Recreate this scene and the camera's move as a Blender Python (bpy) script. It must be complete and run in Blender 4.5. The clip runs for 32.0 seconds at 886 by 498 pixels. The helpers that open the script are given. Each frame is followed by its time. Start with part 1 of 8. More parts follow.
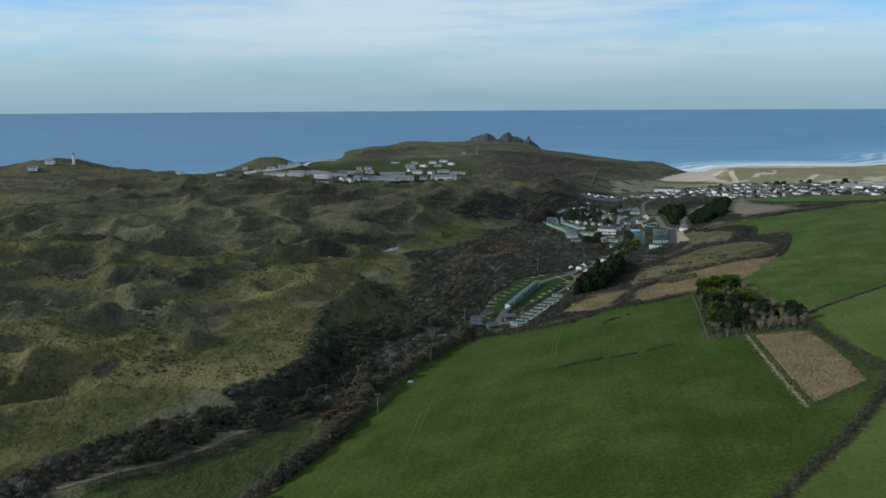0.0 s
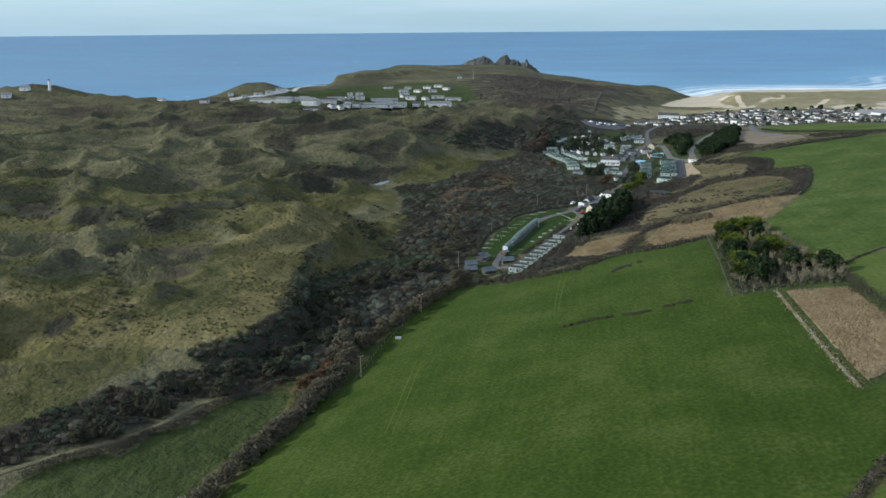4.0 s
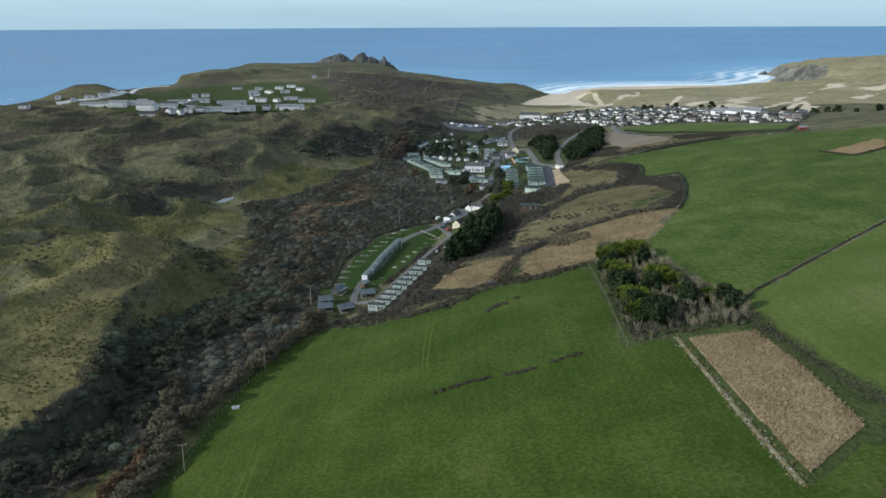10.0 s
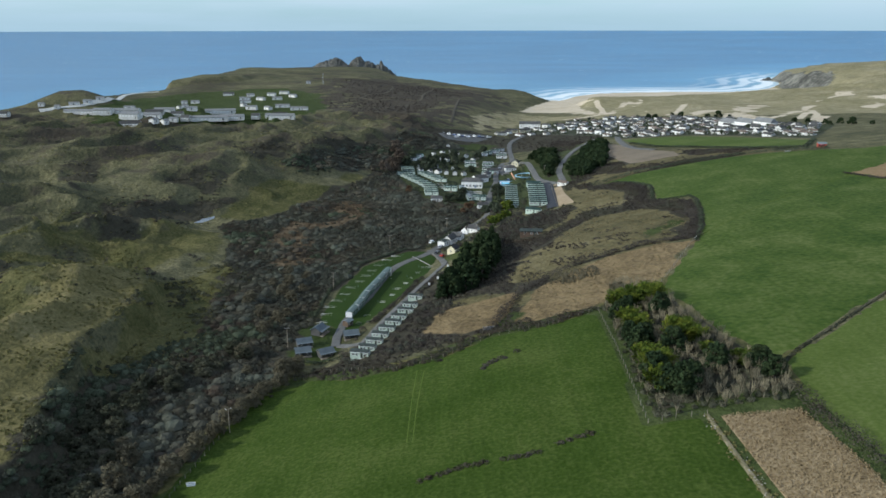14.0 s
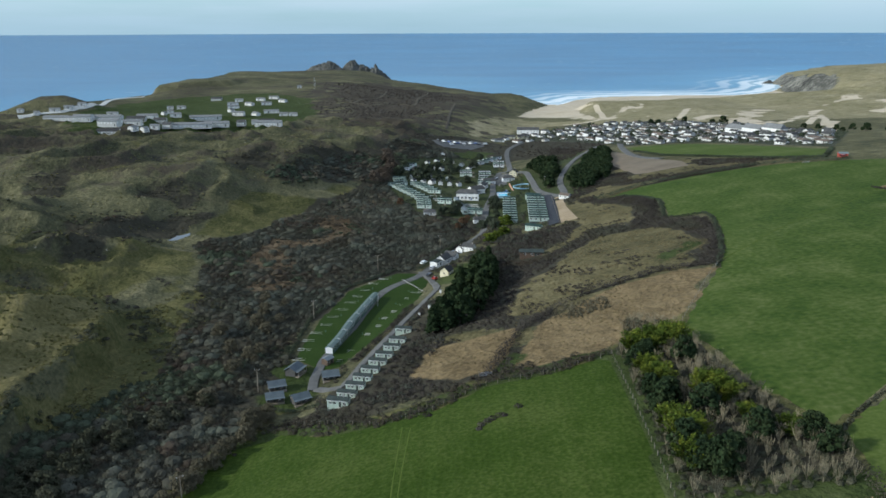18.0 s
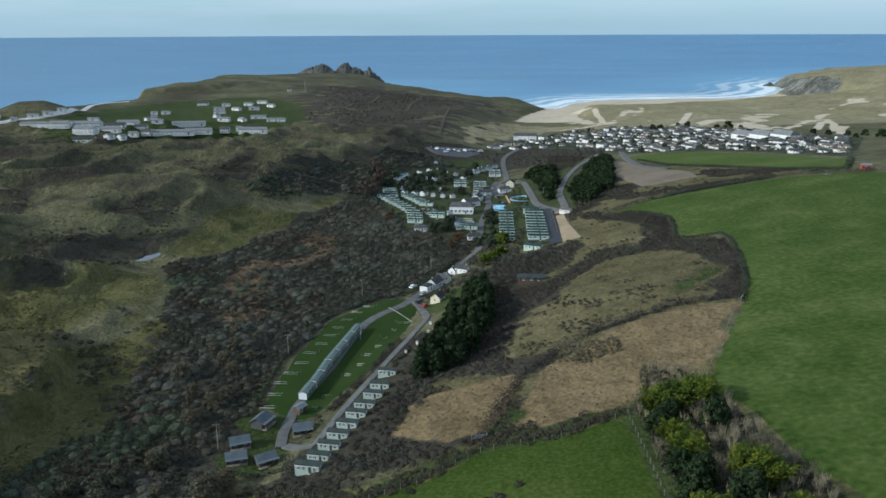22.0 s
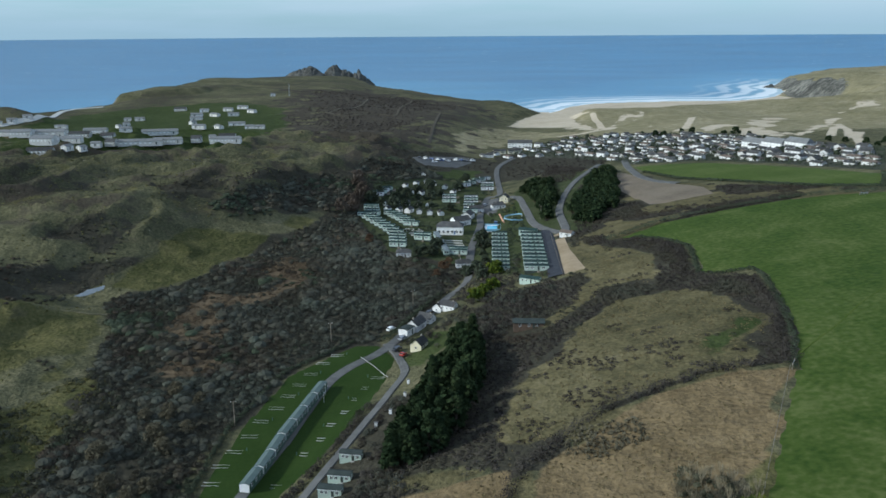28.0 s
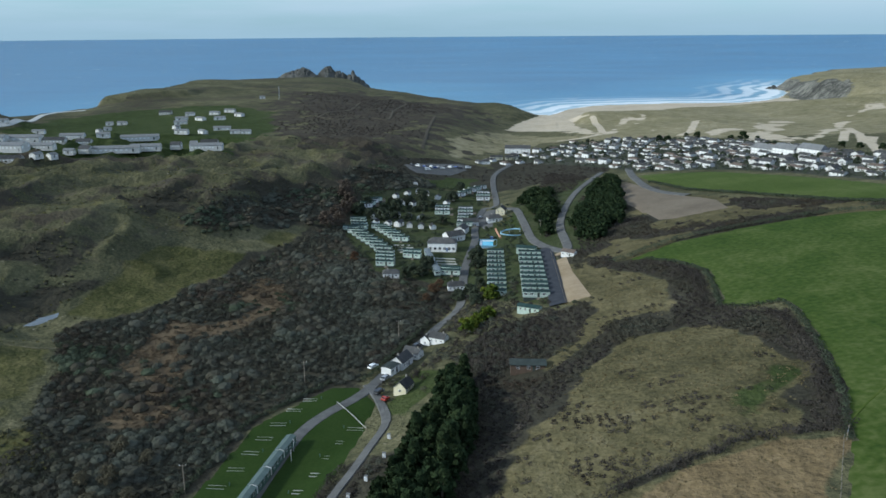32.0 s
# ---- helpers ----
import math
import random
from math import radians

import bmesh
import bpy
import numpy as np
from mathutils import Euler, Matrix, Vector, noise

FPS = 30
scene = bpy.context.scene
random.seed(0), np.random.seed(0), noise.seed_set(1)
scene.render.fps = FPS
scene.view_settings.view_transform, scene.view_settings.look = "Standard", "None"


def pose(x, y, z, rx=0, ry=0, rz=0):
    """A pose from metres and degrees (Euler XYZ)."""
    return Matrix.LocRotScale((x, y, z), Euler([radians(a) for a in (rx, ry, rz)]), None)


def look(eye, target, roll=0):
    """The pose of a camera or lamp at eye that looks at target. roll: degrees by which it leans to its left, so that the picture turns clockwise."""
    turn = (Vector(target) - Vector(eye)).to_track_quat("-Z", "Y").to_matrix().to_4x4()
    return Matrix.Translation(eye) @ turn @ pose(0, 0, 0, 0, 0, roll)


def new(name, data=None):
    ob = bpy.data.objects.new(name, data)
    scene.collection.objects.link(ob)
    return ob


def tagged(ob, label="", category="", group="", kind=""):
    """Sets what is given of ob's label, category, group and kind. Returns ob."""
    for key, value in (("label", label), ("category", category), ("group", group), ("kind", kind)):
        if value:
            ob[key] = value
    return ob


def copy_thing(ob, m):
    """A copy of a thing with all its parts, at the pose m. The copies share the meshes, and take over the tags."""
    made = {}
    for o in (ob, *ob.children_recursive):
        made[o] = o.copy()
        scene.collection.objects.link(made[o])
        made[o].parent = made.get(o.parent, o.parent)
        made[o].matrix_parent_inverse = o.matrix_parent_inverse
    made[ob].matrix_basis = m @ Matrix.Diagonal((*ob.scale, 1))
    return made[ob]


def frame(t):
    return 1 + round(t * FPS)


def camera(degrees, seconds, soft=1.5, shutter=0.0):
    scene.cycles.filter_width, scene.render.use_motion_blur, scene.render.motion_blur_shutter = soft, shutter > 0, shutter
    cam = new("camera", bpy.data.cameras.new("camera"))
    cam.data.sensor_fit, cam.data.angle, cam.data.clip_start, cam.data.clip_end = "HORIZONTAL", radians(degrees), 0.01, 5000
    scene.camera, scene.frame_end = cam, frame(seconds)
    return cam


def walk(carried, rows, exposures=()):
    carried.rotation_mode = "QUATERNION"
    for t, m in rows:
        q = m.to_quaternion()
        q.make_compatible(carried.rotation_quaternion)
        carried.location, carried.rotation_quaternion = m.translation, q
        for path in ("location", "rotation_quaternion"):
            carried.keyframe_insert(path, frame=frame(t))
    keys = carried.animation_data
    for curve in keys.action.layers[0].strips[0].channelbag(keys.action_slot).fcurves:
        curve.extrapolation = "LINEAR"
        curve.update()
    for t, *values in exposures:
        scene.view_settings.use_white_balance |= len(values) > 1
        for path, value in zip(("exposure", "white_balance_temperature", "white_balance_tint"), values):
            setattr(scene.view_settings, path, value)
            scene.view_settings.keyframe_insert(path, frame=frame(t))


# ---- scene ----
cam = camera(55.96, 32.0, 1.6)
walk(cam, [
    (0, pose(0.84, -181.02, 117.27, 80.308, 0.330, 10.143)),
    (0.5, pose(0.28, -176.47, 117.22, 78.985, 0.414, 10.175)),
    (1, pose(-0.21, -171.91, 117.18, 77.148, 0.432, 10.190)),
    (1.5, pose(-0.68, -167.33, 117.14, 75.596, 0.411, 10.218)),
    (2, pose(-1.16, -162.70, 117.11, 75.258, 0.423, 10.240)),
    (2.5, pose(-1.69, -158.06, 117.09, 75.228, 0.433, 10.272)),
    (4.5, pose(-4.08, -139.73, 117.28, 75.127, 0.466, 9.340)),
    (5, pose(-4.48, -135.36, 117.40, 75.094, 0.439, 8.327)),
    (5.5, pose(-4.81, -131.04, 117.53, 75.064, 0.402, 7.207)),
    (6, pose(-5.09, -126.76, 117.65, 75.036, 0.369, 6.108)),
    (7, pose(-5.31, -118.25, 117.87, 74.986, 0.336, 3.909)),
    (8, pose(-5.35, -109.96, 117.96, 74.953, 0.252, 1.680)),
    (8.5, pose(-5.30, -105.83, 118.06, 74.936, 0.204, 0.559)),
    (9, pose(-5.26, -101.63, 118.24, 74.900, 0.210, 0.470)),
    (9.5, pose(-5.21, -97.33, 118.56, 74.879, 0.178, 0.425)),
    (10, pose(-5.21, -92.79, 119.06, 74.822, 0.244, 0.423)),
    (10.5, pose(-5.15, -87.98, 119.80, 74.847, 0.258, 0.392)),
    (11, pose(-5.03, -82.97, 120.67, 74.899, 0.195, 0.394)),
    (11.5, pose(-4.80, -77.90, 121.54, 74.927, 0.126, 0.392)),
    (12, pose(-4.47, -72.99, 122.25, 74.987, 0.075, 0.403)),
    (12.5, pose(-4.08, -68.35, 122.68, 75.004, 0.053, 0.423)),
    (13, pose(-3.66, -64.01, 122.85, 75.010, 0.080, 0.393)),
    (13.5, pose(-3.28, -59.87, 122.82, 74.998, 0.045, 0.401)),
    (14, pose(-2.96, -55.78, 122.67, 74.971, 0.069, 0.380)),
    (14.5, pose(-2.68, -51.60, 122.50, 74.993, 0.096, 0.343)),
    (16.5, pose(-1.96, -32.85, 121.91, 75.079, 0.112, 0.218)),
    (17, pose(-1.70, -28.09, 121.98, 75.114, 0.126, 0.189)),
    (18, pose(-1.04, -18.68, 122.20, 75.150, 0.169, 0.142)),
    (19, pose(-0.56, -9.21, 122.36, 75.170, 0.189, 0.073)),
    (20, pose(0.00, 0.00, 122.39, 75.178, 0.205, 0.004)),
    (21, pose(0.67, 9.26, 122.35, 75.235, 0.230, -0.048)),
    (22, pose(1.42, 18.38, 122.30, 75.274, 0.242, -0.127)),
    (23, pose(2.29, 27.59, 122.23, 75.296, 0.316, -0.190)),
    (24, pose(3.20, 36.93, 122.04, 75.302, 0.373, -0.261)),
    (25, pose(3.94, 46.16, 121.90, 75.313, 0.420, -0.332)),
    (25.5, pose(4.34, 50.76, 121.84, 75.327, 0.442, -0.374)),
    (27.5, pose(5.92, 69.14, 121.88, 75.343, 0.433, -0.506)),
    (28, pose(6.38, 73.69, 121.86, 75.348, 0.391, -0.528)),
    (29, pose(7.46, 82.85, 121.76, 75.368, 0.468, -0.573)),
    (30, pose(8.49, 92.27, 121.72, 75.375, 0.467, -0.609)),
    (31, pose(9.31, 101.60, 121.76, 75.374, 0.454, -0.645)),
    (32, pose(10.02, 111.04, 121.81, 75.373, 0.420, -0.695)),
], exposures=[(0.0, -0.32, 6350, 7), (1.0, -0.14, 6450, 9), (2.0, 0.11, 6500, 10), (5.0, 0.20, 6500, 10), (14.0, 0.20, 6480, 9.5), (20.0, 0.09, 6320, 8), (28.0, -0.02, 6120, 7), (32.0, -0.02, 6120, 7)])

# ---- daylight ----
SUN_FROM = Vector((-0.95, -0.24, 0.44)).normalized()
world = bpy.data.worlds.new("sky")
scene.world = world
world.use_nodes = True
wn, wl = world.node_tree.nodes, world.node_tree.links
sky = wn.new("ShaderNodeTexSky")
sky.sky_type, sky.sun_disc = "NISHITA", False
sky.sun_elevation = math.asin(SUN_FROM.z)
sky.sun_rotation = math.atan2(SUN_FROM.x, SUN_FROM.y)
sky.air_density, sky.dust_density, sky.ozone_density = 1.0, 0.3, 3.0
cool = wn.new("ShaderNodeMix")
cool.data_type, cool.blend_type = "RGBA", "MULTIPLY"
cool.inputs["Factor"].default_value = 1.0
cool.inputs[7].default_value = (0.74, 0.98, 1.24, 1)
wl.new(sky.outputs["Color"], cool.inputs[6])
# thin high cloud, drawn out along the horizon
where = wn.new("ShaderNodeTexCoord")
lay = wn.new("ShaderNodeMapping")
lay.inputs["Scale"].default_value, lay.inputs["Rotation"].default_value = (1.6, 2.4, 16.0), (0.08, 0.05, 0)
wl.new(where.outputs["Generated"], lay.inputs["Vector"])
wisps = wn.new("ShaderNodeTexNoise")
wisps.inputs["Scale"].default_value, wisps.inputs["Detail"].default_value, wisps.inputs["Roughness"].default_value = 1.5, 7, 0.6
wl.new(lay.outputs["Vector"], wisps.inputs["Vector"])
thick = wn.new("ShaderNodeMapRange")
thick.inputs["From Min"].default_value, thick.inputs["From Max"].default_value, thick.inputs["To Max"].default_value = 0.36, 0.60, 0.85
wl.new(wisps.outputs["Fac"], thick.inputs["Value"])
veil = wn.new("ShaderNodeMix")
veil.data_type = "RGBA"
veil.inputs[7].default_value = (5.2, 6.0, 6.6, 1)
wl.new(thick.outputs["Result"], veil.inputs["Factor"])
wl.new(cool.outputs[2], veil.inputs[6])
# pale band of sea haze along the horizon
high, band = wn.new("ShaderNodeSeparateXYZ"), wn.new("ShaderNodeMapRange")
wl.new(where.outputs["Generated"], high.inputs["Vector"])
band.interpolation_type = "SMOOTHSTEP"
band.inputs["From Min"].default_value, band.inputs["From Max"].default_value = -0.01, 0.10
band.inputs["To Min"].default_value, band.inputs["To Max"].default_value = 0.85, 0.0
wl.new(high.outputs["Z"], band.inputs["Value"])
haze = wn.new("ShaderNodeMix")
haze.data_type = "RGBA"
haze.inputs[7].default_value = (2.0, 3.2, 4.1, 1)
wl.new(band.outputs["Result"], haze.inputs["Factor"])
wl.new(veil.outputs[2], haze.inputs[6])
wn["Background"].inputs["Strength"].default_value = 0.15
wl.new(haze.outputs[2], wn["Background"].inputs["Color"])
sun = new("sun", bpy.data.lights.new("sun", "SUN"))
sun.data.energy, sun.data.angle, sun.data.color = 3.7, radians(4.5), (0.97, 0.98, 0.91)
sun.matrix_world = look(SUN_FROM * 100, (0, 0, 0))

# ---- materials ----
def material(name, colours, scale=1.0, fine=8.0, rough=0.85, metal=0.0, bump=0.25, grain=0.35, space="Object", island=0.0, spec=None, stretch=(1, 1, 1), streak=0.0):
    """Colours mixed by noise at a broad and a fine scale, with a small relief; island: spread of tone from piece to piece."""
    m = bpy.data.materials.new(name)
    m.use_nodes = True
    n, k = m.node_tree.nodes, m.node_tree.links
    b = n["Principled BSDF"]
    if space == "World":
        where = n.new("ShaderNodeNewGeometry").outputs["Position"]
    else:
        where = n.new("ShaderNodeTexCoord").outputs["Object"]
    if stretch != (1, 1, 1):
        mp = n.new("ShaderNodeMapping")
        mp.inputs["Scale"].default_value = stretch
        k.new(where, mp.inputs["Vector"])
        where = mp.outputs["Vector"]
    broad, small = n.new("ShaderNodeTexNoise"), n.new("ShaderNodeTexNoise")
    broad.inputs["Scale"].default_value, broad.inputs["Detail"].default_value = scale, 4
    small.inputs["Scale"].default_value, small.inputs["Detail"].default_value = fine, 3
    k.new(where, broad.inputs["Vector"])
    k.new(where, small.inputs["Vector"])
    add = n.new("ShaderNodeMix")
    add.inputs["Factor"].default_value = grain
    k.new(broad.outputs["Fac"], add.inputs[2])
    k.new(small.outputs["Fac"], add.inputs[3])
    ramp = n.new("ShaderNodeValToRGB")
    ramp.color_ramp.elements[0].position, ramp.color_ramp.elements[1].position = 0.34, 0.66
    ramp.color_ramp.elements[0].color, ramp.color_ramp.elements[1].color = (*colours[0], 1), (*colours[-1], 1)
    if len(colours) == 3:
        ramp.color_ramp.elements.new(0.5).color = (*colours[1], 1)
    k.new(add.outputs[0], ramp.inputs["Fac"])
    out = ramp.outputs["Color"]
    if island:
        geo = n.new("ShaderNodeNewGeometry")
        tone = n.new("ShaderNodeMapRange")
        tone.inputs["To Min"].default_value, tone.inputs["To Max"].default_value = 1 - island, 1 + island
        k.new(geo.outputs["Random Per Island"], tone.inputs["Value"])
        mul = n.new("ShaderNodeMix")
        mul.data_type, mul.blend_type = "RGBA", "MULTIPLY"
        mul.inputs["Factor"].default_value = 1.0
        k.new(out, mul.inputs[6])
        k.new(tone.outputs["Result"], mul.inputs[7])
        out = mul.outputs[2]
    if streak:
        rut, rows = n.new("ShaderNodeMapping"), n.new("ShaderNodeTexNoise")
        rut.inputs["Scale"].default_value, rut.inputs["Rotation"].default_value = (0.55, 0.012, 0.0), (0, 0, radians(4))
        rows.inputs["Scale"].default_value, rows.inputs["Detail"].default_value = 1.0, 5
        k.new(where, rut.inputs["Vector"])
        k.new(rut.outputs["Vector"], rows.inputs["Vector"])
        tone = n.new("ShaderNodeMapRange")
        tone.inputs["From Min"].default_value, tone.inputs["From Max"].default_value = 0.3, 0.7
        tone.inputs["To Min"].default_value, tone.inputs["To Max"].default_value = 1 - streak, 1 + streak
        k.new(rows.outputs["Fac"], tone.inputs["Value"])
        mul = n.new("ShaderNodeMix")
        mul.data_type, mul.blend_type = "RGBA", "MULTIPLY"
        mul.inputs["Factor"].default_value = 1.0
        k.new(out, mul.inputs[6])
        k.new(tone.outputs["Result"], mul.inputs[7])
        out = mul.outputs[2]
    k.new(out, b.inputs["Base Color"])
    b.inputs["Roughness"].default_value, b.inputs["Metallic"].default_value = rough, metal
    b.inputs["Specular IOR Level"].default_value = spec if spec is not None else (0.3 if space == "Object" else 0.04)
    if bump:
        bp = n.new("ShaderNodeBump")
        bp.inputs["Strength"].default_value, bp.inputs["Distance"].default_value = bump, 0.3
        k.new(small.outputs["Fac"], bp.inputs["Height"])
        k.new(bp.outputs["Normal"], b.inputs["Normal"])
    return m


def object_tones(m, spread):
    """Lets each object that wears m differ a little in tone."""
    n, k = m.node_tree.nodes, m.node_tree.links
    b = n["Principled BSDF"]
    src = b.inputs["Base Color"].links[0].from_socket
    info, tone, mul = n.new("ShaderNodeObjectInfo"), n.new("ShaderNodeMapRange"), n.new("ShaderNodeMix")
    tone.inputs["To Min"].default_value, tone.inputs["To Max"].default_value = 1 - spread, 1 + spread
    mul.data_type, mul.blend_type = "RGBA", "MULTIPLY"
    mul.inputs["Factor"].default_value = 1.0
    k.new(info.outputs["Random"], tone.inputs["Value"])
    k.new(src, mul.inputs[6])
    k.new(tone.outputs["Result"], mul.inputs[7])
    k.new(mul.outputs[2], b.inputs["Base Color"])
    return m


M = {
    "pasture": material("pasture", [(0.021, 0.040, 0.005), (0.036, 0.058, 0.010), (0.065, 0.084, 0.020)], 0.05, 1.0, 0.9, space="World", bump=0.9, grain=0.55, streak=0.08),
    "pasture_pale": material("pasture_pale", [(0.042, 0.066, 0.013), (0.066, 0.092, 0.021), (0.098, 0.118, 0.038)], 0.03, 1.0, 0.9, space="World", bump=0.4, grain=0.45, streak=0.07),
    "pasture_east": material("pasture_east", [(0.027, 0.052, 0.010), (0.050, 0.076, 0.016), (0.090, 0.110, 0.034)], 0.05, 0.55, 0.9, space="World", bump=0.6, grain=0.5, streak=0.06),
    "lawn": material("lawn", [(0.020, 0.039, 0.008), (0.032, 0.054, 0.013)], 0.06, 0.9, 0.9, space="World", bump=0.4),
    "stubble": material("stubble", [(0.165, 0.120, 0.066), (0.225, 0.168, 0.096), (0.30, 0.235, 0.145)], 0.12, 1.1, 0.95, space="World", bump=0.8, grain=0.6),
    "brown_field": material("brown_field", [(0.14, 0.10, 0.05), (0.23, 0.16, 0.09)], 0.05, 0.8, 0.95, space="World"),
    "bare": material("bare", [(0.13, 0.104, 0.075), (0.20, 0.163, 0.12)], 0.05, 0.7, 0.95, space="World"),
    "soil": material("soil", [(0.24, 0.18, 0.11), (0.36, 0.28, 0.19)], 0.12, 1.5, 0.95, space="World"),
    "asphalt": material("asphalt", [(0.088, 0.087, 0.083), (0.145, 0.142, 0.135)], 0.3, 3.0, 0.9, space="World", bump=0.1),
    "tarmac": material("tarmac", [(0.035, 0.038, 0.045), (0.055, 0.058, 0.065)], 0.3, 3.0, 0.9, space="World", bump=0.1),
    "track": material("track", [(0.085, 0.080, 0.042), (0.20, 0.17, 0.11)], 0.3, 2.0, 0.95, space="World", bump=0.3),
    "peat": material("peat", [(0.065, 0.056, 0.042), (0.11, 0.096, 0.072)], 0.3, 2.0, 0.95, space="World", bump=0.3),
    "concrete": material("concrete", [(0.36, 0.35, 0.32), (0.52, 0.51, 0.47)], 0.8, 6.0, 0.85, bump=0.1),
    "scrub_bare": material("scrub_bare", [(0.055, 0.041, 0.031), (0.061, 0.055, 0.040), (0.065, 0.067, 0.049)], 0.05, 0.5, 0.95, space="World", bump=0, island=0.1),
    "scrub_grey": material("scrub_grey", [(0.056, 0.052, 0.039), (0.066, 0.067, 0.052), (0.075, 0.083, 0.063)], 0.06, 0.6, 0.95, space="World", bump=0, island=0.1),
    "thorn": material("thorn", [(0.042, 0.045, 0.028), (0.066, 0.067, 0.043), (0.098, 0.094, 0.064)], 0.08, 0.5, 0.95, space="World", bump=0, island=0.12),
    "willow": material("willow", [(0.076, 0.067, 0.043), (0.108, 0.095, 0.062), (0.148, 0.130, 0.086)], 0.12, 0.6, 0.95, space="World", bump=0, island=0.1),
    "scrub_dark": material("scrub_dark", [(0.041, 0.049, 0.032), (0.056, 0.068, 0.043), (0.074, 0.085, 0.057)], 0.06, 0.5, 0.95, space="World", bump=0, island=0.1),
    "bramble": material("bramble", [(0.033, 0.028, 0.025), (0.053, 0.046, 0.039), (0.081, 0.071, 0.059)], 0.08, 0.5, 0.95, space="World", bump=0, island=0.1),
    "sallow": material("sallow", [(0.060, 0.046, 0.036), (0.092, 0.072, 0.056), (0.132, 0.106, 0.083)], 0.1, 0.6, 0.95, space="World", bump=0, island=0.1),
    "bracken": material("bracken", [(0.067, 0.052, 0.035), (0.102, 0.075, 0.048), (0.142, 0.107, 0.067)], 0.12, 0.5, 0.95, space="World", bump=0, island=0.15),
    "russet": material("russet", [(0.085, 0.052, 0.031), (0.130, 0.080, 0.047)], 0.2, 0.7, 0.95, space="World", bump=0, island=0.2),
    "tussock": material("tussock", [(0.11, 0.090, 0.046), (0.155, 0.124, 0.065), (0.21, 0.168, 0.094)], 0.09, 0.6, 0.95, space="World", bump=0, island=0.14),
    "marram": material("marram", [(0.085, 0.085, 0.032), (0.13, 0.12, 0.048), (0.18, 0.16, 0.07)], 0.06, 0.5, 0.95, space="World", bump=0, island=0.14),
    "cypress": material("cypress", [(0.029, 0.049, 0.010), (0.065, 0.092, 0.015), (0.162, 0.174, 0.024)], 0.3, 1.4, 0.8, space="World", bump=0, island=0.35),
    "pine_dark": material("pine_dark", [(0.013, 0.023, 0.011), (0.023, 0.037, 0.016), (0.039, 0.053, 0.022)], 0.2, 1.0, 0.85, space="World", bump=0, island=0.2),
    "bark": material("bark", [(0.07, 0.055, 0.04), (0.12, 0.10, 0.08)], 1.0, 8.0, 0.95),
    "bark_grey": material("bark_grey", [(0.144, 0.125, 0.083), (0.244, 0.213, 0.144)], 0.6, 5.0, 0.95, space="World", bump=0, island=0.2),
    "white_wall": material("white_wall", [(0.60, 0.59, 0.56), (0.78, 0.77, 0.74)], 0.35, 3.0, 0.8, bump=0.05),
    "village_wall": material("village_wall", [(0.50, 0.49, 0.465), (0.74, 0.73, 0.70)], 0.12, 1.5, 0.85, bump=0.05),
    "cream_wall": material("cream_wall", [(0.62, 0.56, 0.38), (0.74, 0.68, 0.50)], 0.35, 3.0, 0.8, bump=0.05),
    "camp_wall": material("camp_wall", [(0.46, 0.45, 0.42), (0.62, 0.60, 0.56)], 0.35, 3.0, 0.8, bump=0.05),
    "grey_wall": material("grey_wall", [(0.34, 0.33, 0.30), (0.48, 0.46, 0.42)], 0.35, 3.0, 0.85, bump=0.1),
    "stone_wall": material("stone_wall", [(0.22, 0.20, 0.17), (0.38, 0.35, 0.30)], 1.2, 5.0, 0.9, bump=0.3),
    "mint_wall": material("mint_wall", [(0.36, 0.45, 0.38), (0.48, 0.56, 0.48)], 0.4, 4.0, 0.55, bump=0.03),
    "green_wall": material("green_wall", [(0.055, 0.11, 0.08), (0.09, 0.15, 0.11)], 0.4, 4.0, 0.5, bump=0.03),
    "wood_wall": material("wood_wall", [(0.08, 0.055, 0.04), (0.16, 0.11, 0.075)], 0.6, 6.0, 0.8),
    "dark_wall": material("dark_wall", [(0.055, 0.055, 0.052), (0.10, 0.096, 0.09)], 0.6, 6.0, 0.85),
    "red_wall": material("red_wall", [(0.30, 0.045, 0.03), (0.42, 0.07, 0.045)], 0.5, 5.0, 0.7),
    "slate": material("slate", [(0.043, 0.043, 0.044), (0.066, 0.065, 0.062), (0.101, 0.095, 0.089)], 0.35, 3.0, 0.85, bump=0.2, spec=0.12),
    "felt": material("felt", [(0.034, 0.044, 0.040), (0.058, 0.068, 0.062)], 0.4, 4.0, 0.9, bump=0.1, spec=0.1),
    "felt_green": material("felt_green", [(0.018, 0.037, 0.034), (0.036, 0.062, 0.056)], 0.4, 4.0, 0.85, bump=0.08, spec=0.12),
    "green_roof": material("green_roof", [(0.085, 0.120, 0.108), (0.125, 0.162, 0.148)], 0.4, 4.0, 0.7, bump=0.08, spec=0.2),
    "lodge_roof": material("lodge_roof", [(0.070, 0.088, 0.098), (0.105, 0.124, 0.134)], 0.4, 4.0, 0.7, bump=0.08, spec=0.2),
    "metal_roof": material("metal_roof", [(0.13, 0.155, 0.16), (0.19, 0.215, 0.22)], 0.4, 4.0, 0.7, bump=0.08, spec=0.2),
    "felt_pale": material("felt_pale", [(0.136, 0.138, 0.134), (0.208, 0.208, 0.200)], 0.4, 4.0, 0.7, bump=0.08),
    "grass_track": material("grass_track", [(0.045, 0.075, 0.012), (0.080, 0.100, 0.024)], 0.2, 1.6, 0.95, space="World", bump=0.3),
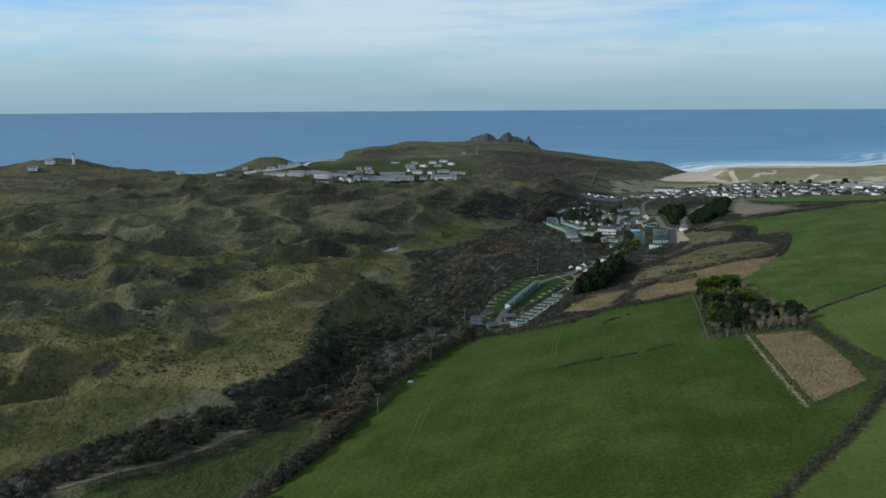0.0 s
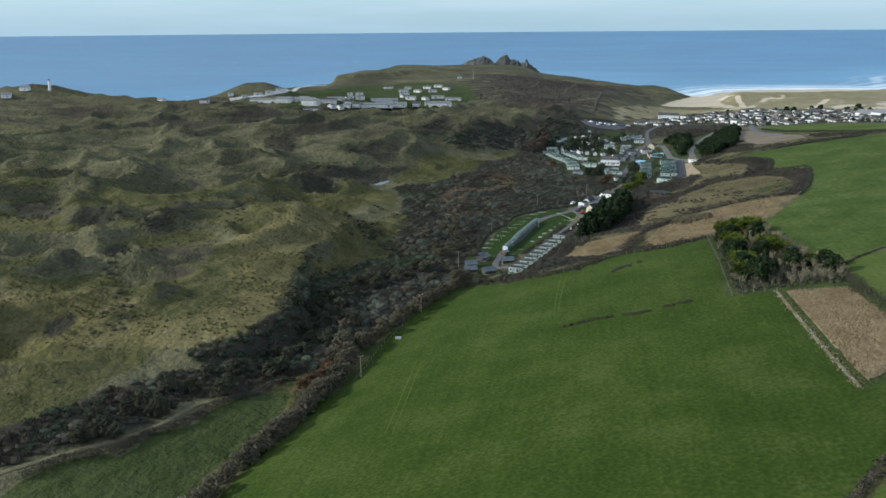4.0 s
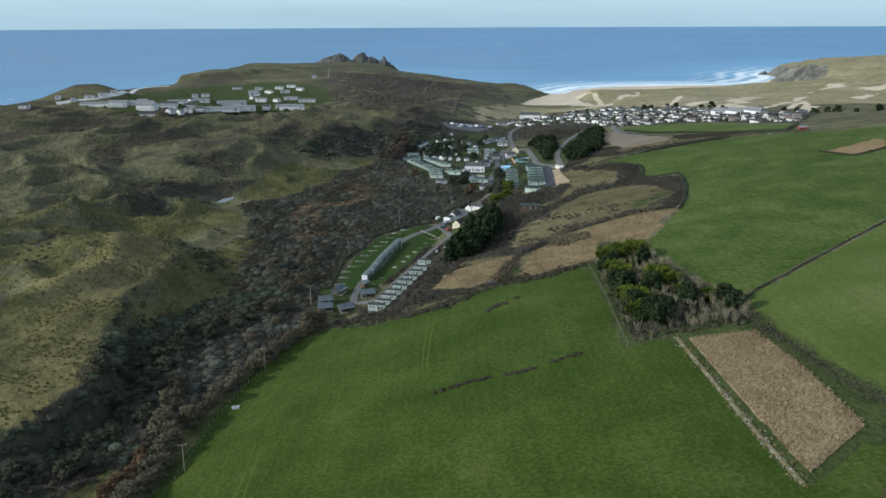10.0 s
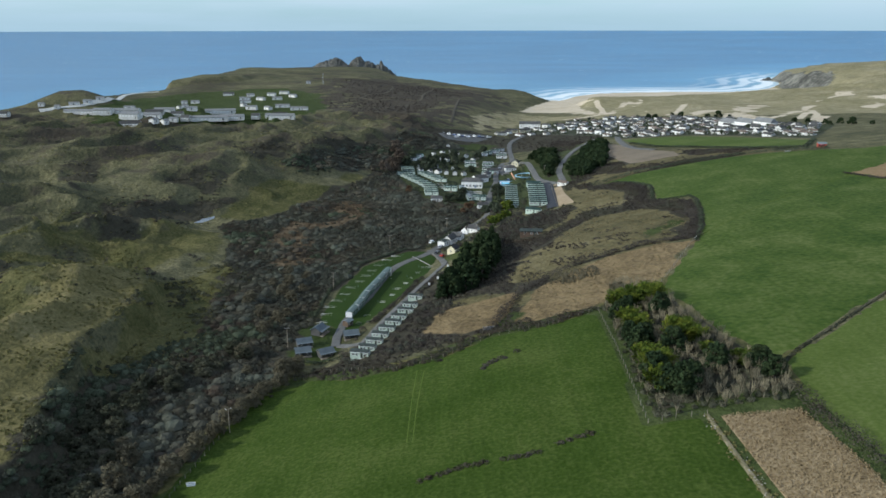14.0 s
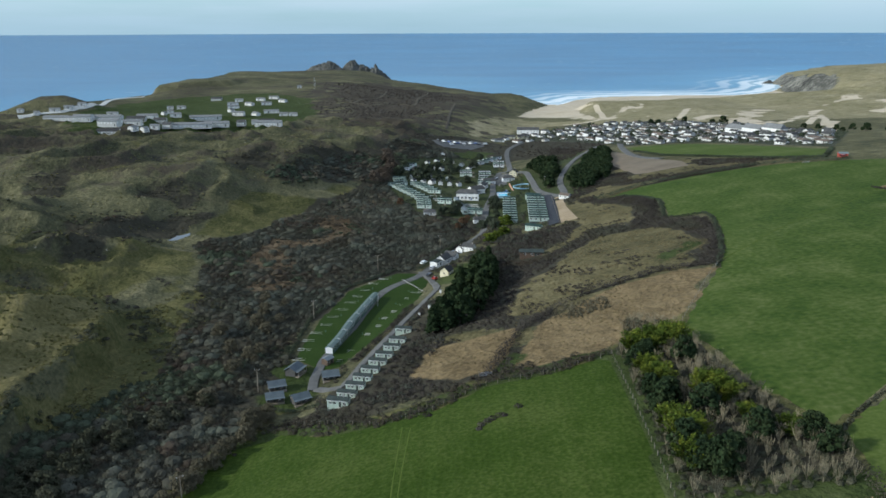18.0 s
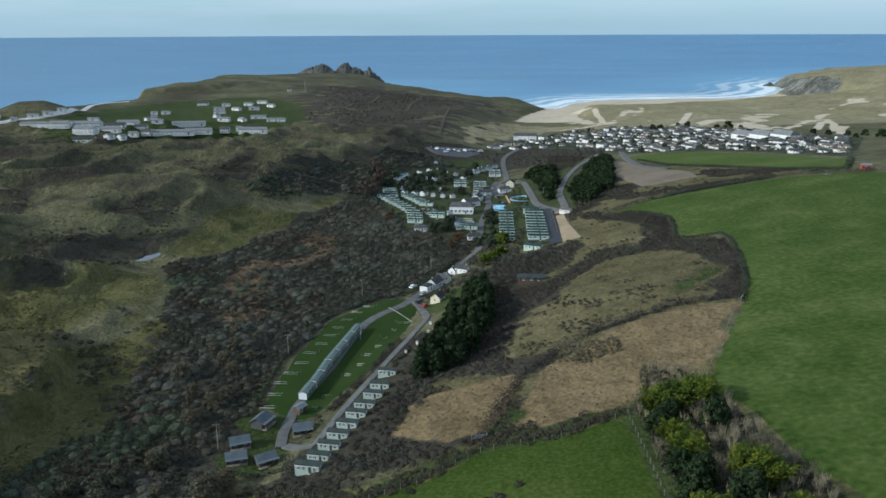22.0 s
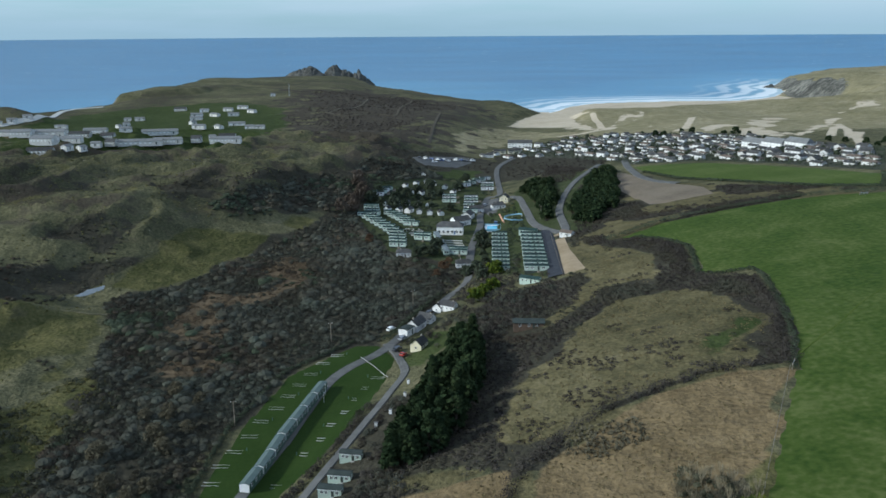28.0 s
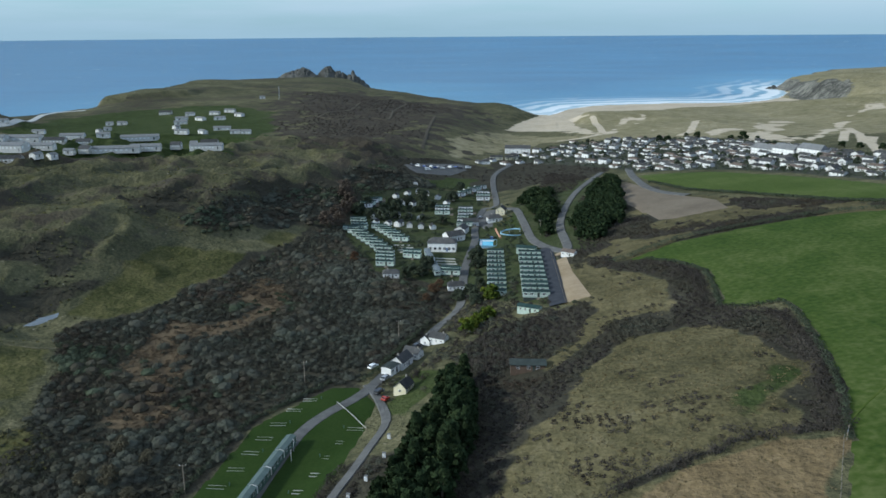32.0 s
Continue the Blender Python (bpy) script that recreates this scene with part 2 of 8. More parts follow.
    "tile_brown": material("tile_brown", [(0.10, 0.075, 0.06), (0.17, 0.13, 0.10)], 0.4, 4.0, 0.8),
    "glass": material("glass", [(0.018, 0.022, 0.026), (0.03, 0.035, 0.04)], 0.5, 3.0, 0.12, bump=0, spec=0.6),
    "pvc": material("pvc", [(0.72, 0.72, 0.70), (0.82, 0.82, 0.80)], 0.6, 5.0, 0.5, bump=0),
    "door_dark": material("door_dark", [(0.03, 0.04, 0.035), (0.06, 0.07, 0.06)], 0.6, 5.0, 0.6, bump=0),
    "door_blue": material("door_blue", [(0.05, 0.10, 0.20), (0.08, 0.15, 0.28)], 0.6, 5.0, 0.5, bump=0),
    "timber": material("timber", [(0.16, 0.13, 0.10), (0.27, 0.23, 0.18)], 0.8, 8.0, 0.9),
    "rubber": material("rubber", [(0.015, 0.015, 0.015), (0.03, 0.03, 0.03)], 1.0, 9.0, 0.8),
    "paint_white": material("paint_white", [(0.70, 0.70, 0.69), (0.80, 0.80, 0.79)], 0.8, 6.0, 0.3, bump=0, spec=0.5),
    "paint_silver": material("paint_silver", [(0.30, 0.31, 0.33), (0.40, 0.41, 0.43)], 0.8, 6.0, 0.35, metal=0.5, bump=0),
    "paint_dark": material("paint_dark", [(0.02, 0.022, 0.03), (0.035, 0.038, 0.045)], 0.8, 6.0, 0.3, bump=0, spec=0.5),
    "paint_blue": material("paint_blue", [(0.02, 0.06, 0.20), (0.03, 0.08, 0.26)], 0.8, 6.0, 0.3, bump=0, spec=0.5),
    "paint_red": material("paint_red", [(0.35, 0.03, 0.02), (0.45, 0.05, 0.03)], 0.8, 6.0, 0.35, bump=0, spec=0.5),
    "chute_orange": material("chute_orange", [(0.42, 0.20, 0.11), (0.55, 0.30, 0.19)], 0.5, 4.0, 0.4, bump=0),
    "slide_blue": material("slide_blue", [(0.17, 0.33, 0.43), (0.26, 0.43, 0.52)], 0.5, 4.0, 0.35, bump=0),
    "pool_water": material("pool_water", [(0.08, 0.45, 0.62), (0.14, 0.55, 0.72)], 0.5, 2.0, 0.08, bump=0.05, spec=0.5),
    "pond_water": material("pond_water", [(0.10, 0.12, 0.13), (0.16, 0.18, 0.19)], 0.2, 1.0, 0.06, bump=0.02, spec=0.6),
    "rock": material("rock", [(0.045, 0.045, 0.040), (0.090, 0.088, 0.078), (0.150, 0.146, 0.130)], 0.06, 0.35, 0.9, space="World", bump=0.9, grain=0.5),
}
for tone_name, tone_spread in (("white_wall", 0.12), ("slate", 0.3), ("mint_wall", 0.12), ("felt_green", 0.2), ("cream_wall", 0.15)):
    object_tones(M[tone_name], tone_spread)

# ---- lie of the land ----
def fract_hash(i, j, seed):
    v = np.sin(i * 127.1 + j * 311.7 + seed * 74.7) * 43758.5453
    return v - np.floor(v)


def vnoise(x, y, seed=0):
    """Smooth value noise from 0 to 1."""
    x, y = np.asarray(x, float), np.asarray(y, float)
    i, j = np.floor(x), np.floor(y)
    u, v = x - i, y - j
    u, v = u * u * (3 - 2 * u), v * v * (3 - 2 * v)
    a, b = fract_hash(i, j, seed), fract_hash(i + 1, j, seed)
    c, d = fract_hash(i, j + 1, seed), fract_hash(i + 1, j + 1, seed)
    return (a * (1 - u) + b * u) * (1 - v) + (c * (1 - u) + d * u) * v


def fbm(x, y, seed=0, octaves=4):
    total, amp, norm = 0.0, 1.0, 0.0
    for k in range(octaves):
        total = total + amp * vnoise(x * 2 ** k, y * 2 ** k, seed + 7 * k)
        norm += amp
        amp *= 0.5
    return total / norm


def sstep(a, b, v):
    t = np.clip((np.asarray(v, float) - a) / (b - a), 0, 1)
    return t * t * (3 - 2 * t)


VALLEY_Y = [-400, 0, 90, 170, 230, 300, 345, 450, 540, 650, 800, 1000, 1250, 1500, 3000]
VALLEY_X = [-130, -110, -90, -72, -55, -38, -18, 8, 25, 34, 62, 110, 150, 250, 700]
COAST = [(-9000, -2500), (-2600, 250), (-1250, 690), (-760, 900), (-560, 1040), (-480, 1150), (-440, 1270),
         (-430, 1500), (-390, 1860), (-280, 1960), (-170, 1925), (-85, 1660), (50, 1440), (130, 1392), (184, 1362),
         (200, 1392), (226, 1455), (277, 1516), (329, 1535), (379, 1542), (432, 1558), (480, 1554), (527, 1550), (592, 1590), (640, 1648),
         (680, 1705), (722, 1800), (732, 1890), (764, 1930), (820, 1990), (910, 2140), (1250, 2330),
         (9000, 3600)]


def seg_distance(x, y, line):
    """Distance to a polyline, and how far along it (0 to 1) the nearest place is."""
    best, along = np.full(np.shape(x), 1e9), np.zeros(np.shape(x))
    lengths = [math.dist(a, b) for a, b in zip(line, line[1:])]
    total, run = sum(lengths), 0.0
    for (ax, ay), (bx, by), size in zip(line, line[1:], lengths):
        t = np.clip(((x - ax) * (bx - ax) + (y - ay) * (by - ay)) / (size * size + 1e-9), 0, 1)
        d = np.hypot(x - ax - t * (bx - ax), y - ay - t * (by - ay))
        along = np.where(d < best, (run + t * size) / total, along)
        best = np.minimum(best, d)
        run += size
    return best, along


def inside(x, y, loop):
    """True where (x, y) lies within the closed loop."""
    odd = np.zeros(np.shape(x), bool)
    for (ax, ay), (bx, by) in zip(loop, loop[1:] + loop[:1]):
        if ay != by:
            odd ^= ((ay > y) != (by > y)) & (x < (bx - ax) * (y - ay) / (by - ay) + ax)
    return odd


def signed(x, y, loop):
    """Distance to the edge of a loop, positive within."""
    d = seg_distance(x, y, loop + loop[:1])[0]
    return np.where(inside(x, y, loop), d, -d)


SEA_LOOP = COAST + [(9000, 9000), (-9000, 9000)]


def bump(x, y, cx, cy, rx, ry, high, turn=0.0):
    c, s = math.cos(math.radians(turn)), math.sin(math.radians(turn))
    u, v = ((x - cx) * c + (y - cy) * s) / rx, (-(x - cx) * s + (y - cy) * c) / ry
    return high * np.exp(-(u * u + v * v))


PLATEAU = [(-175, 92), (-134, 102), (-114, 115), (-110, 142), (-119, 165), (-123, 182), (-128, 215), (-124, 254), (-131, 290), (-150, 340), (-360, 340), (-360, 92)]


def dune_zone(x, y):
    d = x - np.interp(y, VALLEY_Y, VALLEY_X)
    foot = np.interp(y, [0, 250, 350, 450, 560, 700, 900], [40, 60, 95, 130, 70, 50, 50])
    return sstep(foot - 5, foot + 60, -d) * sstep(900, 780, y + 0.25 * x)


def height(x, y):
    x, y = np.asarray(x, float), np.asarray(y, float)
    d = x - np.interp(y, VALLEY_Y, VALLEY_X)
    floor = np.interp(y, [-400, 60, 170, 345, 600, 900, 1060, 1150, 1330], [4, 4, 6, 7.5, 9, 8, 5, 2.6, 0.5])
    # farmed slope
    rise = np.interp(y, [0, 450, 620, 760, 1000, 1400, 1900], [65, 65, 42, 24, 16, 14, 34])
    run = np.interp(y, [0, 450, 760, 1900], [190, 190, 150, 330])
    right = rise * (1 - np.exp(-np.maximum(d - 10, 0) / run))
    right = np.where(d > 0, right, 0)
    # sand hills on the other side
    far = np.interp(y, [0, 250, 480, 600, 900], [11, 12, 22, 25, 19])
    foot = np.interp(y, [0, 250, 350, 450, 560, 700, 900], [20, 50, 95, 125, 60, 10, 10])
    left = far * sstep(foot, foot + np.interp(y, [0, 450, 700], [200, 120, 110]), -d) + 6 * sstep(220, 420, -d) * sstep(900, 600, y) - 5 * sstep(350, 480, -d) * sstep(650, 800, y)
    near_bank = bump(x, y, -150, 50, 45, 60, 5)
    # steep broken edge of the sand plateau above the stream
    rim = signed(x, y, PLATEAU) + 5 * (vnoise(x / 9, y / 9, 41) - 0.5)
    near_bank = near_bank + 10.5 * sstep(-4.5, 0.5, rim) * sstep(130, 30, rim) * sstep(335, 270, y) * sstep(85, 125, y)
    zone = dune_zone(x, y)
    warp = 40 * (vnoise(x / 90, y / 90, 5) - 0.5)
    ridge = 1 - np.abs(2 * vnoise((x + warp) / 62, (y - 0.55 * x + warp) / 44, 11) - 1)
    ridge2 = 1 - np.abs(2 * vnoise((x - warp) / 27, (y - 0.4 * x) / 19, 12) - 1)
    rough = zone * (np.interp(y, [330, 480], [11.0, 6.5]) * ridge ** 2.9 + 5.6 * ridge2 ** 3.2 - np.interp(y, [330, 480], [4.4, 3.1]) + 3.0 * (fbm(x / 14, y / 14, 13, 3) - 0.5))
    z = floor + right + left + near_bank + rough
    # headland with its two knolls
    hill = sstep(840, 1180, y + 0.32 * np.minimum(x + 150, 0)) * sstep(190, -170, x - 0.10 * (1320 - y))
    z = z + hill * np.interp(y, [800, 1100, 1400, 1600, 1950], [0, 6, 4, 3, 2]) * sstep(1500, 900, y + 1.2 * x)
    head = bump(x, y, -250, 1620, 270, 420, 25) * sstep(180, -120, x)
    z = z + head * hill
    z = z + bump(x, y, -700, 830, 110, 60, 22) + bump(x, y, -470, 990, 52, 42, 24) + bump(x, y, -585, 985, 26, 60, -8) + bump(x, y, -410, 1340, 110, 260, 9)
    z = z + 7 * sstep(-9, 9, signed(x, y, [(-470, 1232), (-425, 1226), (-395, 1238), (-330, 1300), (-330, 1420), (-470, 1420)])) * sstep(1420, 1300, y) - bump(x, y, -430, 1202, 22, 20, 4) + bump(x, y, -480, 1085, 60, 60, 6) + bump(x, y, -385, 1565, 60, 70, 5) + bump(x, y, -95, 1630, 75, 120, -8)
    # low rocky spur that ends the headland beside the beach
    spur = signed(x, y, [(-40, 1330), (20, 1262), (78, 1216), (108, 1216), (142, 1288), (176, 1340), (166, 1362), (60, 1432), (-40, 1500)])
    z = z + np.interp(x, [30, 80, 110, 130, 150], [0, -3, 1.5, 4.5, 6]) * sstep(0, 15, spur)
    # sand hills behind the beach
    back = sstep(930, 1060, y - 0.05 * x) * sstep(1500, 1250, y - 0.42 * x) * sstep(150, 330, x)
    z = z + np.interp(x, [300, 360, 430, 470, 530, 560, 620, 740], [0.35, 0.25, 0.05, 0.22, 0.52, 0.65, 0.75, 1.05]) * back * (10 + 10 * (fbm(x / 110, y / 80, 21, 3)) + sstep(250, 900, x) * 8 + 7 * (1 - np.abs(2 * vnoise(x / 52 + 0.3 * y / 52, y / 34, 23) - 1)) ** 2 - 2)
    # pond hollow
    wet = np.exp(-((x + 145) ** 2 + (y - 422) ** 2) / 20 ** 2)
    z = z * (1 - wet) + 7.6 * wet
    # edge of the land
    sea = -signed(x, y, SEA_LOOP)
    beach = sstep(0, 260, sea) * 7
    onbeach = sstep(120, 190, x) * sstep(700, 645, x)
    crag = 2.5 * (fbm(x / 9, y / 9, 31, 3) - 0.5)
    cliff = z * sstep(-4, 32, sea + 14 * (fbm(x / 30, y / 30, 33, 3) - 0.5)) + crag * sstep(-10, 5, sea) * sstep(60, 20, sea)
    land = np.where(onbeach > 0, onbeach * np.minimum(z, beach + sstep(130, 420, sea) * 60) + (1 - onbeach) * cliff, cliff)
    # foredune across the mouth of the beach
    crest = (17.0 + 5 * (fbm(x / 40, y / 30, 25, 3) - 0.5)) * np.exp(-((y - 1232 - 0.1 * (x - 220)) / np.where(y < 1232, 110, 45)) ** 2)
    land = np.maximum(land, crest * sstep(183, 222, x + 10 * (vnoise(x / 20, y / 20, 26) - 0.5)) * sstep(480, 380, x))
    return np.where(sea > 0, np.maximum(land, 0.1), 0) - 6 * sstep(0, 45, -sea) - 0.4 * sstep(2, -3, sea)


# ---- plan: places in metres ----
FIELD_MAIN_TOP = [(-73.6, 98.3), (-73.1, 128.1), (-68.1, 161.1), (-60.4, 195.3), (-48.6, 204.2), (-36.4, 192.4), (-19.2, 187.7), (-4.7, 189.3), (10.2, 198.6), (29.2, 197.7), (45.8, 202.3)]
COPSE_FENCE = [(45.8, 202.3), (44.8, 167.1), (43.7, 140.8), (42.6, 118), (49, 118.6), (55.7, 117.5)]
STRIP = [(57.7, 116.4), (75.6, 114.6), (77.8, 86), (78.0, 58.4), (59.6, 42.4), (59.0, 70.4)]
STRIP_PATH = [(55.7, 117.5), (56.2, 90.3), (57.0, 61.3), (57.8, 40.2), (66.8, 46.6), (77.6, 55.4), (80.6, 52)]
FIELD_EAST_EDGE = [(97, 440), (106, 424), (110, 406), (107, 388), (102, 366), (108, 361), (119, 360), (119, 349), (114, 326), (108, 302), (103, 285), (97.5, 273), (95.5, 267.7), (84.3, 247.2), (72.1, 222.9), (65.9, 210.4)]
FIELD_EAST_TOP = [(84, 446), (96, 449), (114, 460), (144, 461), (174, 461), (190, 457), (203, 450), (222, 440)]
COPSE_EAST = [(67.1, 212.6), (71, 190.4), (72.2, 166.4), (77.4, 149), (81.4, 140.3), (91.6, 150.5)]
EAST_HEDGE = [(80.5, 138.5), (86.5, 145.3), (101.8, 157.8), (119.4, 173.1), (135, 186.6), (158.8, 207.5)]
SOUTH_HEDGE = [(77.5, 124), (78, 109), (79.8, 94), (81.8, 81), (83.5, 72), (85.1, 63.5)]
FIELD_VILLAGE = [(148.9, 676.1), (165.3, 672.5), (195, 650.6), (215.4, 602), (230.8, 556.3), (241.5, 504.6), (217.9, 459.8), (199, 485.7), (176.6, 542.5), (156.3, 583.7), (147.6, 633.9)]
BANK_THICK = [(86, 354), (98.8, 361.8), (115.3, 356.5), (113.1, 332.5), (108.8, 311.3), (102.9, 290.4), (101.8, 281), (95.8, 271.6), (87.6, 272.6), (75.6, 273.8), (61.2, 268.3), (49.3, 263.4), (40.3, 264.2), (51.8, 267.6), (62.5, 272.8), (79.3, 277.5), (93.1, 279.7), (92.9, 287.1), (99.2, 291.6), (102.9, 304.3), (102.9, 322.5), (98.8, 341.9)]
UPPER_THICK = [(32.8, 338.5), (43.3, 327.8), (51.6, 333.6), (61, 343.4), (72.4, 354.7), (86, 354), (99.3, 361.6), (106.8, 392.4), (110, 413.2), (98, 437.3), (87.5, 430.9), (96, 408), (92.4, 385.1), (86.2, 364.9), (76.9, 373.3), (66.9, 372.7), (56.7, 356.8), (45.7, 344.6)]
LANE_VERGE = [(11, 206), (17, 219), (24, 236), (28, 236), (21, 218), (16, 206)]
REEDS = [(36, 247), (43, 257), (53, 256), (54, 245), (46, 238), (37, 239)]
PARK_LOT = [(36, 600), (41, 635), (48, 649), (51, 634), (47, 614), (45, 590), (40, 586)]
FIELD_BROWN = [(197, 362.7), (241.1, 390.2), (244, 378.9), (231.7, 354.2), (204.2, 337.7)]
BARE = [(135.5, 663.2), (115.7, 598.6), (118.8, 556.7), (119.5, 506.5), (135.2, 509.4), (155.7, 510.2), (160.1, 541.1), (147.5, 576.9)]
COPSE = [(46.8, 203.4), (55.9, 231.8), (67.5, 221.1), (69.1, 199.1), (75, 155), (80.2, 128.3), (75.2, 117.9), (55.6, 120), (43, 117.8)]
DRY_A = [(27, 290.8), (37.8, 307.8), (47.2, 325.1), (61, 342), (72, 353), (86, 352), (98.8, 341.9), (102.9, 322.5), (102.9, 304.3), (99.2, 291.6), (92.9, 287), (93.1, 279.7), (79.3, 277.5), (62.5, 272.8), (51.8, 267.6), (40, 264), (30.9, 252.2), (22.2, 244.9)]
DRY_B = [(18.8, 209.2), (22, 224), (30, 243), (39, 251.5), (50, 261.5), (62, 266.5), (80, 271), (94, 267.5), (83.7, 245.2), (73, 226.5), (60.4, 217.2), (45.6, 206.4), (25.6, 204.1)]
DRY_C = [(-10.7, 221.1), (-5.6, 242.9), (16.4, 244.4), (22.7, 243.7), (19.4, 224.3), (12.6, 209.6), (1.4, 205.9)]
DRY_D = [(57, 358), (67, 374), (77, 375), (86, 367), (92, 386), (95, 407), (87, 428), (76, 420), (72, 400), (64, 385)]
LANE_HEDGE = [(12, 208), (18, 226), (26, 245), (36, 254), (48, 265), (61, 270), (79, 275), (97, 273)]
BANK = [(94, 436), (101, 424), (105, 406), (102, 388), (97, 368), (106, 356), (113, 352), (112, 330), (107, 310), (101, 292), (99, 281), (95, 271)]
SCRUB_EDGE = [(-113.3, 134.3), (-119.1, 163.7), (-123.5, 212.3), (-122.8, 246.3), (-130.7, 305.1), (-123.4, 335.8), (-125.2, 387.8), (-138, 424.9), (-110, 456.3), (-81.6, 518.5), (-50.3, 589.7)]
POND = [(-155.8, 426.7), (-153.2, 435.7), (-145.6, 441.4), (-144.6, 436.6), (-150.5, 428.8)]
ROAD_MAIN = [(-38.4, 291), (-35, 312), (-30.2, 335), (-24, 348), (-16.5, 358), (-11.6, 367.5), (-6.3, 381), (2.3, 400.4), (10.2, 421.8), (19.7, 443), (21.9, 463.9)]
ROAD_LOWER = [(-44.2, 183.2), (-45.1, 235), (-45.9, 244.8), (-45.2, 255.3), (-44.7, 262.1)]
ROAD_SIDE = [(-43.9, 236.1), (-35.2, 230.2), (-29.5, 250), (-24.2, 267.5), (-18.5, 285), (-12.4, 304), (-8.6, 320), (-5.4, 333), (-5.2, 343), (-8.4, 358), (-13, 369)]
ROAD_NORTH = [(21.9, 463.9), (25.1, 508.1), (32.4, 560.3), (34.1, 591.2), (42.9, 647), (50.9, 648.8), (57.9, 772.1), (78.2, 837.2)]
ROAD_LOOP = [(36, 594.4), (47.6, 630.2), (60.4, 623.7), (61.4, 579.5), (61.8, 523.9), (72.3, 490.4), (78.9, 556), (96.5, 625.1), (117.8, 681.2), (133.3, 718.6)]
ROAD_VILLAGE = [(154.8, 726.4), (144.7, 663.1), (141.1, 600.1), (151.3, 566.2)]
DRIVE = [(56, 406.1), (62.9, 491), (61, 503.9)]
SOIL = [(65.9, 496.5), (71.9, 487.6), (68.7, 449.3), (69, 407), (57.7, 406.2)]
LAWN = [(-56.1, 265.4), (-53.5, 301.2), (-45.2, 340.8), (-25, 368.6), (-15.1, 368.5), (-8.5, 354.3), (-14.3, 311.9), (-25.4, 277.7), (-32.2, 265.9), (-37.5, 254.1), (-44.5, 251), (-54.5, 259.9)]
BELT = [(-12.9, 278.2), (-6, 294.8), (2.7, 315.8), (11.5, 354), (18.8, 360.5), (21.4, 350.9), (19.4, 312), (11.4, 273.2)]
BELT_B = [(60.6, 621.1), (73.8, 666.3), (85, 650.3), (70, 527.8), (60.4, 533.1)]
BELT_C = [(78.3, 516.5), (114.5, 639.8), (132.3, 672.6), (111.2, 562.3), (109.4, 536.4), (85, 492.3)]
CAR_PARK = [(-15, 763), (-4, 746), (24, 767), (38, 801), (39, 834), (6, 797)]
GREEN_N = [(4.5, 724.5), (19.7, 755.1), (42.1, 761.4), (35.8, 719.7), (14.9, 715.5)]
GREEN_P = [(49.9, 584.4), (58.4, 623.9), (63.1, 617.8), (60.7, 587.4), (53.7, 571.7)]
GREEN_SITE = [(-12.8, 585.2), (7, 581.6), (10.3, 564.3), (-5.5, 561.1)]
TREES_GREY = [(-95.5, 48.2), (-90.8, 73.9), (-86.9, 106.8), (-88.5, 130.8), (-82.3, 152.7), (-72.2, 185.5), (-64.4, 207.5)]
TREES_DARK = [(-134.8, 49.9), (-124.2, 81.9), (-110.1, 105.2), (-100, 129.5), (-110.1, 147.3), (-114.3, 178.4), (-102, 200.5), (-80.4, 225.9)]
LANE_W = [(-150, 22), (-141, 32), (-136, 38), (-128, 47), (-122, 58), (-118, 73), (-111, 81)]
HEDGE_EAST = [(40.1, -12.1), (57.2, 12.4), (79.2, 49.2)]
HEDGE_MID = [(-9.5, 110.9), (-1.7, 112.6), (6.1, 113.2), (15.4, 112.7), (20.2, 114.5), (30, 117.7)]
HEDGE_FIELD_TOP = [(-49.6, 211.4), (-19.3, 189.4), (-4.7, 190.9), (10.3, 200.3), (29.3, 199.4), (46, 204)]
SAND_A = [(201, 1306), (220, 1344), (194, 1212), (188, 1057), (194, 1023), (181, 1035), (163, 1085)]
SAND_B = [(196, 1002), (193, 1031), (222, 1081), (247, 1180), (261, 1196), (284, 1199), (264, 1133), (253, 1144), (224, 1076), (203, 1021)]
SAND_C = [(325, 953), (371, 1045), (399, 1084), (433, 1094), (388, 1002), (346, 941), (350, 896), (359, 892), (319, 835), (317, 879), (299, 875)]
SAND_D = [(383, 921), (436, 1011), (471, 1046), (484, 1064), (433, 964), (395, 924), (347, 852), (334, 840)]
HEAD_ROAD = [(-480, 922), (-460, 941), (-441.5, 951.1), (-433.8, 967), (-426.1, 992.9), (-446.6, 1095.8), (-444.6, 1139), (-419.4, 1156.3)]
CAMP_GREEN = [(-379, 818), (-421.7, 971.3), (-424.4, 1077.7), (-377.6, 1135.5), (-317.6, 1173.9), (-251.9, 1175.9), (-179.6, 1098.4), (-148.5, 937.2), (-153.7, 710), (-232.2, 749.5), (-313.6, 688.4)]
HEATH = [(-168, 1031.6), (-205.9, 1343.8), (-108.8, 1394), (-2.9, 1323.4), (55, 1290), (72, 1218), (24, 1095), (14, 960), (0, 850), (-55.1, 762.6), (-125.2, 849)]
ROW_CHALETS = [(-33.4, 212.7), (-31.4, 218.1), (-29.4, 223.9), (-27.8, 230.3), (-25.8, 236.1), (-23.9, 242.4), (-22, 248), (-19.9, 254.8), (-18.3, 261.3), (-16.6, 272.4)]
ROW_GREEN = [(-43.7, 265.8), (-41, 279.1), (-38.9, 294.2), (-35.4, 311.4), (-31.6, 329.9)]
LODGES = [(-53.6, 249.4), (-57.2, 236.6), (-56.1, 227.7), (-47.7, 226.9), (-40.3, 243.8), (-43.1, 257.5)]
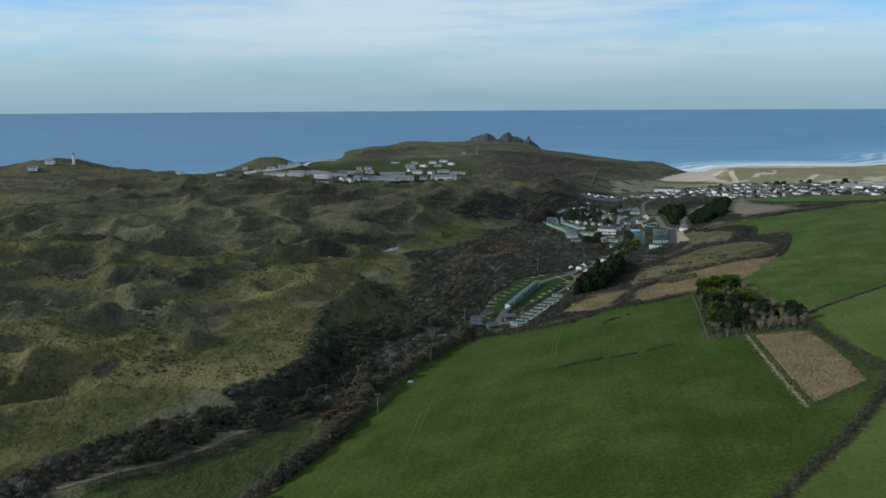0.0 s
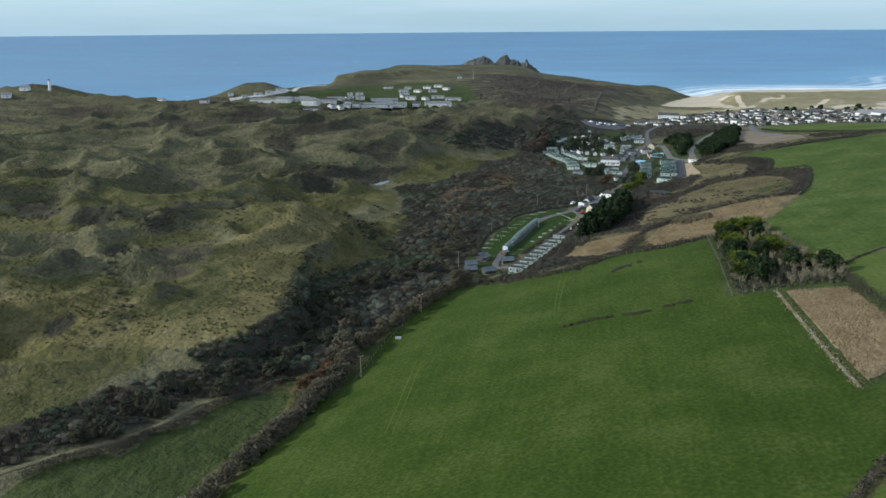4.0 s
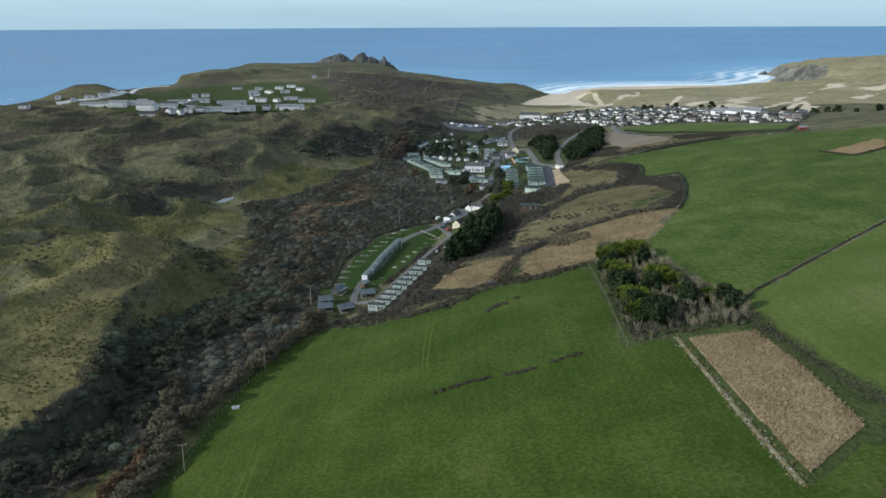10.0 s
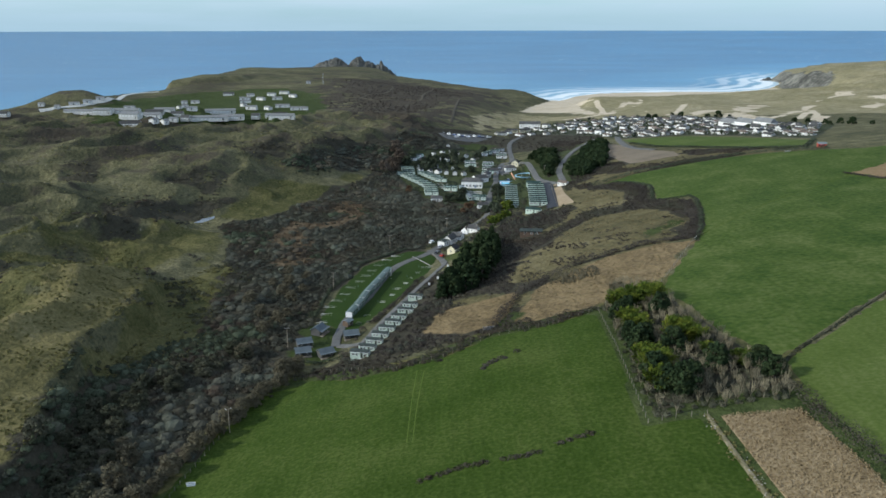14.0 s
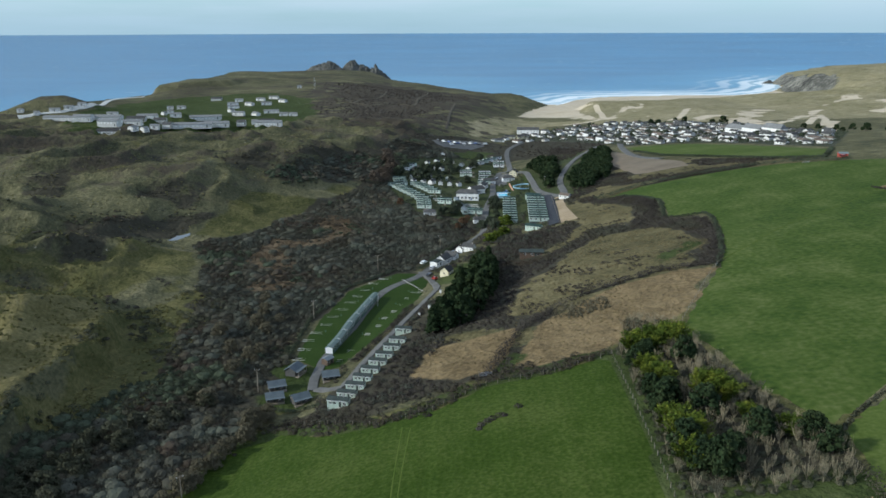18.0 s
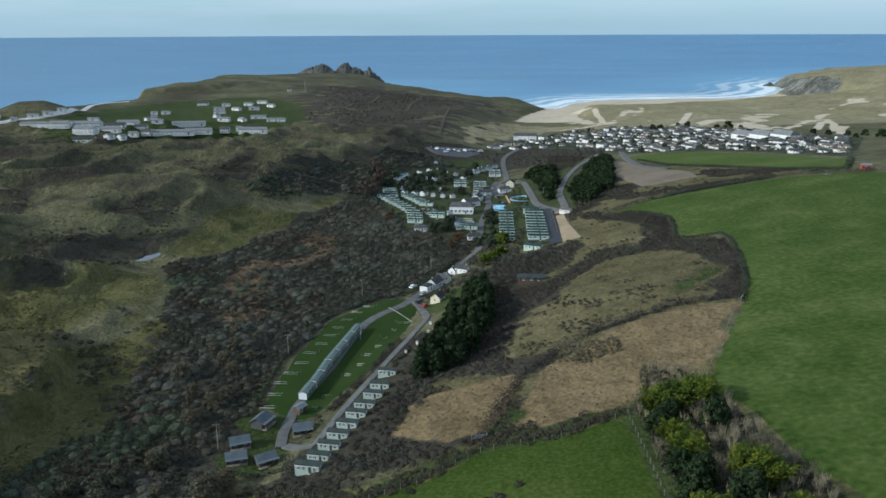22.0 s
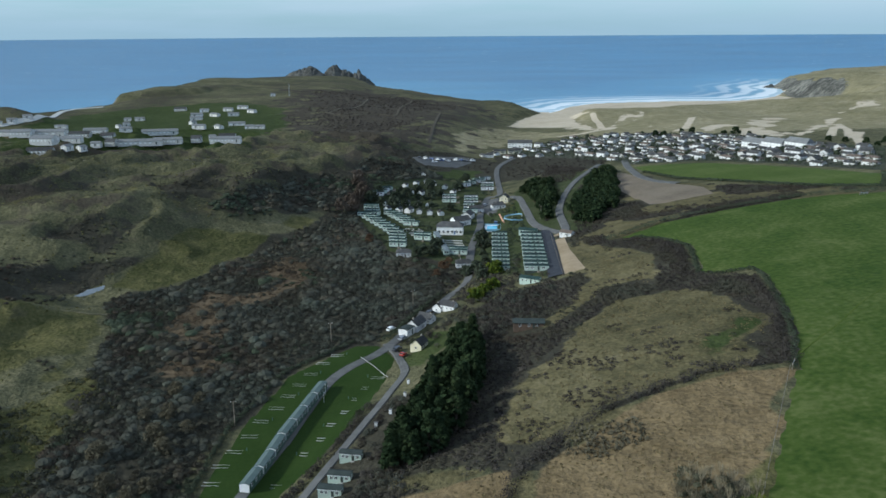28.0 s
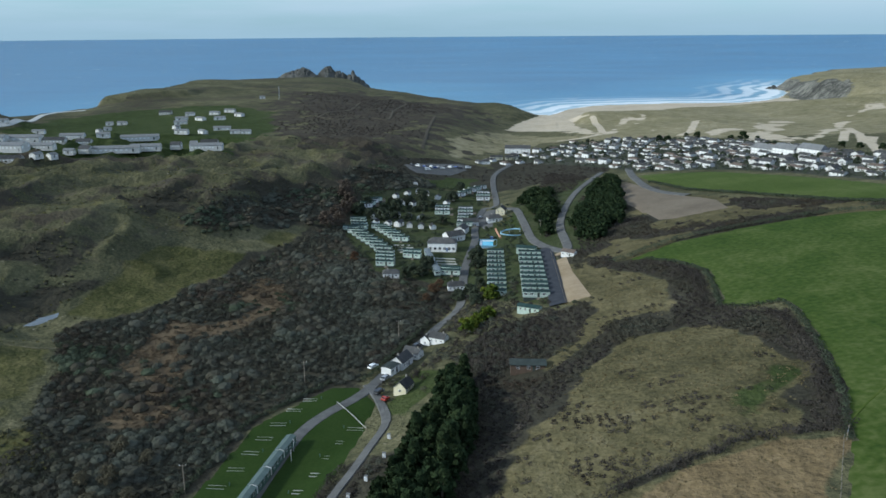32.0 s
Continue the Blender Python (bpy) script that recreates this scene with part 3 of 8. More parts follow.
CAR_K1 = [(55.4, 496.5), (54.6, 487.2), (54.1, 478), (53.3, 469.4), (52.6, 461.2), (52, 453.3), (51.5, 445.5), (50.9, 438.2), (50.3, 431.3), (49.8, 423.6)]
CAR_K2 = [(40.9, 520.5), (40.2, 510.6), (39.5, 501.2), (39.1, 491.8), (38.4, 483.1), (37.8, 474.8), (37.5, 466.5), (36.9, 458.8), (36.3, 450.5), (35.7, 443.1)]
CAR_M = [(30.3, 640.4), (29.9, 631.7), (29.6, 621.5), (28.9, 613.3), (28.5, 603.8), (27.9, 594.9), (44.8, 694.6), (44.2, 684.1), (43.6, 673.9), (15.3, 646.6), (15.2, 637.6), (15.1, 628.9)]
CAR_W = [(27.4, 689.1), (31.7, 697.4), (35.6, 703.8), (39.2, 710.4), (44.1, 717), (-29, 647.1), (-30.8, 641.7), (-32.5, 635.3), (-33.9, 629.6)]
CAR_L = [(-35.8, 601.3), (-35.2, 597.3), (-34.4, 592.3), (-33.7, 587), (-38.2, 582.7), (-35.2, 578.5), (-32.2, 573.4), (-29.2, 567.2), (-26.2, 560.7), (-23.2, 554.4), (-20.3, 547.1), (-17.4, 540), (-15.8, 532), (-15.5, 525.4), (-15.1, 519), (-14.7, 511.8)]
CAR_N = [(-22.4, 591.1), (-19.7, 585.5), (-17.1, 579.9), (-14.3, 574.4), (-11.7, 567.8), (-8.9, 561.3), (-1.7, 532.6), (-1.5, 526), (17.7, 499.8), (17.6, 495)]
TERRACE = [(6.3, 530), (7.5, 521.3), (8.7, 513), (9.8, 504.9), (10.9, 497.1)]
CHALETS_S = [(-11.3, 599.4), (-4.8, 596.2), (2, 593.1), (9, 591.3), (-25.4, 602), (-17.9, 601.1), (-3.5, 703.7), (-1.2, 686.7), (-8.5, 677.7), (4.7, 686.8), (12.6, 680.7), (-11.2, 654.8), (-4.5, 655.7), (2.2, 656.8), (9.8, 659.8), (-16.1, 666), (18.2, 663.3), (22.3, 677)]
HALL = [(14.1, 542.2), (20.7, 563.9), (25.7, 580.9), (31.3, 597.6)]
SITE_HOUSES = [(55.4, 508.8), (45.4, 408), (51.5, 617.3), (46.2, 602.3), (-11, 494.2), (19.5, 473.6), (55.5, 842.6)]
HUTS_N = [(64.2, 867), (69.9, 867.1), (77.6, 866.6), (84.1, 869.7)]
LONG_N = [(90.8, 910.9)]
POOL = [(39, 548.3)]
COTTAGES = [(-0.5, 361.8), (-2.1, 385.7), (1.9, 393.4), (7.7, 406.7), (11.2, 403.9), (-5.7, 379.5)]
SHED_B = [(38.1, 348.7)]
SITE_HOUSE_E = [(71.4, 478.5)]
FLATS = [(270, 760), (279, 741), (290, 722)]
VILLAGE = [(75.6, 867.3), (81.9, 907.7), (94.6, 868.7), (115.5, 927.9), (149.3, 958.6), (190.7, 955.8), (246.8, 942.8), (295.4, 879.9), (330.8, 787.1), (331.5, 672.2), (248.1, 515.9), (234.4, 564.3), (219.4, 612.2), (198.9, 663), (168.3, 684.4), (152.5, 691.3), (147.9, 735.8), (118.3, 793.2)]
TROUGH = [(-70.7, 139.6)]
CARS = [(-11.9, 383.0), (-7.0, 373), (-8.6, 362)]
CARS_B = [(5.1, 767.1), (11, 781.1), (17, 786.1), (25.1, 799.9), (32.2, 801.7), (38.7, 809), (41.5, 557.5), (35.1, 605.1), (38.5, 616.1)]
BARN_RED = [(221.8, 446.6)]
GATE_E = [(200.8, 445.3)]
MAST = [(-194.5, 1236.2)]
WHITE_HUT_HEAD = [(-218, 1242.1)]
PITCH_WEST = [(-51.4, 287.6), (-49, 296.7), (-47.6, 306.2), (-44.5, 315.1), (-42.4, 324), (-40.1, 332.4), (-37.6, 341.3), (-34.4, 350.8), (-30.3, 358.1)]
PITCH_EAST = [(-30, 284.7), (-26.4, 292.3), (-24.7, 301.9), (-21.5, 310.7), (-19.1, 320.8), (-16.7, 329.4), (-14.2, 337.7)]
PITCH_WEST_B = [(-54, 261.5), (-53.6, 270.6), (-53.4, 279.7), (-51.9, 288.6)]
PITCH_EAST_B = [(-37.7, 260.2), (-35.3, 268.7), (-30.5, 285.9)]
MID_BUSHES = [(7.9, 171.6), (9.4, 172.8), (10.8, 173.9), (12.6, 174.9), (13.8, 174.6), (7.2, 169.6), (-6.2, 186.1), (-5.3, 185.4), (17.6, 178)]
DRY_GREEN = [(89.4, 300), (97.4, 308.8), (102.2, 306.9), (99.9, 296.4), (94.7, 293.4), (88.4, 286.5), (78.6, 282.6), (74, 286), (78.4, 291.8)]
HEAD_TRACK = [(-125, 1062), (-97, 1039), (-60, 1054), (-40, 1046), (-39, 1156), (-28, 1265), (-34, 1313)]
HEAD_TRACK_B = [(0, 851), (4, 960), (12, 1095)]
TRAIL_B = [(-148, 399.5), (-136, 400.1), (-127.8, 404.5), (-120.9, 411.6)]
RAIL = [(-21.4, 355.1), (-16.2, 346.8), (-10.7, 336.5)]
MACHINE = [(-6.2, 357)]
LAMPS = [(-30, 318.8), (-30.3, 324.7)]
TOWER = [(-674.6, 821.3)]
FAR_HUT = [(-700.4, 808.9), (-700.4, 773.1)]
FAR_COT = [(-543.1, 856)]
SAND_E = [(253, 1142), (259, 1070), (253, 1020), (247, 1023), (251, 1077)]
SAND_F = [(290, 970), (319, 1013), (330, 1009), (345, 1000), (318, 975), (287, 935)]
SAND_G = [(489, 1071), (541, 1157), (580, 1200), (601, 1201), (564, 1130), (535, 1124)]
SAND_H = [(530, 1042), (562, 1078), (608, 1109), (590, 1060), (561, 1059)]
SAND_I = [(484, 972), (549, 1035), (574, 1027), (504, 985)]
SANDPATH_A = [(215, 1191), (211, 1126), (199, 1044)]
SANDPATH_B = [(424, 948), (371, 842)]
SANDPATH_C = [(445, 985), (417, 905), (378, 821)]
SANDPATH_D = [(401, 874), (413, 871), (384, 820), (347, 735)]
SANDPATH_E = [(143, 994), (169, 1005), (193, 1031)]
SANDPATH_F = [(313, 1076), (281, 991), (262, 965)]
GLADE = [(-141, 20), (-134, 33), (-124, 40), (-120, 51), (-114, 59), (-109, 76), (-103, 86), (-97, 94), (-91, 86), (-94, 55), (-96, 35), (-95, 8), (-96, -60), (-150, -60)]
GLADE_HEDGE = [(-141, 23), (-136, 33), (-126, 40), (-122, 51), (-116, 59), (-111, 76), (-105, 86), (-99, 96)]
HAMLET = [(49.9, 842.5), (62, 858.6), (72.6, 838.4), (85, 883.5), (97, 888.3), (86, 842), (100.2, 824), (108.7, 904.3), (124.5, 912.2), (138.6, 931.7), (153, 961.6), (168.1, 930.9)]
OPEN_GRASS = [(-123.6, 179.8), (-124, 227.7), (-101.3, 246.1), (-103.1, 272.1), (-114.3, 319.8), (-119.3, 356.8), (-125.7, 390.2), (-150.2, 385), (-149.2, 289.7), (-139.2, 217.8)]
RUTS = [(-10.3, 180.3), (-11.5, 153.1), (-11.8, 131.1)]
RUTS_B = [(-12.5, 181.9), (-13.2, 154.1), (-13.3, 131.9)]
RUTS_C = [(-56.9, 107.6), (-54.5, 72.8), (-52.8, 46.2)]
RUTS_D = [(-54.6, 105.3), (-52.3, 71), (-50.7, 45.3)]

DARKS = [
    [(-205, 383), (-197, 399), (-195, 427), (-194, 443), (-179, 451), (-152, 462), (-138, 469), (-143, 453), (-146, 441), (-157, 431), (-158, 395), (-170, 380), (-176, 374), (-184, 366), (-186, 371), (-181, 381), (-186, 377), (-195, 363)],
    [(-185, 461), (-183, 482), (-160, 492), (-150, 488), (-150, 468), (-169, 459)],
    [(-259, 490), (-263, 527), (-254, 529), (-235, 500), (-226, 461), (-230, 434)]]
DARKS += [[(-142, 326), (-141, 337), (-127, 355), (-122, 346)], [(-139, 296), (-135, 326), (-124, 318), (-134, 302)], [(-128, 266), (-122, 296), (-111, 287), (-114, 266)], [(-110, 250), (-112, 272), (-100, 272), (-98, 252)]]
DARKS += [
    [(-166, 547), (-145, 599), (-113, 598), (-64, 672), (-63, 663), (-90, 603), (-123, 552), (-144, 534)],
    [(-142, 329), (-139, 338), (-134, 349), (-126, 354), (-125, 345), (-133, 333), (-138, 313), (-137, 291), (-142, 299)],
    [(-189, 324), (-179, 331), (-169, 334), (-165, 328), (-173, 326), (-180, 307)],
    [(-154, 315), (-150, 326), (-142, 318), (-144, 302)]]
# nearer dune hollows: thorn scrub and slope shade, both laid as dark scrub
DARKS += [
    [(-200, 158), (-211, 188), (-219, 207), (-200, 213), (-185, 171), (-193, 163), (-194, 156)],
    [(-221, 253), (-222, 293), (-200, 243), (-201, 225), (-216, 217), (-234, 243), (-215, 231)],
    [(-190, 252), (-200, 295), (-192, 300), (-177, 254), (-180, 236)],
    [(-255, 229), (-254, 238), (-247, 240), (-236, 247), (-237, 238), (-250, 230)],
    [(-174, 109), (-175, 121), (-173, 129), (-161, 128), (-160, 117), (-164, 109), (-170, 105)],
    [(-308, 244), (-297, 268), (-270, 239), (-272, 232), (-300, 231)],
    [(-189, 106), (-184, 108), (-177, 100), (-180, 95)]]
WOOD = [(-124, 536), (-117, 555), (-96, 588), (-78, 637), (-63, 663), (-41, 668), (-38, 608), (-70, 569), (-84, 559), (-90, 548), (-109, 534)]
EDGE_WOOD = [(-125, 380), (-124, 398), (-116, 405), (-105, 399), (-101, 430), (-95, 459), (-87, 484), (-78, 517), (-60, 540), (-52, 541), (-75, 492), (-82, 458), (-92, 430), (-93, 404), (-96, 384), (-105, 377)]
GLADE_A = [(-143, 440), (-141, 456), (-135, 469), (-132, 497), (-120, 519), (-106, 517), (-83, 523), (-87, 503), (-104, 487), (-110, 471), (-114, 446), (-126, 434)]
GLADE_B = [(-205, 346), (-184, 364), (-172, 376), (-156, 391), (-133, 400), (-125, 383), (-119, 347), (-126, 333), (-126, 354), (-135, 346), (-142, 329), (-143, 305), (-162, 323), (-169, 333), (-193, 324)]
GLADE_C = [(-85, 542), (-80, 559), (-62, 565), (-74, 541)]
RUSSET = [(-100, 384), (-101, 404), (-98, 437), (-85, 432), (-68, 434), (-69, 450), (-79, 468), (-72, 494), (-58, 478), (-55, 454), (-60, 440), (-70, 416), (-84, 415), (-84, 401), (-77, 384), (-82, 361), (-92, 372)]
RUSSET_B = [(-89, 338), (-89, 351), (-84, 355), (-74, 353), (-74, 341), (-82, 339)]
HEATHER = [(-212, 214), (-199, 216), (-179, 222), (-160, 197), (-153, 175), (-141, 149), (-144, 131), (-149, 119), (-160, 121), (-169, 126), (-183, 162), (-185, 171)]
BEACH_MOUTH = [(94, 1116), (125, 1237), (153, 1307), (194, 1366), (211, 1204), (194, 1212), (186, 1140), (188, 1057), (166, 1101), (128, 1128)]
ROUGH_MOUTH = [(21, 947), (61, 1050), (97, 1089), (183, 1013), (149, 990), (109, 960), (70, 905), (19, 817)]

# ---- ground ----
def axis(marks):
    """Grid lines from (start, step) marks, the last one the end."""
    out = []
    for (a, step), (b, _) in zip(marks, marks[1:]):
        n = max(1, round((b - a) / step))
        out += [a + (b - a) * k / n for k in range(n)]
    return np.array(out + [marks[-1][0]])


def mesh_from(name, verts, faces, smooth=True, normals=None):
    me = bpy.data.meshes.new(name)
    verts, faces = np.asarray(verts, np.float32), np.asarray(faces, np.int32)
    n, k = faces.shape
    me.vertices.add(len(verts))
    me.vertices.foreach_set("co", verts.ravel())
    me.loops.add(n * k)
    me.loops.foreach_set("vertex_index", faces.ravel())
    me.polygons.add(n)
    me.polygons.foreach_set("loop_start", np.arange(0, n * k, k, dtype=np.int32))
    me.polygons.foreach_set("use_smooth", np.full(n, smooth))
    if normals is not None:
        me.attributes.new("custom_normal", "FLOAT_VECTOR", "POINT").data.foreach_set("vector", np.asarray(normals, np.float32).ravel())
    me.update(calc_edges=True)
    return me


def cover(x, y, loops, soft=12.0, wild=6.0, seed=50):
    """0 to 1: how far a kind of ground covers a place; 0.5 at the loops' ragged edges."""
    best = np.full(np.shape(x), -1e3)
    for loop in loops:
        best = np.maximum(best, signed(x, y, loop))
    return np.clip(0.5 + (best + wild * 2 * (fbm(x / 14, y / 14, seed, 3) - 0.5)) / soft, 0, 1)


gx = axis([(-9000, 900), (-2700, 120), (-900, 24), (-460, 3.2), (260, 5), (640, 14), (900, 60), (2400, 700), (9000, 0)])
gy = axis([(-3000, 300), (-300, 20), (-60, 3.2), (640, 5), (1100, 8), (1500, 12), (2050, 40), (2700, 0)])
GX, GY = np.meshgrid(gx, gy)
GZ = height(GX, GY)
cols, rowsn = len(gx), len(gy)
idx = np.arange(cols * rowsn).reshape(rowsn, cols)
quads = np.stack([idx[:-1, :-1], idx[:-1, 1:], idx[1:, 1:], idx[1:, :-1]], -1).reshape(-1, 4)
ground = tagged(new("ground", mesh_from("ground", np.stack([GX, GY, GZ], -1).reshape(-1, 3), quads)),
                "rolling coastal land of grassy sand hills and scrub", "ground", kind="structure")

SCRUB_EDGE = [(x + np.interp(y, [190, 240, 310, 370], [0, 18, 24, 0]), y) for x, y in SCRUB_EDGE]
SCRUB = [[(-215, -120), (-168, 30), (-142, 85), (-128, 100)] + SCRUB_EDGE + [(-48, 600), (-52, 690), (-30, 750), (10, 720), (40, 620), (22, 470), (-6, 380), (-40, 350), (-58, 300), (-58, 212), (-76, 160), (-84, 118), (-100, 97), (-119, 74), (-129, 52), (-146, 30), (-165, -40), (-180, -120)],
         [(-60, 210), (-35, 195), (12, 203), (46, 205), (60, 235), (92, 268), (112, 300), (118, 352), (100, 362), (110, 412), (98, 440), (150, 455), (200, 446), (208, 470), (150, 575), (130, 690), (100, 760), (70, 640), (66, 500), (56, 400), (25, 400), (0, 300), (-20, 215)],
         [(60, 820), (20, 840), (-40, 760), (60, 700), (140, 720), (150, 790), (80, 880)]]
SCRUB += [WOOD, EDGE_WOOD]
RIM_FACE = [(-134, 102), (-114, 115), (-110, 142), (-119, 165), (-123, 182), (-127, 205), (-116, 205), (-104, 182), (-98, 165), (-96, 142), (-98, 110), (-112, 96)]
MIXED = [(-127, 198), (-102, 198), (-96, 255), (-98, 320), (-112, 345), (-134, 300), (-126, 254)]
LODGE_PLOT = [(-62, 224), (-46, 220), (-42, 232), (-46, 256), (-58, 254)]
CHALET_BANK = [(-40, 208), (-12, 203), (2, 262), (10, 300), (-12, 312), (-24, 272), (-33, 246), (-42, 226)]
SANDY = [SAND_A, SAND_B, SAND_C, SAND_D, SAND_E, SAND_F, SAND_G, SAND_H, SAND_I]
sea_in = -signed(GX, GY, SEA_LOOP)
slope = np.hypot(np.gradient(GZ, axis=0) / np.gradient(gy)[:, None], np.gradient(GZ, axis=1) / np.gradient(gx)[None, :])
beach_mask = np.clip(0.5 + (150 - sea_in + 40 * (fbm(GX / 50, GY / 50, 61, 3) - 0.5)) / 25, 0, 1) * sstep(130, 165, GX) * sstep(760, 730, GX) * sstep(0.35, 0.2, slope) * sstep(9, 6, GZ)
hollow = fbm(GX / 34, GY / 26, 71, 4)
# dune ground turns darker on slopes falling east, patched by noise
east_fall = np.clip((np.gradient(GZ, axis=1) / np.gradient(gx)[None, :]) * -2.0 + (hollow - 0.53) * 4.5, 0, 1)
brake = cover(GX, GY, SCRUB[1:2], 10, 6, 51)


def thicket(x, y):
    """How far bramble closes over the farmed slope: full by the banks, patchy elsewhere."""
    # bramble round the conifer belt also stands in for the belt's cast shade
    banks = np.minimum(np.minimum(seg_distance(x, y, BANK)[0], seg_distance(x, y, HEDGE_FIELD_TOP)[0]), -signed(x, y, BELT) - 11)
    banks = np.minimum(banks, seg_distance(x, y, [(q[0] + 5, q[1]) for q in ROW_CHALETS])[0])
    lane = sstep(8, 15, seg_distance(x, y, LANE_HEDGE)[0] + 100 * sstep(40, 20, x))
    close = np.maximum(sstep(-1.5, 1.5, signed(x, y, BANK_THICK)), sstep(-2, 2, signed(x, y, UPPER_THICK)))
    return np.maximum(close, lane * np.maximum(sstep(16, 5, banks), sstep(0.43, 0.57, 0.10 * sstep(75, 45, x) +  fbm(x / 24, y / 18, 84, 4) + 0.06 * sstep(430, 500, y) * sstep(150, 120, x) + 0.02 * sstep(425, 450, y))))


dense = thicket(GX, GY)
sand_paths = sum(sstep(6, 2, seg_distance(GX, GY, p)[0]) for p in (SANDPATH_A, SANDPATH_B, SANDPATH_C, SANDPATH_D, SANDPATH_E, SANDPATH_F)).clip(0, 1)
masks = {
    "scrub": np.clip(np.maximum(np.maximum(np.maximum(np.maximum(cover(GX, GY, SCRUB[:1] + SCRUB[2:3] + [CHALET_BANK], 16, 13, 51), cover(GX, GY, [RIM_FACE], 4, 3, 51)), sstep(-1.0, 2.0, signed(GX, GY, COPSE))), np.maximum(cover(GX, GY, SCRUB[3:], 12, 10, 51), 0.66 * cover(GX, GY, DARKS, 12, 16, 51))), np.maximum(brake * dense, dune_zone(GX, GY) * east_fall * 0.46)), 0, 1),
    "dry": cover(GX, GY, [DRY_B, DRY_C], 7, 4, 52),
    "olive": np.maximum(cover(GX, GY, [DRY_A, DRY_D], 6, 8, 52), brake * (1 - dense)) * (1 - cover(GX, GY, [DRY_B, DRY_C], 7, 4, 52)),
    "pale": 0.62 * cover(GX, GY, [ROUGH_MOUTH], 20, 14, 62) + 0.9 * sstep(120, 210, GX) * sstep(850, 960, GY) * (0.55 + 0.8 * fbm(GX / 60, GY / 45, 62, 4)),
    "russet": np.maximum(cover(GX, GY, [RUSSET, RUSSET_B], 10, 8, 53), cover(GX, GY, [[(-62, 526), (-62, 537), (-51, 540), (-51, 526)]], 6, 6, 53)),
    "green": np.maximum(np.maximum(np.maximum(sstep(11, 5, seg_distance(GX, GY, FIELD_MAIN_TOP)[0]) * sstep(0.05, 0.25, vnoise(GX / 8, GY / 8, 63)), 0.9 * np.maximum(sstep(14, 9, -signed(GX, GY, COPSE)), sstep(16, 10, -signed(GX, GY, STRIP)) + sstep(4, 2, seg_distance(GX, GY, [(-15, -100)] + HEDGE_EAST)[0]))), cover(GX, GY, [LODGE_PLOT, MIXED, [(-380, -80), (-152, -80), (-158, 40), (-150, 85), (-140, 110), (-380, 110)], GLADE_A, GLADE_B, GLADE_C, GREEN_N, GREEN_P, GREEN_SITE,
                            [(-92, 104), (-84, 60), (-84, -320), (-150, -320), (-124, 30), (-108, 90)]], 12, 7, 54)),
                        np.clip(np.maximum(dune_zone(GX, GY), sstep(0, 6, signed(GX, GY, PLATEAU))) * sstep(0.75, 0.45, slope) * sstep(np.interp(GY, [260, 420], [0.05, 0.42]), np.interp(GY, [260, 420], [0.35, 0.62]), vnoise(GX / 60, GY / 45, 77)) * np.interp(GY, [300, 520], [0.85, 0.46]), 0, 1)),
    "sand": np.maximum(np.maximum(np.maximum(beach_mask, cover(GX, GY, [BEACH_MOUTH], 8, 6, 55)), sand_paths), cover(GX, GY, SANDY, 9, 9, 55) * np.clip(1.9 * fbm(GX / 16, GY / 22, 66, 4) - 0.22, 0, 1)),
    "heath": np.maximum.reduce([cover(GX, GY, [HEATH], 60, 110, 56), 0.52 * cover(GX, GY, [HEATHER], 16, 12, 53), np.maximum(dune_zone(GX, GY) * sstep(400, 520, GY), cover(GX, GY, [[(-130, 560), (-160, 700), (-110, 820), (20, 830), (0, 700), (-40, 600)]], 30, 20, 58)) * (0.1 + 0.75 * fbm(GX / 45, GY / 30, 75, 4)), 0.5 * sstep(880, 1000, GY) * sstep(150, 60, GX) * sstep(0.40, 0.56, fbm(GX / 70, GY / 50, 57, 4))]),
    "rock": np.clip(np.where(GX > 600, sstep(0.25, 0.5, slope), sstep(0.55, 0.95, slope)) * np.where(GX > 600, sstep(200, 120, sea_in), sstep(110, 60, sea_in)) + sstep(0.5, 0.8, slope) * sstep(1830, 1850, GY) * sstep(0, -60, GX), 0, 1),
    "park": cover(GX, GY, [[(50, 520), (60, 640), (78, 700), (124, 690), (112, 560), (84, 480), (64, 500)], [(56, 404), (60, 520), (40, 640), (50, 720), (0, 700), (-38, 655), (-42, 585), (-20, 505), (24, 470), (34, 440)]], 10, 3, 58),
    "camp": np.maximum(np.maximum(cover(GX, GY, [CAMP_GREEN], 24, 18, 64), 0.9 * cover(GX, GY, [GLADE], 4, 4, 68)), 0.85 * sstep(9, 5, seg_distance(GX, GY, FIELD_MAIN_TOP)[0]) * sstep(0.25, 0.45, vnoise(GX / 6, GY / 6, 67)) + 0.8 * sstep(6, 3, seg_distance(GX, GY, COPSE_FENCE)[0]) + 0.9 * sstep(13, 8, -signed(GX, GY, STRIP)) + 0.72 * cover(GX, GY, [DRY_GREEN], 12, 12, 65) + cover(GX, GY, [LODGE_PLOT, LANE_VERGE, GREEN_N, GREEN_P, [(-6, 345), (1, 341), (10, 355), (9, 373), (2, 383), (-6, 374)]], 9, 9, 65)),
    "ochre": 0.75 * sstep(0, 4, signed(GX, GY, PLATEAU)) * sstep(62, 22, signed(GX, GY, PLATEAU)) * (1 - cover(GX, GY, [HEATHER], 16, 12, 53)) * sstep(330, 280, GY),
    "town": cover(GX, GY, [VILLAGE], 14, 4, 59),
}
masks["scrub"] = masks["scrub"] * (1 - 0.75 * cover(GX, GY, [OPEN_GRASS], 8, 6, 69))
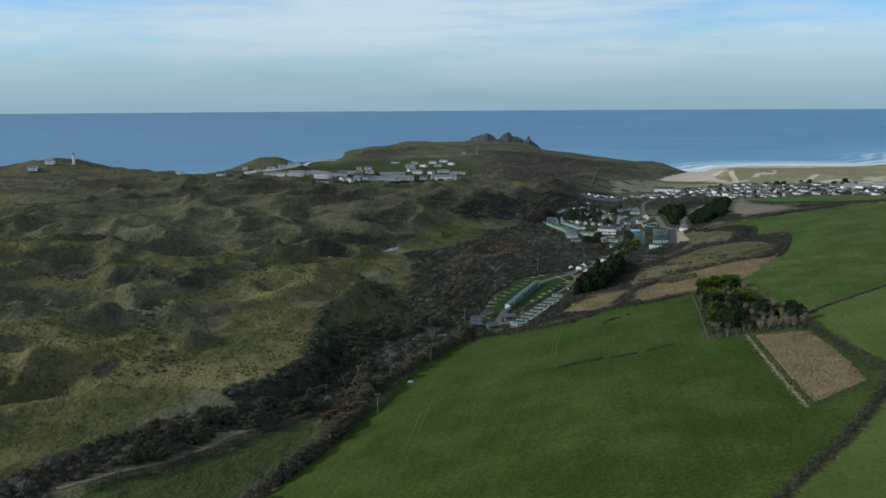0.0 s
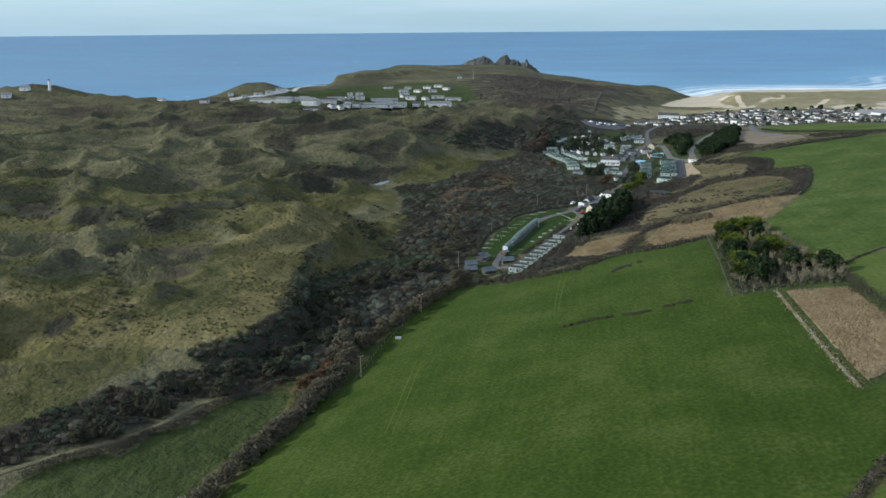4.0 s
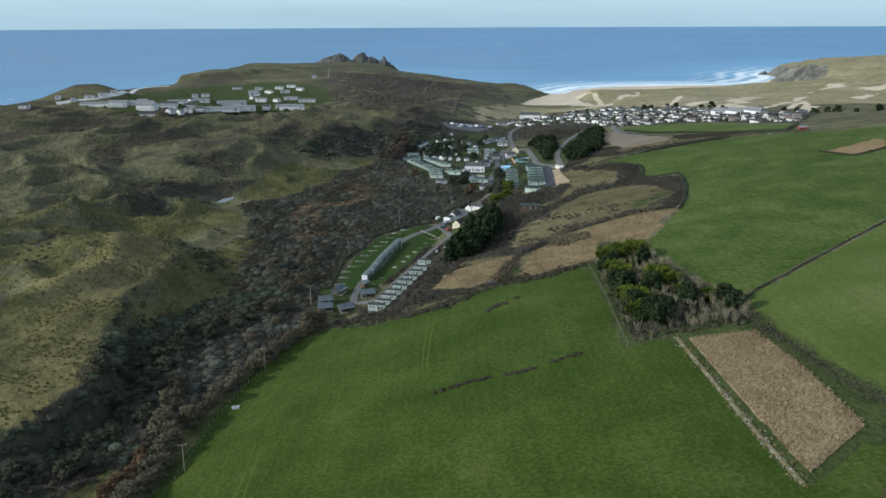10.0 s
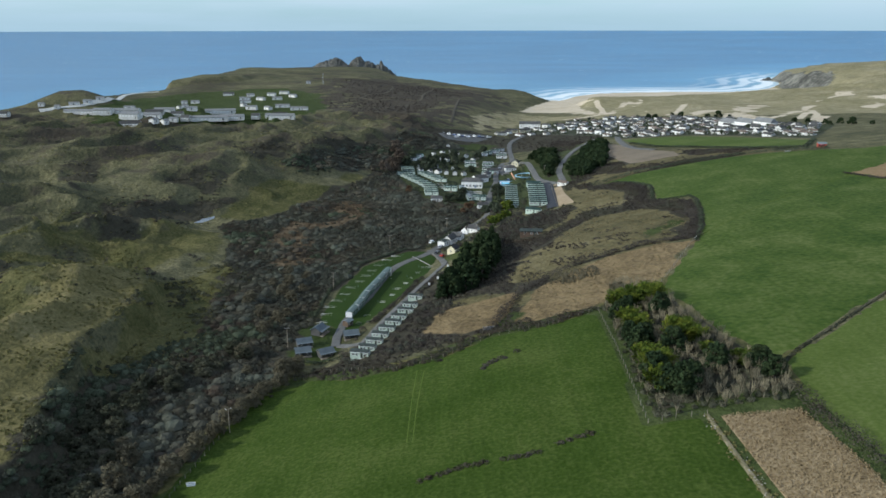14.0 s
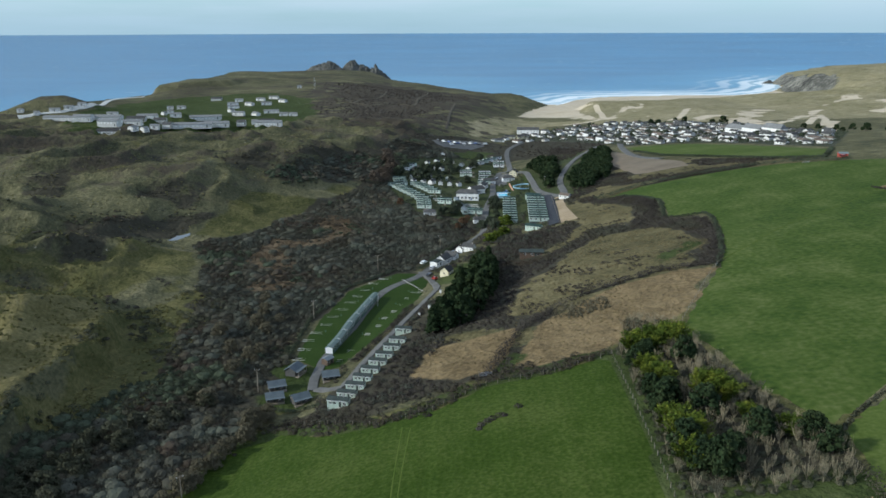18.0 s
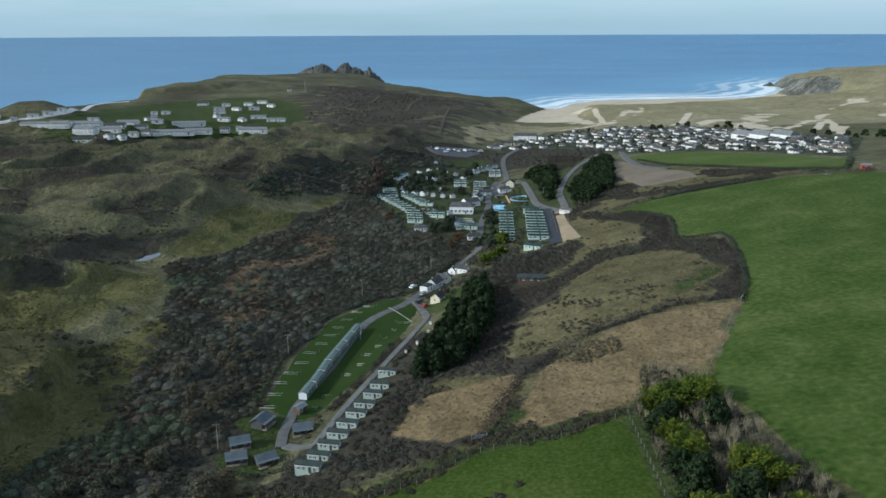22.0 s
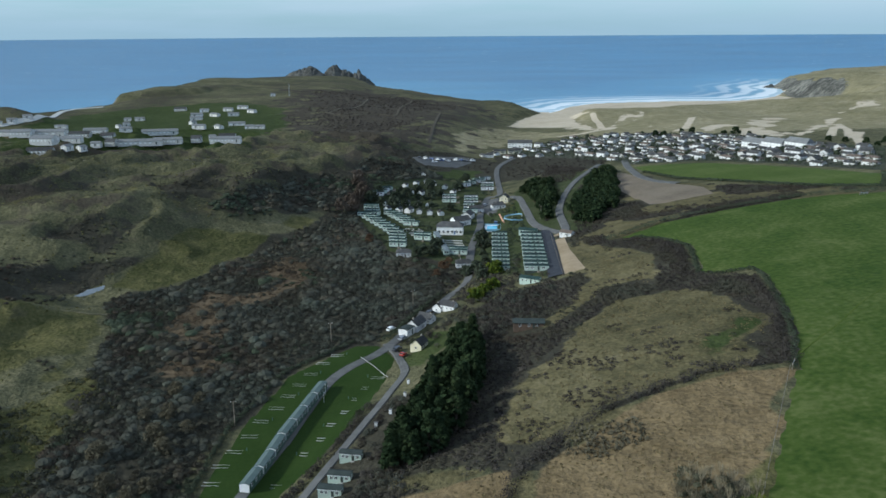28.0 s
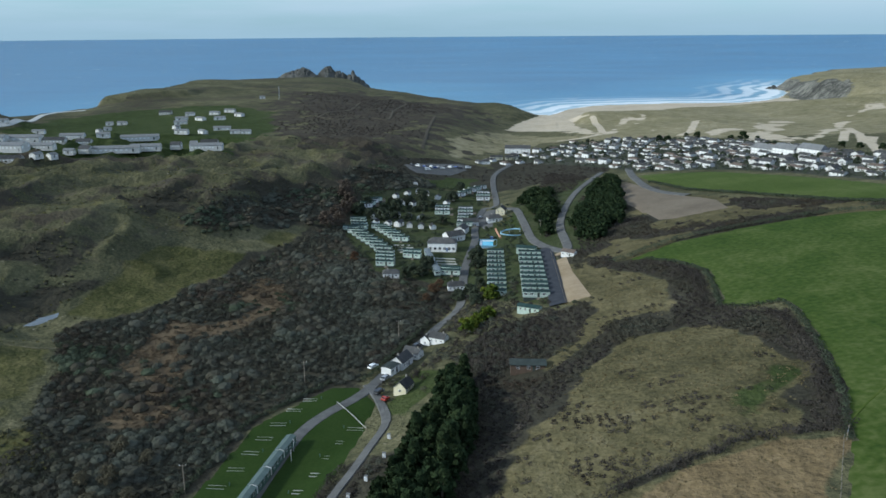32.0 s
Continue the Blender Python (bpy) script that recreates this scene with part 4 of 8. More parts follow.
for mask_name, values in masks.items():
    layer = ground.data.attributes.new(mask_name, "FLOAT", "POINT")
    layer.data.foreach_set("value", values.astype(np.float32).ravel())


def land_material():
    m = bpy.data.materials.new("land")
    m.use_nodes = True
    n, k = m.node_tree.nodes, m.node_tree.links
    b = n["Principled BSDF"]
    pos = n.new("ShaderNodeNewGeometry").outputs["Position"]

    def noise(scale, detail=4, rough=0.55):
        t = n.new("ShaderNodeTexNoise")
        t.inputs["Scale"].default_value, t.inputs["Detail"].default_value, t.inputs["Roughness"].default_value = scale, detail, rough
        k.new(pos, t.inputs["Vector"])
        return t.outputs["Fac"]

    broad, mid, fine = noise(0.018), noise(0.11), noise(0.75)
    blend = n.new("ShaderNodeMix")
    blend.inputs["Factor"].default_value = 0.5
    k.new(broad, blend.inputs[2])
    k.new(mid, blend.inputs[3])
    blend2 = n.new("ShaderNodeMix")
    blend2.inputs["Factor"].default_value = 0.35
    k.new(blend.outputs[0], blend2.inputs[2])
    k.new(fine, blend2.inputs[3])
    tone = blend2.outputs[0]

    def ramp(*stops):
        r = n.new("ShaderNodeValToRGB")
        e = r.color_ramp.elements
        while len(e) < len(stops):
            e.new(0.5)
        for el, (p, c) in zip(e, stops):
            el.position, el.color = p, (*c, 1)
        k.new(tone, r.inputs["Fac"])
        return r.outputs["Color"]

    def over(base, layer_name, colour, ragged=0.5):
        a = n.new("ShaderNodeAttribute")
        a.attribute_name = layer_name
        j = n.new("ShaderNodeMath")
        j.operation, j.inputs[1].default_value, j.inputs[2].default_value = "MULTIPLY_ADD", ragged, -0.5 * ragged
        k.new(mid, j.inputs[0])
        s = n.new("ShaderNodeMath")
        s.operation = "ADD"
        k.new(a.outputs["Fac"], s.inputs[0])
        k.new(j.outputs[0], s.inputs[1])
        e = n.new("ShaderNodeMapRange")
        e.interpolation_type = "SMOOTHSTEP"
        e.inputs["From Min"].default_value, e.inputs["From Max"].default_value = 0.38, 0.62
        k.new(s.outputs[0], e.inputs["Value"])
        mx = n.new("ShaderNodeMix")
        mx.data_type = "RGBA"
        k.new(e.outputs["Result"], mx.inputs["Factor"])
        k.new(base, mx.inputs[6])
        k.new(colour, mx.inputs[7])
        return mx.outputs[2]

    c = ramp((0.37, (0.040, 0.041, 0.024)), (0.46, (0.076, 0.074, 0.040)), (0.54, (0.116, 0.108, 0.058)), (0.63, (0.178, 0.156, 0.089)))
    # specks of bare sand
    speck = n.new("ShaderNodeMapRange")
    speck.inputs["From Min"].default_value, speck.inputs["From Max"].default_value, speck.inputs["To Max"].default_value = 0.70, 0.76, 0.8
    k.new(noise(0.28, 3, 0.6), speck.inputs["Value"])
    sandy = n.new("ShaderNodeMix")
    sandy.data_type = "RGBA"
    sandy.inputs[7].default_value = (0.36, 0.31, 0.23, 1)
    k.new(speck.outputs["Result"], sandy.inputs["Factor"])
    k.new(c, sandy.inputs[6])
    c = sandy.outputs[2]
    c = over(c, "pale", ramp((0.35, (0.135, 0.120, 0.060)), (0.45, (0.195, 0.172, 0.095)), (0.55, (0.26, 0.225, 0.135)), (0.68, (0.38, 0.33, 0.22))), 0.8)
    c = over(c, "heath", ramp((0.35, (0.036, 0.031, 0.023)), (0.5, (0.060, 0.050, 0.037)), (0.65, (0.082, 0.074, 0.048))), 0.9)
    c = over(c, "green", ramp((0.39, (0.045, 0.049, 0.018)), (0.5, (0.083, 0.080, 0.032)), (0.61, (0.138, 0.122, 0.053))), 0.6)
    c = over(c, "ochre", ramp((0.36, (0.060, 0.055, 0.022)), (0.47, (0.108, 0.095, 0.040)), (0.56, (0.155, 0.132, 0.060)), (0.66, (0.22, 0.185, 0.095))), 0.9)
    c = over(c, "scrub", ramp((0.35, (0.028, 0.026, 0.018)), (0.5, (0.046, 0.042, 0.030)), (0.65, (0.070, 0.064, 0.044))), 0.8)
    c = over(c, "dry", ramp((0.34, (0.070, 0.050, 0.027)), (0.45, (0.130, 0.095, 0.050)), (0.55, (0.188, 0.137, 0.073)), (0.68, (0.255, 0.192, 0.108))), 0.7)
    c = over(c, "olive", ramp((0.34, (0.040, 0.036, 0.019)), (0.45, (0.086, 0.075, 0.037)), (0.55, (0.132, 0.112, 0.057)), (0.68, (0.195, 0.162, 0.092))), 0.9)
    c = over(c, "russet", ramp((0.35, (0.075, 0.056, 0.035)), (0.5, (0.115, 0.085, 0.052)), (0.65, (0.165, 0.122, 0.076))), 1.0)
    c = over(c, "park", ramp((0.35, (0.030, 0.042, 0.016)), (0.5, (0.050, 0.060, 0.026)), (0.65, (0.080, 0.080, 0.048))), 0.4)
    c = over(c, "camp", ramp((0.35, (0.026, 0.039, 0.012)), (0.5, (0.043, 0.057, 0.019)), (0.65, (0.070, 0.082, 0.032))), 0.9)
    c = over(c, "town", ramp((0.35, (0.035, 0.042, 0.026)), (0.5, (0.06, 0.062, 0.045)), (0.65, (0.10, 0.095, 0.08))), 0.4)
    c = over(c, "rock", ramp((0.40, (0.045, 0.044, 0.038)), (0.48, (0.10, 0.098, 0.084)), (0.53, (0.17, 0.162, 0.135)), (0.60, (0.26, 0.245, 0.205))), 0.9)
    c = over(c, "sand", ramp((0.35, (0.40, 0.33, 0.23)), (0.65, (0.58, 0.49, 0.37))), 0.5)
    k.new(c, b.inputs["Base Color"])
    b.inputs["Roughness"].default_value, b.inputs["Specular IOR Level"].default_value = 0.95, 0.04
    bp = n.new("ShaderNodeBump")
    bp.inputs["Strength"].default_value, bp.inputs["Distance"].default_value = 0.4, 1.2
    k.new(fine, bp.inputs["Height"])
    hummock = n.new("ShaderNodeBump")
    hummock.inputs["Strength"].default_value, hummock.inputs["Distance"].default_value = 0.55, 5.0
    k.new(noise(0.16, 5, 0.6), hummock.inputs["Height"])
    k.new(bp.outputs["Normal"], hummock.inputs["Normal"])
    k.new(hummock.outputs["Normal"], b.inputs["Normal"])
    return m


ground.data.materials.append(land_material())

# ---- sea ----
sr = np.concatenate([np.linspace(600, 1240, 10), np.linspace(1260, 2100, 85), np.linspace(2140, 2600, 12), np.linspace(2660, 4700, 40)])
sa = np.radians(np.linspace(-10, 190, 220))
SR, SA = np.meshgrid(sr, sa)
SZ = 93 * (np.maximum(SR - 2600, 0) / 2100) ** 1.6
sidx = np.arange(SR.size).reshape(SR.shape)
squads = np.stack([sidx[:-1, :-1], sidx[:-1, 1:], sidx[1:, 1:], sidx[1:, :-1]], -1).reshape(-1, 4)
SX, SY = SR * np.cos(SA), SR * np.sin(SA)
sea = tagged(new("sea", mesh_from("sea", np.stack([SX, SY, SZ], -1).reshape(-1, 3), squads[:, ::-1])),
             "blue open sea with white surf along the beach", "sea", kind="structure")
shore = sea.data.attributes.new("shore", "FLOAT", "POINT")
shore.data.foreach_set("value", (signed(SX, SY, SEA_LOOP) / 100).astype(np.float32).ravel())
bay = sea.data.attributes.new("bay", "FLOAT", "POINT")
bay.data.foreach_set("value", (sstep(60, 200, SX) * sstep(900, 740, SX)).astype(np.float32).ravel())


def sea_material():
    m = bpy.data.materials.new("sea_water")
    m.use_nodes = True
    n, k = m.node_tree.nodes, m.node_tree.links
    b = n["Principled BSDF"]
    pos = n.new("ShaderNodeNewGeometry").outputs["Position"]

    def attr(name):
        a = n.new("ShaderNodeAttribute")
        a.attribute_name = name
        return a.outputs["Fac"]

    def maths(op, x, y=0.0, z=0.0):
        t = n.new("ShaderNodeMath")
        t.operation = op
        for i, v in enumerate((x, y, z)):
            if isinstance(v, (int, float)):
                t.inputs[i].default_value = v
            else:
                k.new(v, t.inputs[i])
        return t.outputs[0]

    def noise(scale, stretch, detail=4):
        mp, t = n.new("ShaderNodeMapping"), n.new("ShaderNodeTexNoise")
        mp.inputs["Scale"].default_value, mp.inputs["Rotation"].default_value = stretch, (0, 0, radians(-18))
        t.inputs["Scale"].default_value, t.inputs["Detail"].default_value = scale, detail
        k.new(pos, mp.inputs["Vector"])
        k.new(mp.outputs["Vector"], t.inputs["Vector"])
        return t.outputs["Fac"]

    s, inbay = attr("shore"), attr("bay")
    wobble = noise(0.012, (1, 1, 1), 3)
    streak = noise(0.03, (0.16, 1.5, 1), 5)
    # breaking waves: bands parallel to the beach, torn by noise
    band = maths("SINE", maths("ADD", maths("MULTIPLY", s, 15.0), maths("MULTIPLY", wobble, 7.0)))
    near = n.new("ShaderNodeMapRange")
    near.inputs["From Min"].default_value, near.inputs["From Max"].default_value = 1.9, 0.1
    k.new(s, near.inputs["Value"])
    edge = n.new("ShaderNodeMapRange")
    edge.inputs["From Min"].default_value, edge.inputs["From Max"].default_value = 0.28, 0.0
    k.new(s, edge.inputs["Value"])
    foam = maths("ADD", maths("MULTIPLY", band, 0.30), maths("MULTIPLY", streak, 1.15))
    foam = maths("MULTIPLY_ADD", near.outputs["Result"], 0.40, maths("SUBTRACT", foam, 0.68))
    foam = maths("MULTIPLY", maths("MINIMUM", maths("MAXIMUM", maths("MULTIPLY", foam, 4.5), 0.0), 1.0), near.outputs["Result"])
    foam = maths("MULTIPLY", foam, inbay)
    foam = maths("MAXIMUM", foam, maths("MULTIPLY", edge.outputs["Result"], maths("MULTIPLY", streak, 1.1)))
    caps = maths("MINIMUM", maths("MAXIMUM", maths("MULTIPLY_ADD", noise(0.05, (0.5, 1.3, 1), 6), 22.0, -15.2), 0.0), 0.5)
    foam = maths("MAXIMUM", foam, caps)
    ramp = n.new("ShaderNodeValToRGB")
    e = ramp.color_ramp.elements
    e[0].position, e[0].color = 0.0, (0.17, 0.34, 0.40, 1)
    e[1].position, e[1].color = 1.0, (0.032, 0.158, 0.28, 1)
    e.new(0.25).color = (0.065, 0.23, 0.36, 1)
    k.new(maths("MULTIPLY", s, 0.22), ramp.inputs["Fac"])
    patch = n.new("ShaderNodeMix")
    patch.data_type, patch.blend_type = "RGBA", "MULTIPLY"
    patch.inputs["Factor"].default_value = 1.0
    k.new(ramp.outputs["Color"], patch.inputs[6])
    k.new(maths("MULTIPLY_ADD", noise(0.006, (0.4, 0.9, 1), 5), 0.62, 0.70), patch.inputs[7])
    # sea haze off the headland, painted as greyer water colour towards the west
    west, hazed = n.new("ShaderNodeMapRange"), n.new("ShaderNodeMix")
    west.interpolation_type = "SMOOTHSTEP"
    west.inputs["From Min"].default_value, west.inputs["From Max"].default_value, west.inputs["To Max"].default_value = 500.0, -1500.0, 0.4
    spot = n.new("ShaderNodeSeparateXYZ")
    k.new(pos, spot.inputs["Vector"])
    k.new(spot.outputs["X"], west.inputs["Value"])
    hazed.data_type = "RGBA"
    hazed.inputs[7].default_value = (0.095, 0.185, 0.255, 1)
    k.new(west.outputs["Result"], hazed.inputs["Factor"])
    k.new(patch.outputs[2], hazed.inputs[6])
    mx = n.new("ShaderNodeMix")
    mx.data_type = "RGBA"
    k.new(foam, mx.inputs["Factor"])
    k.new(hazed.outputs[2], mx.inputs[6])
    mx.inputs[7].default_value = (0.75, 0.78, 0.78, 1)
    k.new(mx.outputs[2], b.inputs["Base Color"])
    k.new(maths("MULTIPLY_ADD", foam, 0.4, 0.42), b.inputs["Roughness"])
    b.inputs["Specular IOR Level"].default_value = 0.35
    bp = n.new("ShaderNodeBump")
    bp.inputs["Strength"].default_value, bp.inputs["Distance"].default_value = 0.4, 2.0
    k.new(noise(0.09, (0.6, 1.5, 1), 5), bp.inputs["Height"])
    k.new(bp.outputs["Normal"], b.inputs["Normal"])
    return m


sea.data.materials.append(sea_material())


# ---- fields, roads and other sheets laid on the land ----
def gz(x, y):
    return float(height(np.array([x]), np.array([y]))[0])


def drape(name, loop, mat, label, category, step=4.0, lift=0.22, kind="structure"):
    """A sheet over the ground within a loop, with its edge turned down."""
    from mathutils.geometry import delaunay_2d_cdt
    ring = []
    for (ax, ay), (bx, by) in zip(loop, loop[1:] + loop[:1]):
        cuts = max(1, int(math.dist((ax, ay), (bx, by)) / step))
        ring += [(ax + (bx - ax) * i / cuts, ay + (by - ay) * i / cuts) for i in range(cuts)]
    xs, ys = [p[0] for p in ring], [p[1] for p in ring]
    px, py = np.meshgrid(np.arange(min(xs), max(xs), step), np.arange(min(ys), max(ys), step))
    px, py = px.ravel(), py.ravel()
    keep = signed(px, py, loop) > step * 0.45
    pts = [Vector(p) for p in ring] + [Vector((a, b)) for a, b in zip(px[keep], py[keep])]
    out = delaunay_2d_cdt(pts, [(i, (i + 1) % len(ring)) for i in range(len(ring))], [], 1, 1e-4)
    v2, faces = np.array([tuple(p) for p in out[0]]), np.array([f for f in out[2] if len(f) == 3])
    z = height(v2[:, 0], v2[:, 1]) + lift
    edge = seg_distance(v2[:, 0], v2[:, 1], loop + loop[:1])[0] < 1e-3
    z = z - np.where(edge, lift + 0.1, 0)
    ob = new(name, mesh_from(name, np.column_stack([v2, z]), faces))
    ob.data.materials.append(mat)
    return tagged(ob, label, category, kind=kind)


def ribbon_loop(line, width):
    """The outline of a strip of that width along a line, with the corners rounded."""
    pts = [Vector(p) for p in line]
    fine = []
    for i in range(len(pts) - 1):
        p0, p1, p2, p3 = pts[max(i - 1, 0)], pts[i], pts[i + 1], pts[min(i + 2, len(pts) - 1)]
        n = max(2, int((p2 - p1).length / 4))
        for j in range(n):
            t = j / n
            fine.append(0.5 * (2 * p1 + (p2 - p0) * t + (2 * p0 - 5 * p1 + 4 * p2 - p3) * t * t + (3 * p1 - p0 - 3 * p2 + p3) * t ** 3))
    return fine + [pts[-1]]


def road(name, line, width, mat, label, category="road", lift=0.3):
    """A strip along a line: a flat bed with turned-down sides."""
    c = ribbon_loop(line, width)
    verts, faces = [], []
    for i, p in enumerate(c):
        d = (c[min(i + 1, len(c) - 1)] - c[max(i - 1, 0)]).normalized()
        side = Vector((-d.y, d.x))
        for off, drop in ((-0.5 * width - 0.3, -0.5), (-0.5 * width, 0), (0, 0.05), (0.5 * width, 0), (0.5 * width + 0.3, -0.5)):
            q = p + side * off
            verts.append((q.x, q.y, gz(q.x, q.y) + lift + drop))
    for i in range(len(c) - 1):
        for j in range(4):
            a = i * 5 + j
            faces.append((a, a + 1, a + 6, a + 5))
    ob = new(name, mesh_from(name, verts, np.array(faces)[:, ::-1], False))
    ob.data.materials.append(mat)
    return tagged(ob, label, category, kind="structure")


FIELD_MAIN_TOP = [(x - 5, y) for x, y in FIELD_MAIN_TOP[:4]] + FIELD_MAIN_TOP[4:]
drape("field_main", FIELD_MAIN_TOP + COPSE_FENCE[1:] + STRIP_PATH[1:] + HEDGE_EAST[::-1][1:] + [(-150, -330), (-95, -330), (-92, 20), (-89, 75)], M["pasture"],
      "bright green pasture sloping down to the valley", "field", 4.0)
drape("field_east", FIELD_EAST_EDGE + COPSE_EAST[1:5] + EAST_HEDGE + [(320, 330), (330, 440), (240, 432)] + FIELD_EAST_TOP[::-1][1:], M["pasture_east"],
      "smooth green field on the hilltop", "field", 5.0)
drape("field_south", SOUTH_HEDGE[::-1] + EAST_HEDGE + [(330, 325), (330, -330), (-140, -330), (-13, -100), (41.5, -12), (58.6, 12), (80.5, 48)], M["pasture_pale"],
      "pale green field with faint tramlines", "field", 5.0)
drape("field_village", FIELD_VILLAGE, M["pasture_pale"], "green field below the village houses", "field", 6.0, 0.4)
drape("field_brown", FIELD_BROWN, M["brown_field"], "small brown ploughed field", "field", 5.0, 0.4)
drape("strip_plot", STRIP, M["stubble"], "buff plot of dead standing stalks", "field", 2.5, 0.3)
drape("bare_plot", BARE, M["bare"], "bare sandy brown plot beside the village road", "field", 6.0, 0.4)
drape("soil_bank", SOIL, M["soil"], "bare soil bank beside the new drive", "ground", 4.0, 0.4)
drape("lawn", LAWN, M["lawn"], "mown green camping lawn", "lawn", 3.0, 0.2)
drape("parking_area", PARK_LOT, M["asphalt"], "grey tarmac parking area beside the park road", "car park", 5.0, 0.55)
drape("car_park", CAR_PARK, M["asphalt"], "grey gravel car park", "car park", 6.0, 0.5)
road("road_main", ROAD_MAIN, 3.7, M["asphalt"], "pale grey tarmac lane through the valley")
road("road_lower", ROAD_LOWER[1:] + ROAD_MAIN[:1], 3.0, M["asphalt"], "pale grey lane past the lodges", lift=0.34)
road("road_side", ROAD_SIDE, 2.6, M["asphalt"], "pale grey lane behind the chalets", lift=0.38)
road("road_north", ROAD_NORTH, 3.8, M["asphalt"], "pale grey road through the caravan park", lift=0.42)
road("road_loop", ROAD_LOOP, 3.8, M["asphalt"], "pale grey road climbing to the village", lift=0.46)
road("road_village", ROAD_VILLAGE, 4.4, M["asphalt"], "pale grey road below the village", lift=0.5)
road("drive", DRIVE, 6.0, M["tarmac"], "new dark tarmac drive beside the caravans", lift=0.5)
road("path_strip", STRIP_PATH[:4], 0.7, M["track"], "worn earth path round the stalk plot", "path", lift=0.3)
road("road_head", HEAD_ROAD, 6.5, M["concrete"], "pale concrete runway strip on the cliff top", lift=0.6)
for rut in (RUTS, RUTS_B, RUTS_C, RUTS_D):
    road("wheel_track", rut, 0.35, M["grass_track"], "pale worn wheel track through the pasture", "track", lift=0.25)
road("head_track", HEAD_TRACK, 2.6, M["peat"], "worn bank winding over the heath", "path", lift=0.5)
road("head_track", [(-120, 1048), (-110, 1098), (-92, 1123), (-89, 1252), (-105, 1256)], 2.6, M["peat"], "worn bank looping over the heath", "path", lift=0.5)
road("head_track", HEAD_TRACK_B, 2.6, M["peat"], "straight worn bank down the heath", "path", lift=0.5)
road("footpath", [(97.6, 272.9), (104.5, 279.8), (118, 292), (139, 313), (176, 340), (215, 372)], 0.5, M["grass_track"], "faint trodden path over the hilltop field", "path", lift=0.26)
road("lane_track", LANE_W, 1.6, M["track"], "narrow earth track below the sand hills", "path", lift=0.26)
for trail in (TRAIL_B,):
    road("footpath", trail, 0.8, M["track"], "narrow sandy footpath over the rough grass", "path", lift=0.25)
# ---- plants ----
rng = np.random.default_rng(7)


def part(name, data, mat, parent, label=""):
    """Links a bmesh or a mesh as one part under a thing or a part."""
    if isinstance(data, bmesh.types.BMesh):
        me = bpy.data.meshes.new(name)
        data.to_mesh(me)
        data.free()
    else:
        me = data
    if mat:
        me.materials.clear()
        me.materials.append(mat)
    ob = new(name, me)
    ob.parent = parent
    return tagged(ob, label) if label else ob


def leaf_cloud(centres, radii, per, size, shell=0.6, low=-0.25, ragged=0.36, long=1.0, up=0.2):
    """Triangles strewn near the surface of ellipsoids: foliage or twigs. Returns vertices and faces."""
    centres, radii = np.asarray(centres, float), np.asarray(radii, float)
    n = len(centres)
    v = rng.normal(size=(n, per, 3))
    v /= np.linalg.norm(v, axis=2, keepdims=True)
    v[..., 2] = np.where(v[..., 2] < low, -v[..., 2], v[..., 2])
    deep = shell + (1 - shell) * rng.random((n, per, 1))
    p = centres[:, None] + radii[:, None] * v * deep
    nrm = v + ragged * rng.normal(size=v.shape)
    nrm /= np.linalg.norm(nrm, axis=2, keepdims=True)
    a = np.cross(nrm, rng.normal(size=v.shape))
    a /= np.linalg.norm(a, axis=2, keepdims=True)
    b = np.cross(nrm, a)
    s = np.asarray(size, float).reshape(-1, 1, 1) * (0.6 + 0.8 * rng.random((n, per, 1)))
    t = np.stack([p + a * s * long, p - 0.5 * a * s * long + 0.7 * b * s, p - 0.5 * a * s * long - 0.7 * b * s], 2)
    verts = t.reshape(-1, 3)
    soft = 0.7 * v + 0.3 * nrm + np.array([0, 0, up])
    soft = np.repeat((soft / np.linalg.norm(soft, axis=2, keepdims=True)).reshape(-1, 3), 3, axis=0)
    return verts, np.arange(len(verts)).reshape(-1, 3), soft


def plumes(starts, ends, per, size):
    """Pointed sprays that run from the starts to the ends: upswept foliage."""
    a, b = np.asarray(starts, float)[:, None], np.asarray(ends, float)[:, None]
    n = len(a)
    d = b - a
    length = np.linalg.norm(d, axis=2, keepdims=True)
    d = d / length
    u = rng.random((n, per, 1)) ** 0.7
    p = a + (b - a) * u + rng.normal(size=(n, per, 3)) * length * 0.10 * np.array([1, 1, 0.6])
    aim = d + 0.38 * rng.normal(size=(n, per, 3)) + np.array([0, 0, 0.25])
    aim /= np.linalg.norm(aim, axis=2, keepdims=True)
    side = np.cross(aim, rng.normal(size=aim.shape))
    side /= np.linalg.norm(side, axis=2, keepdims=True)
    s = size * (0.6 + 0.8 * rng.random((n, per, 1)))
    t = np.stack([p + aim * s * 1.7, p + side * s * 0.42, p - side * s * 0.42], 2)
    verts = t.reshape(-1, 3)
    return verts, np.arange(len(verts)).reshape(-1, 3)


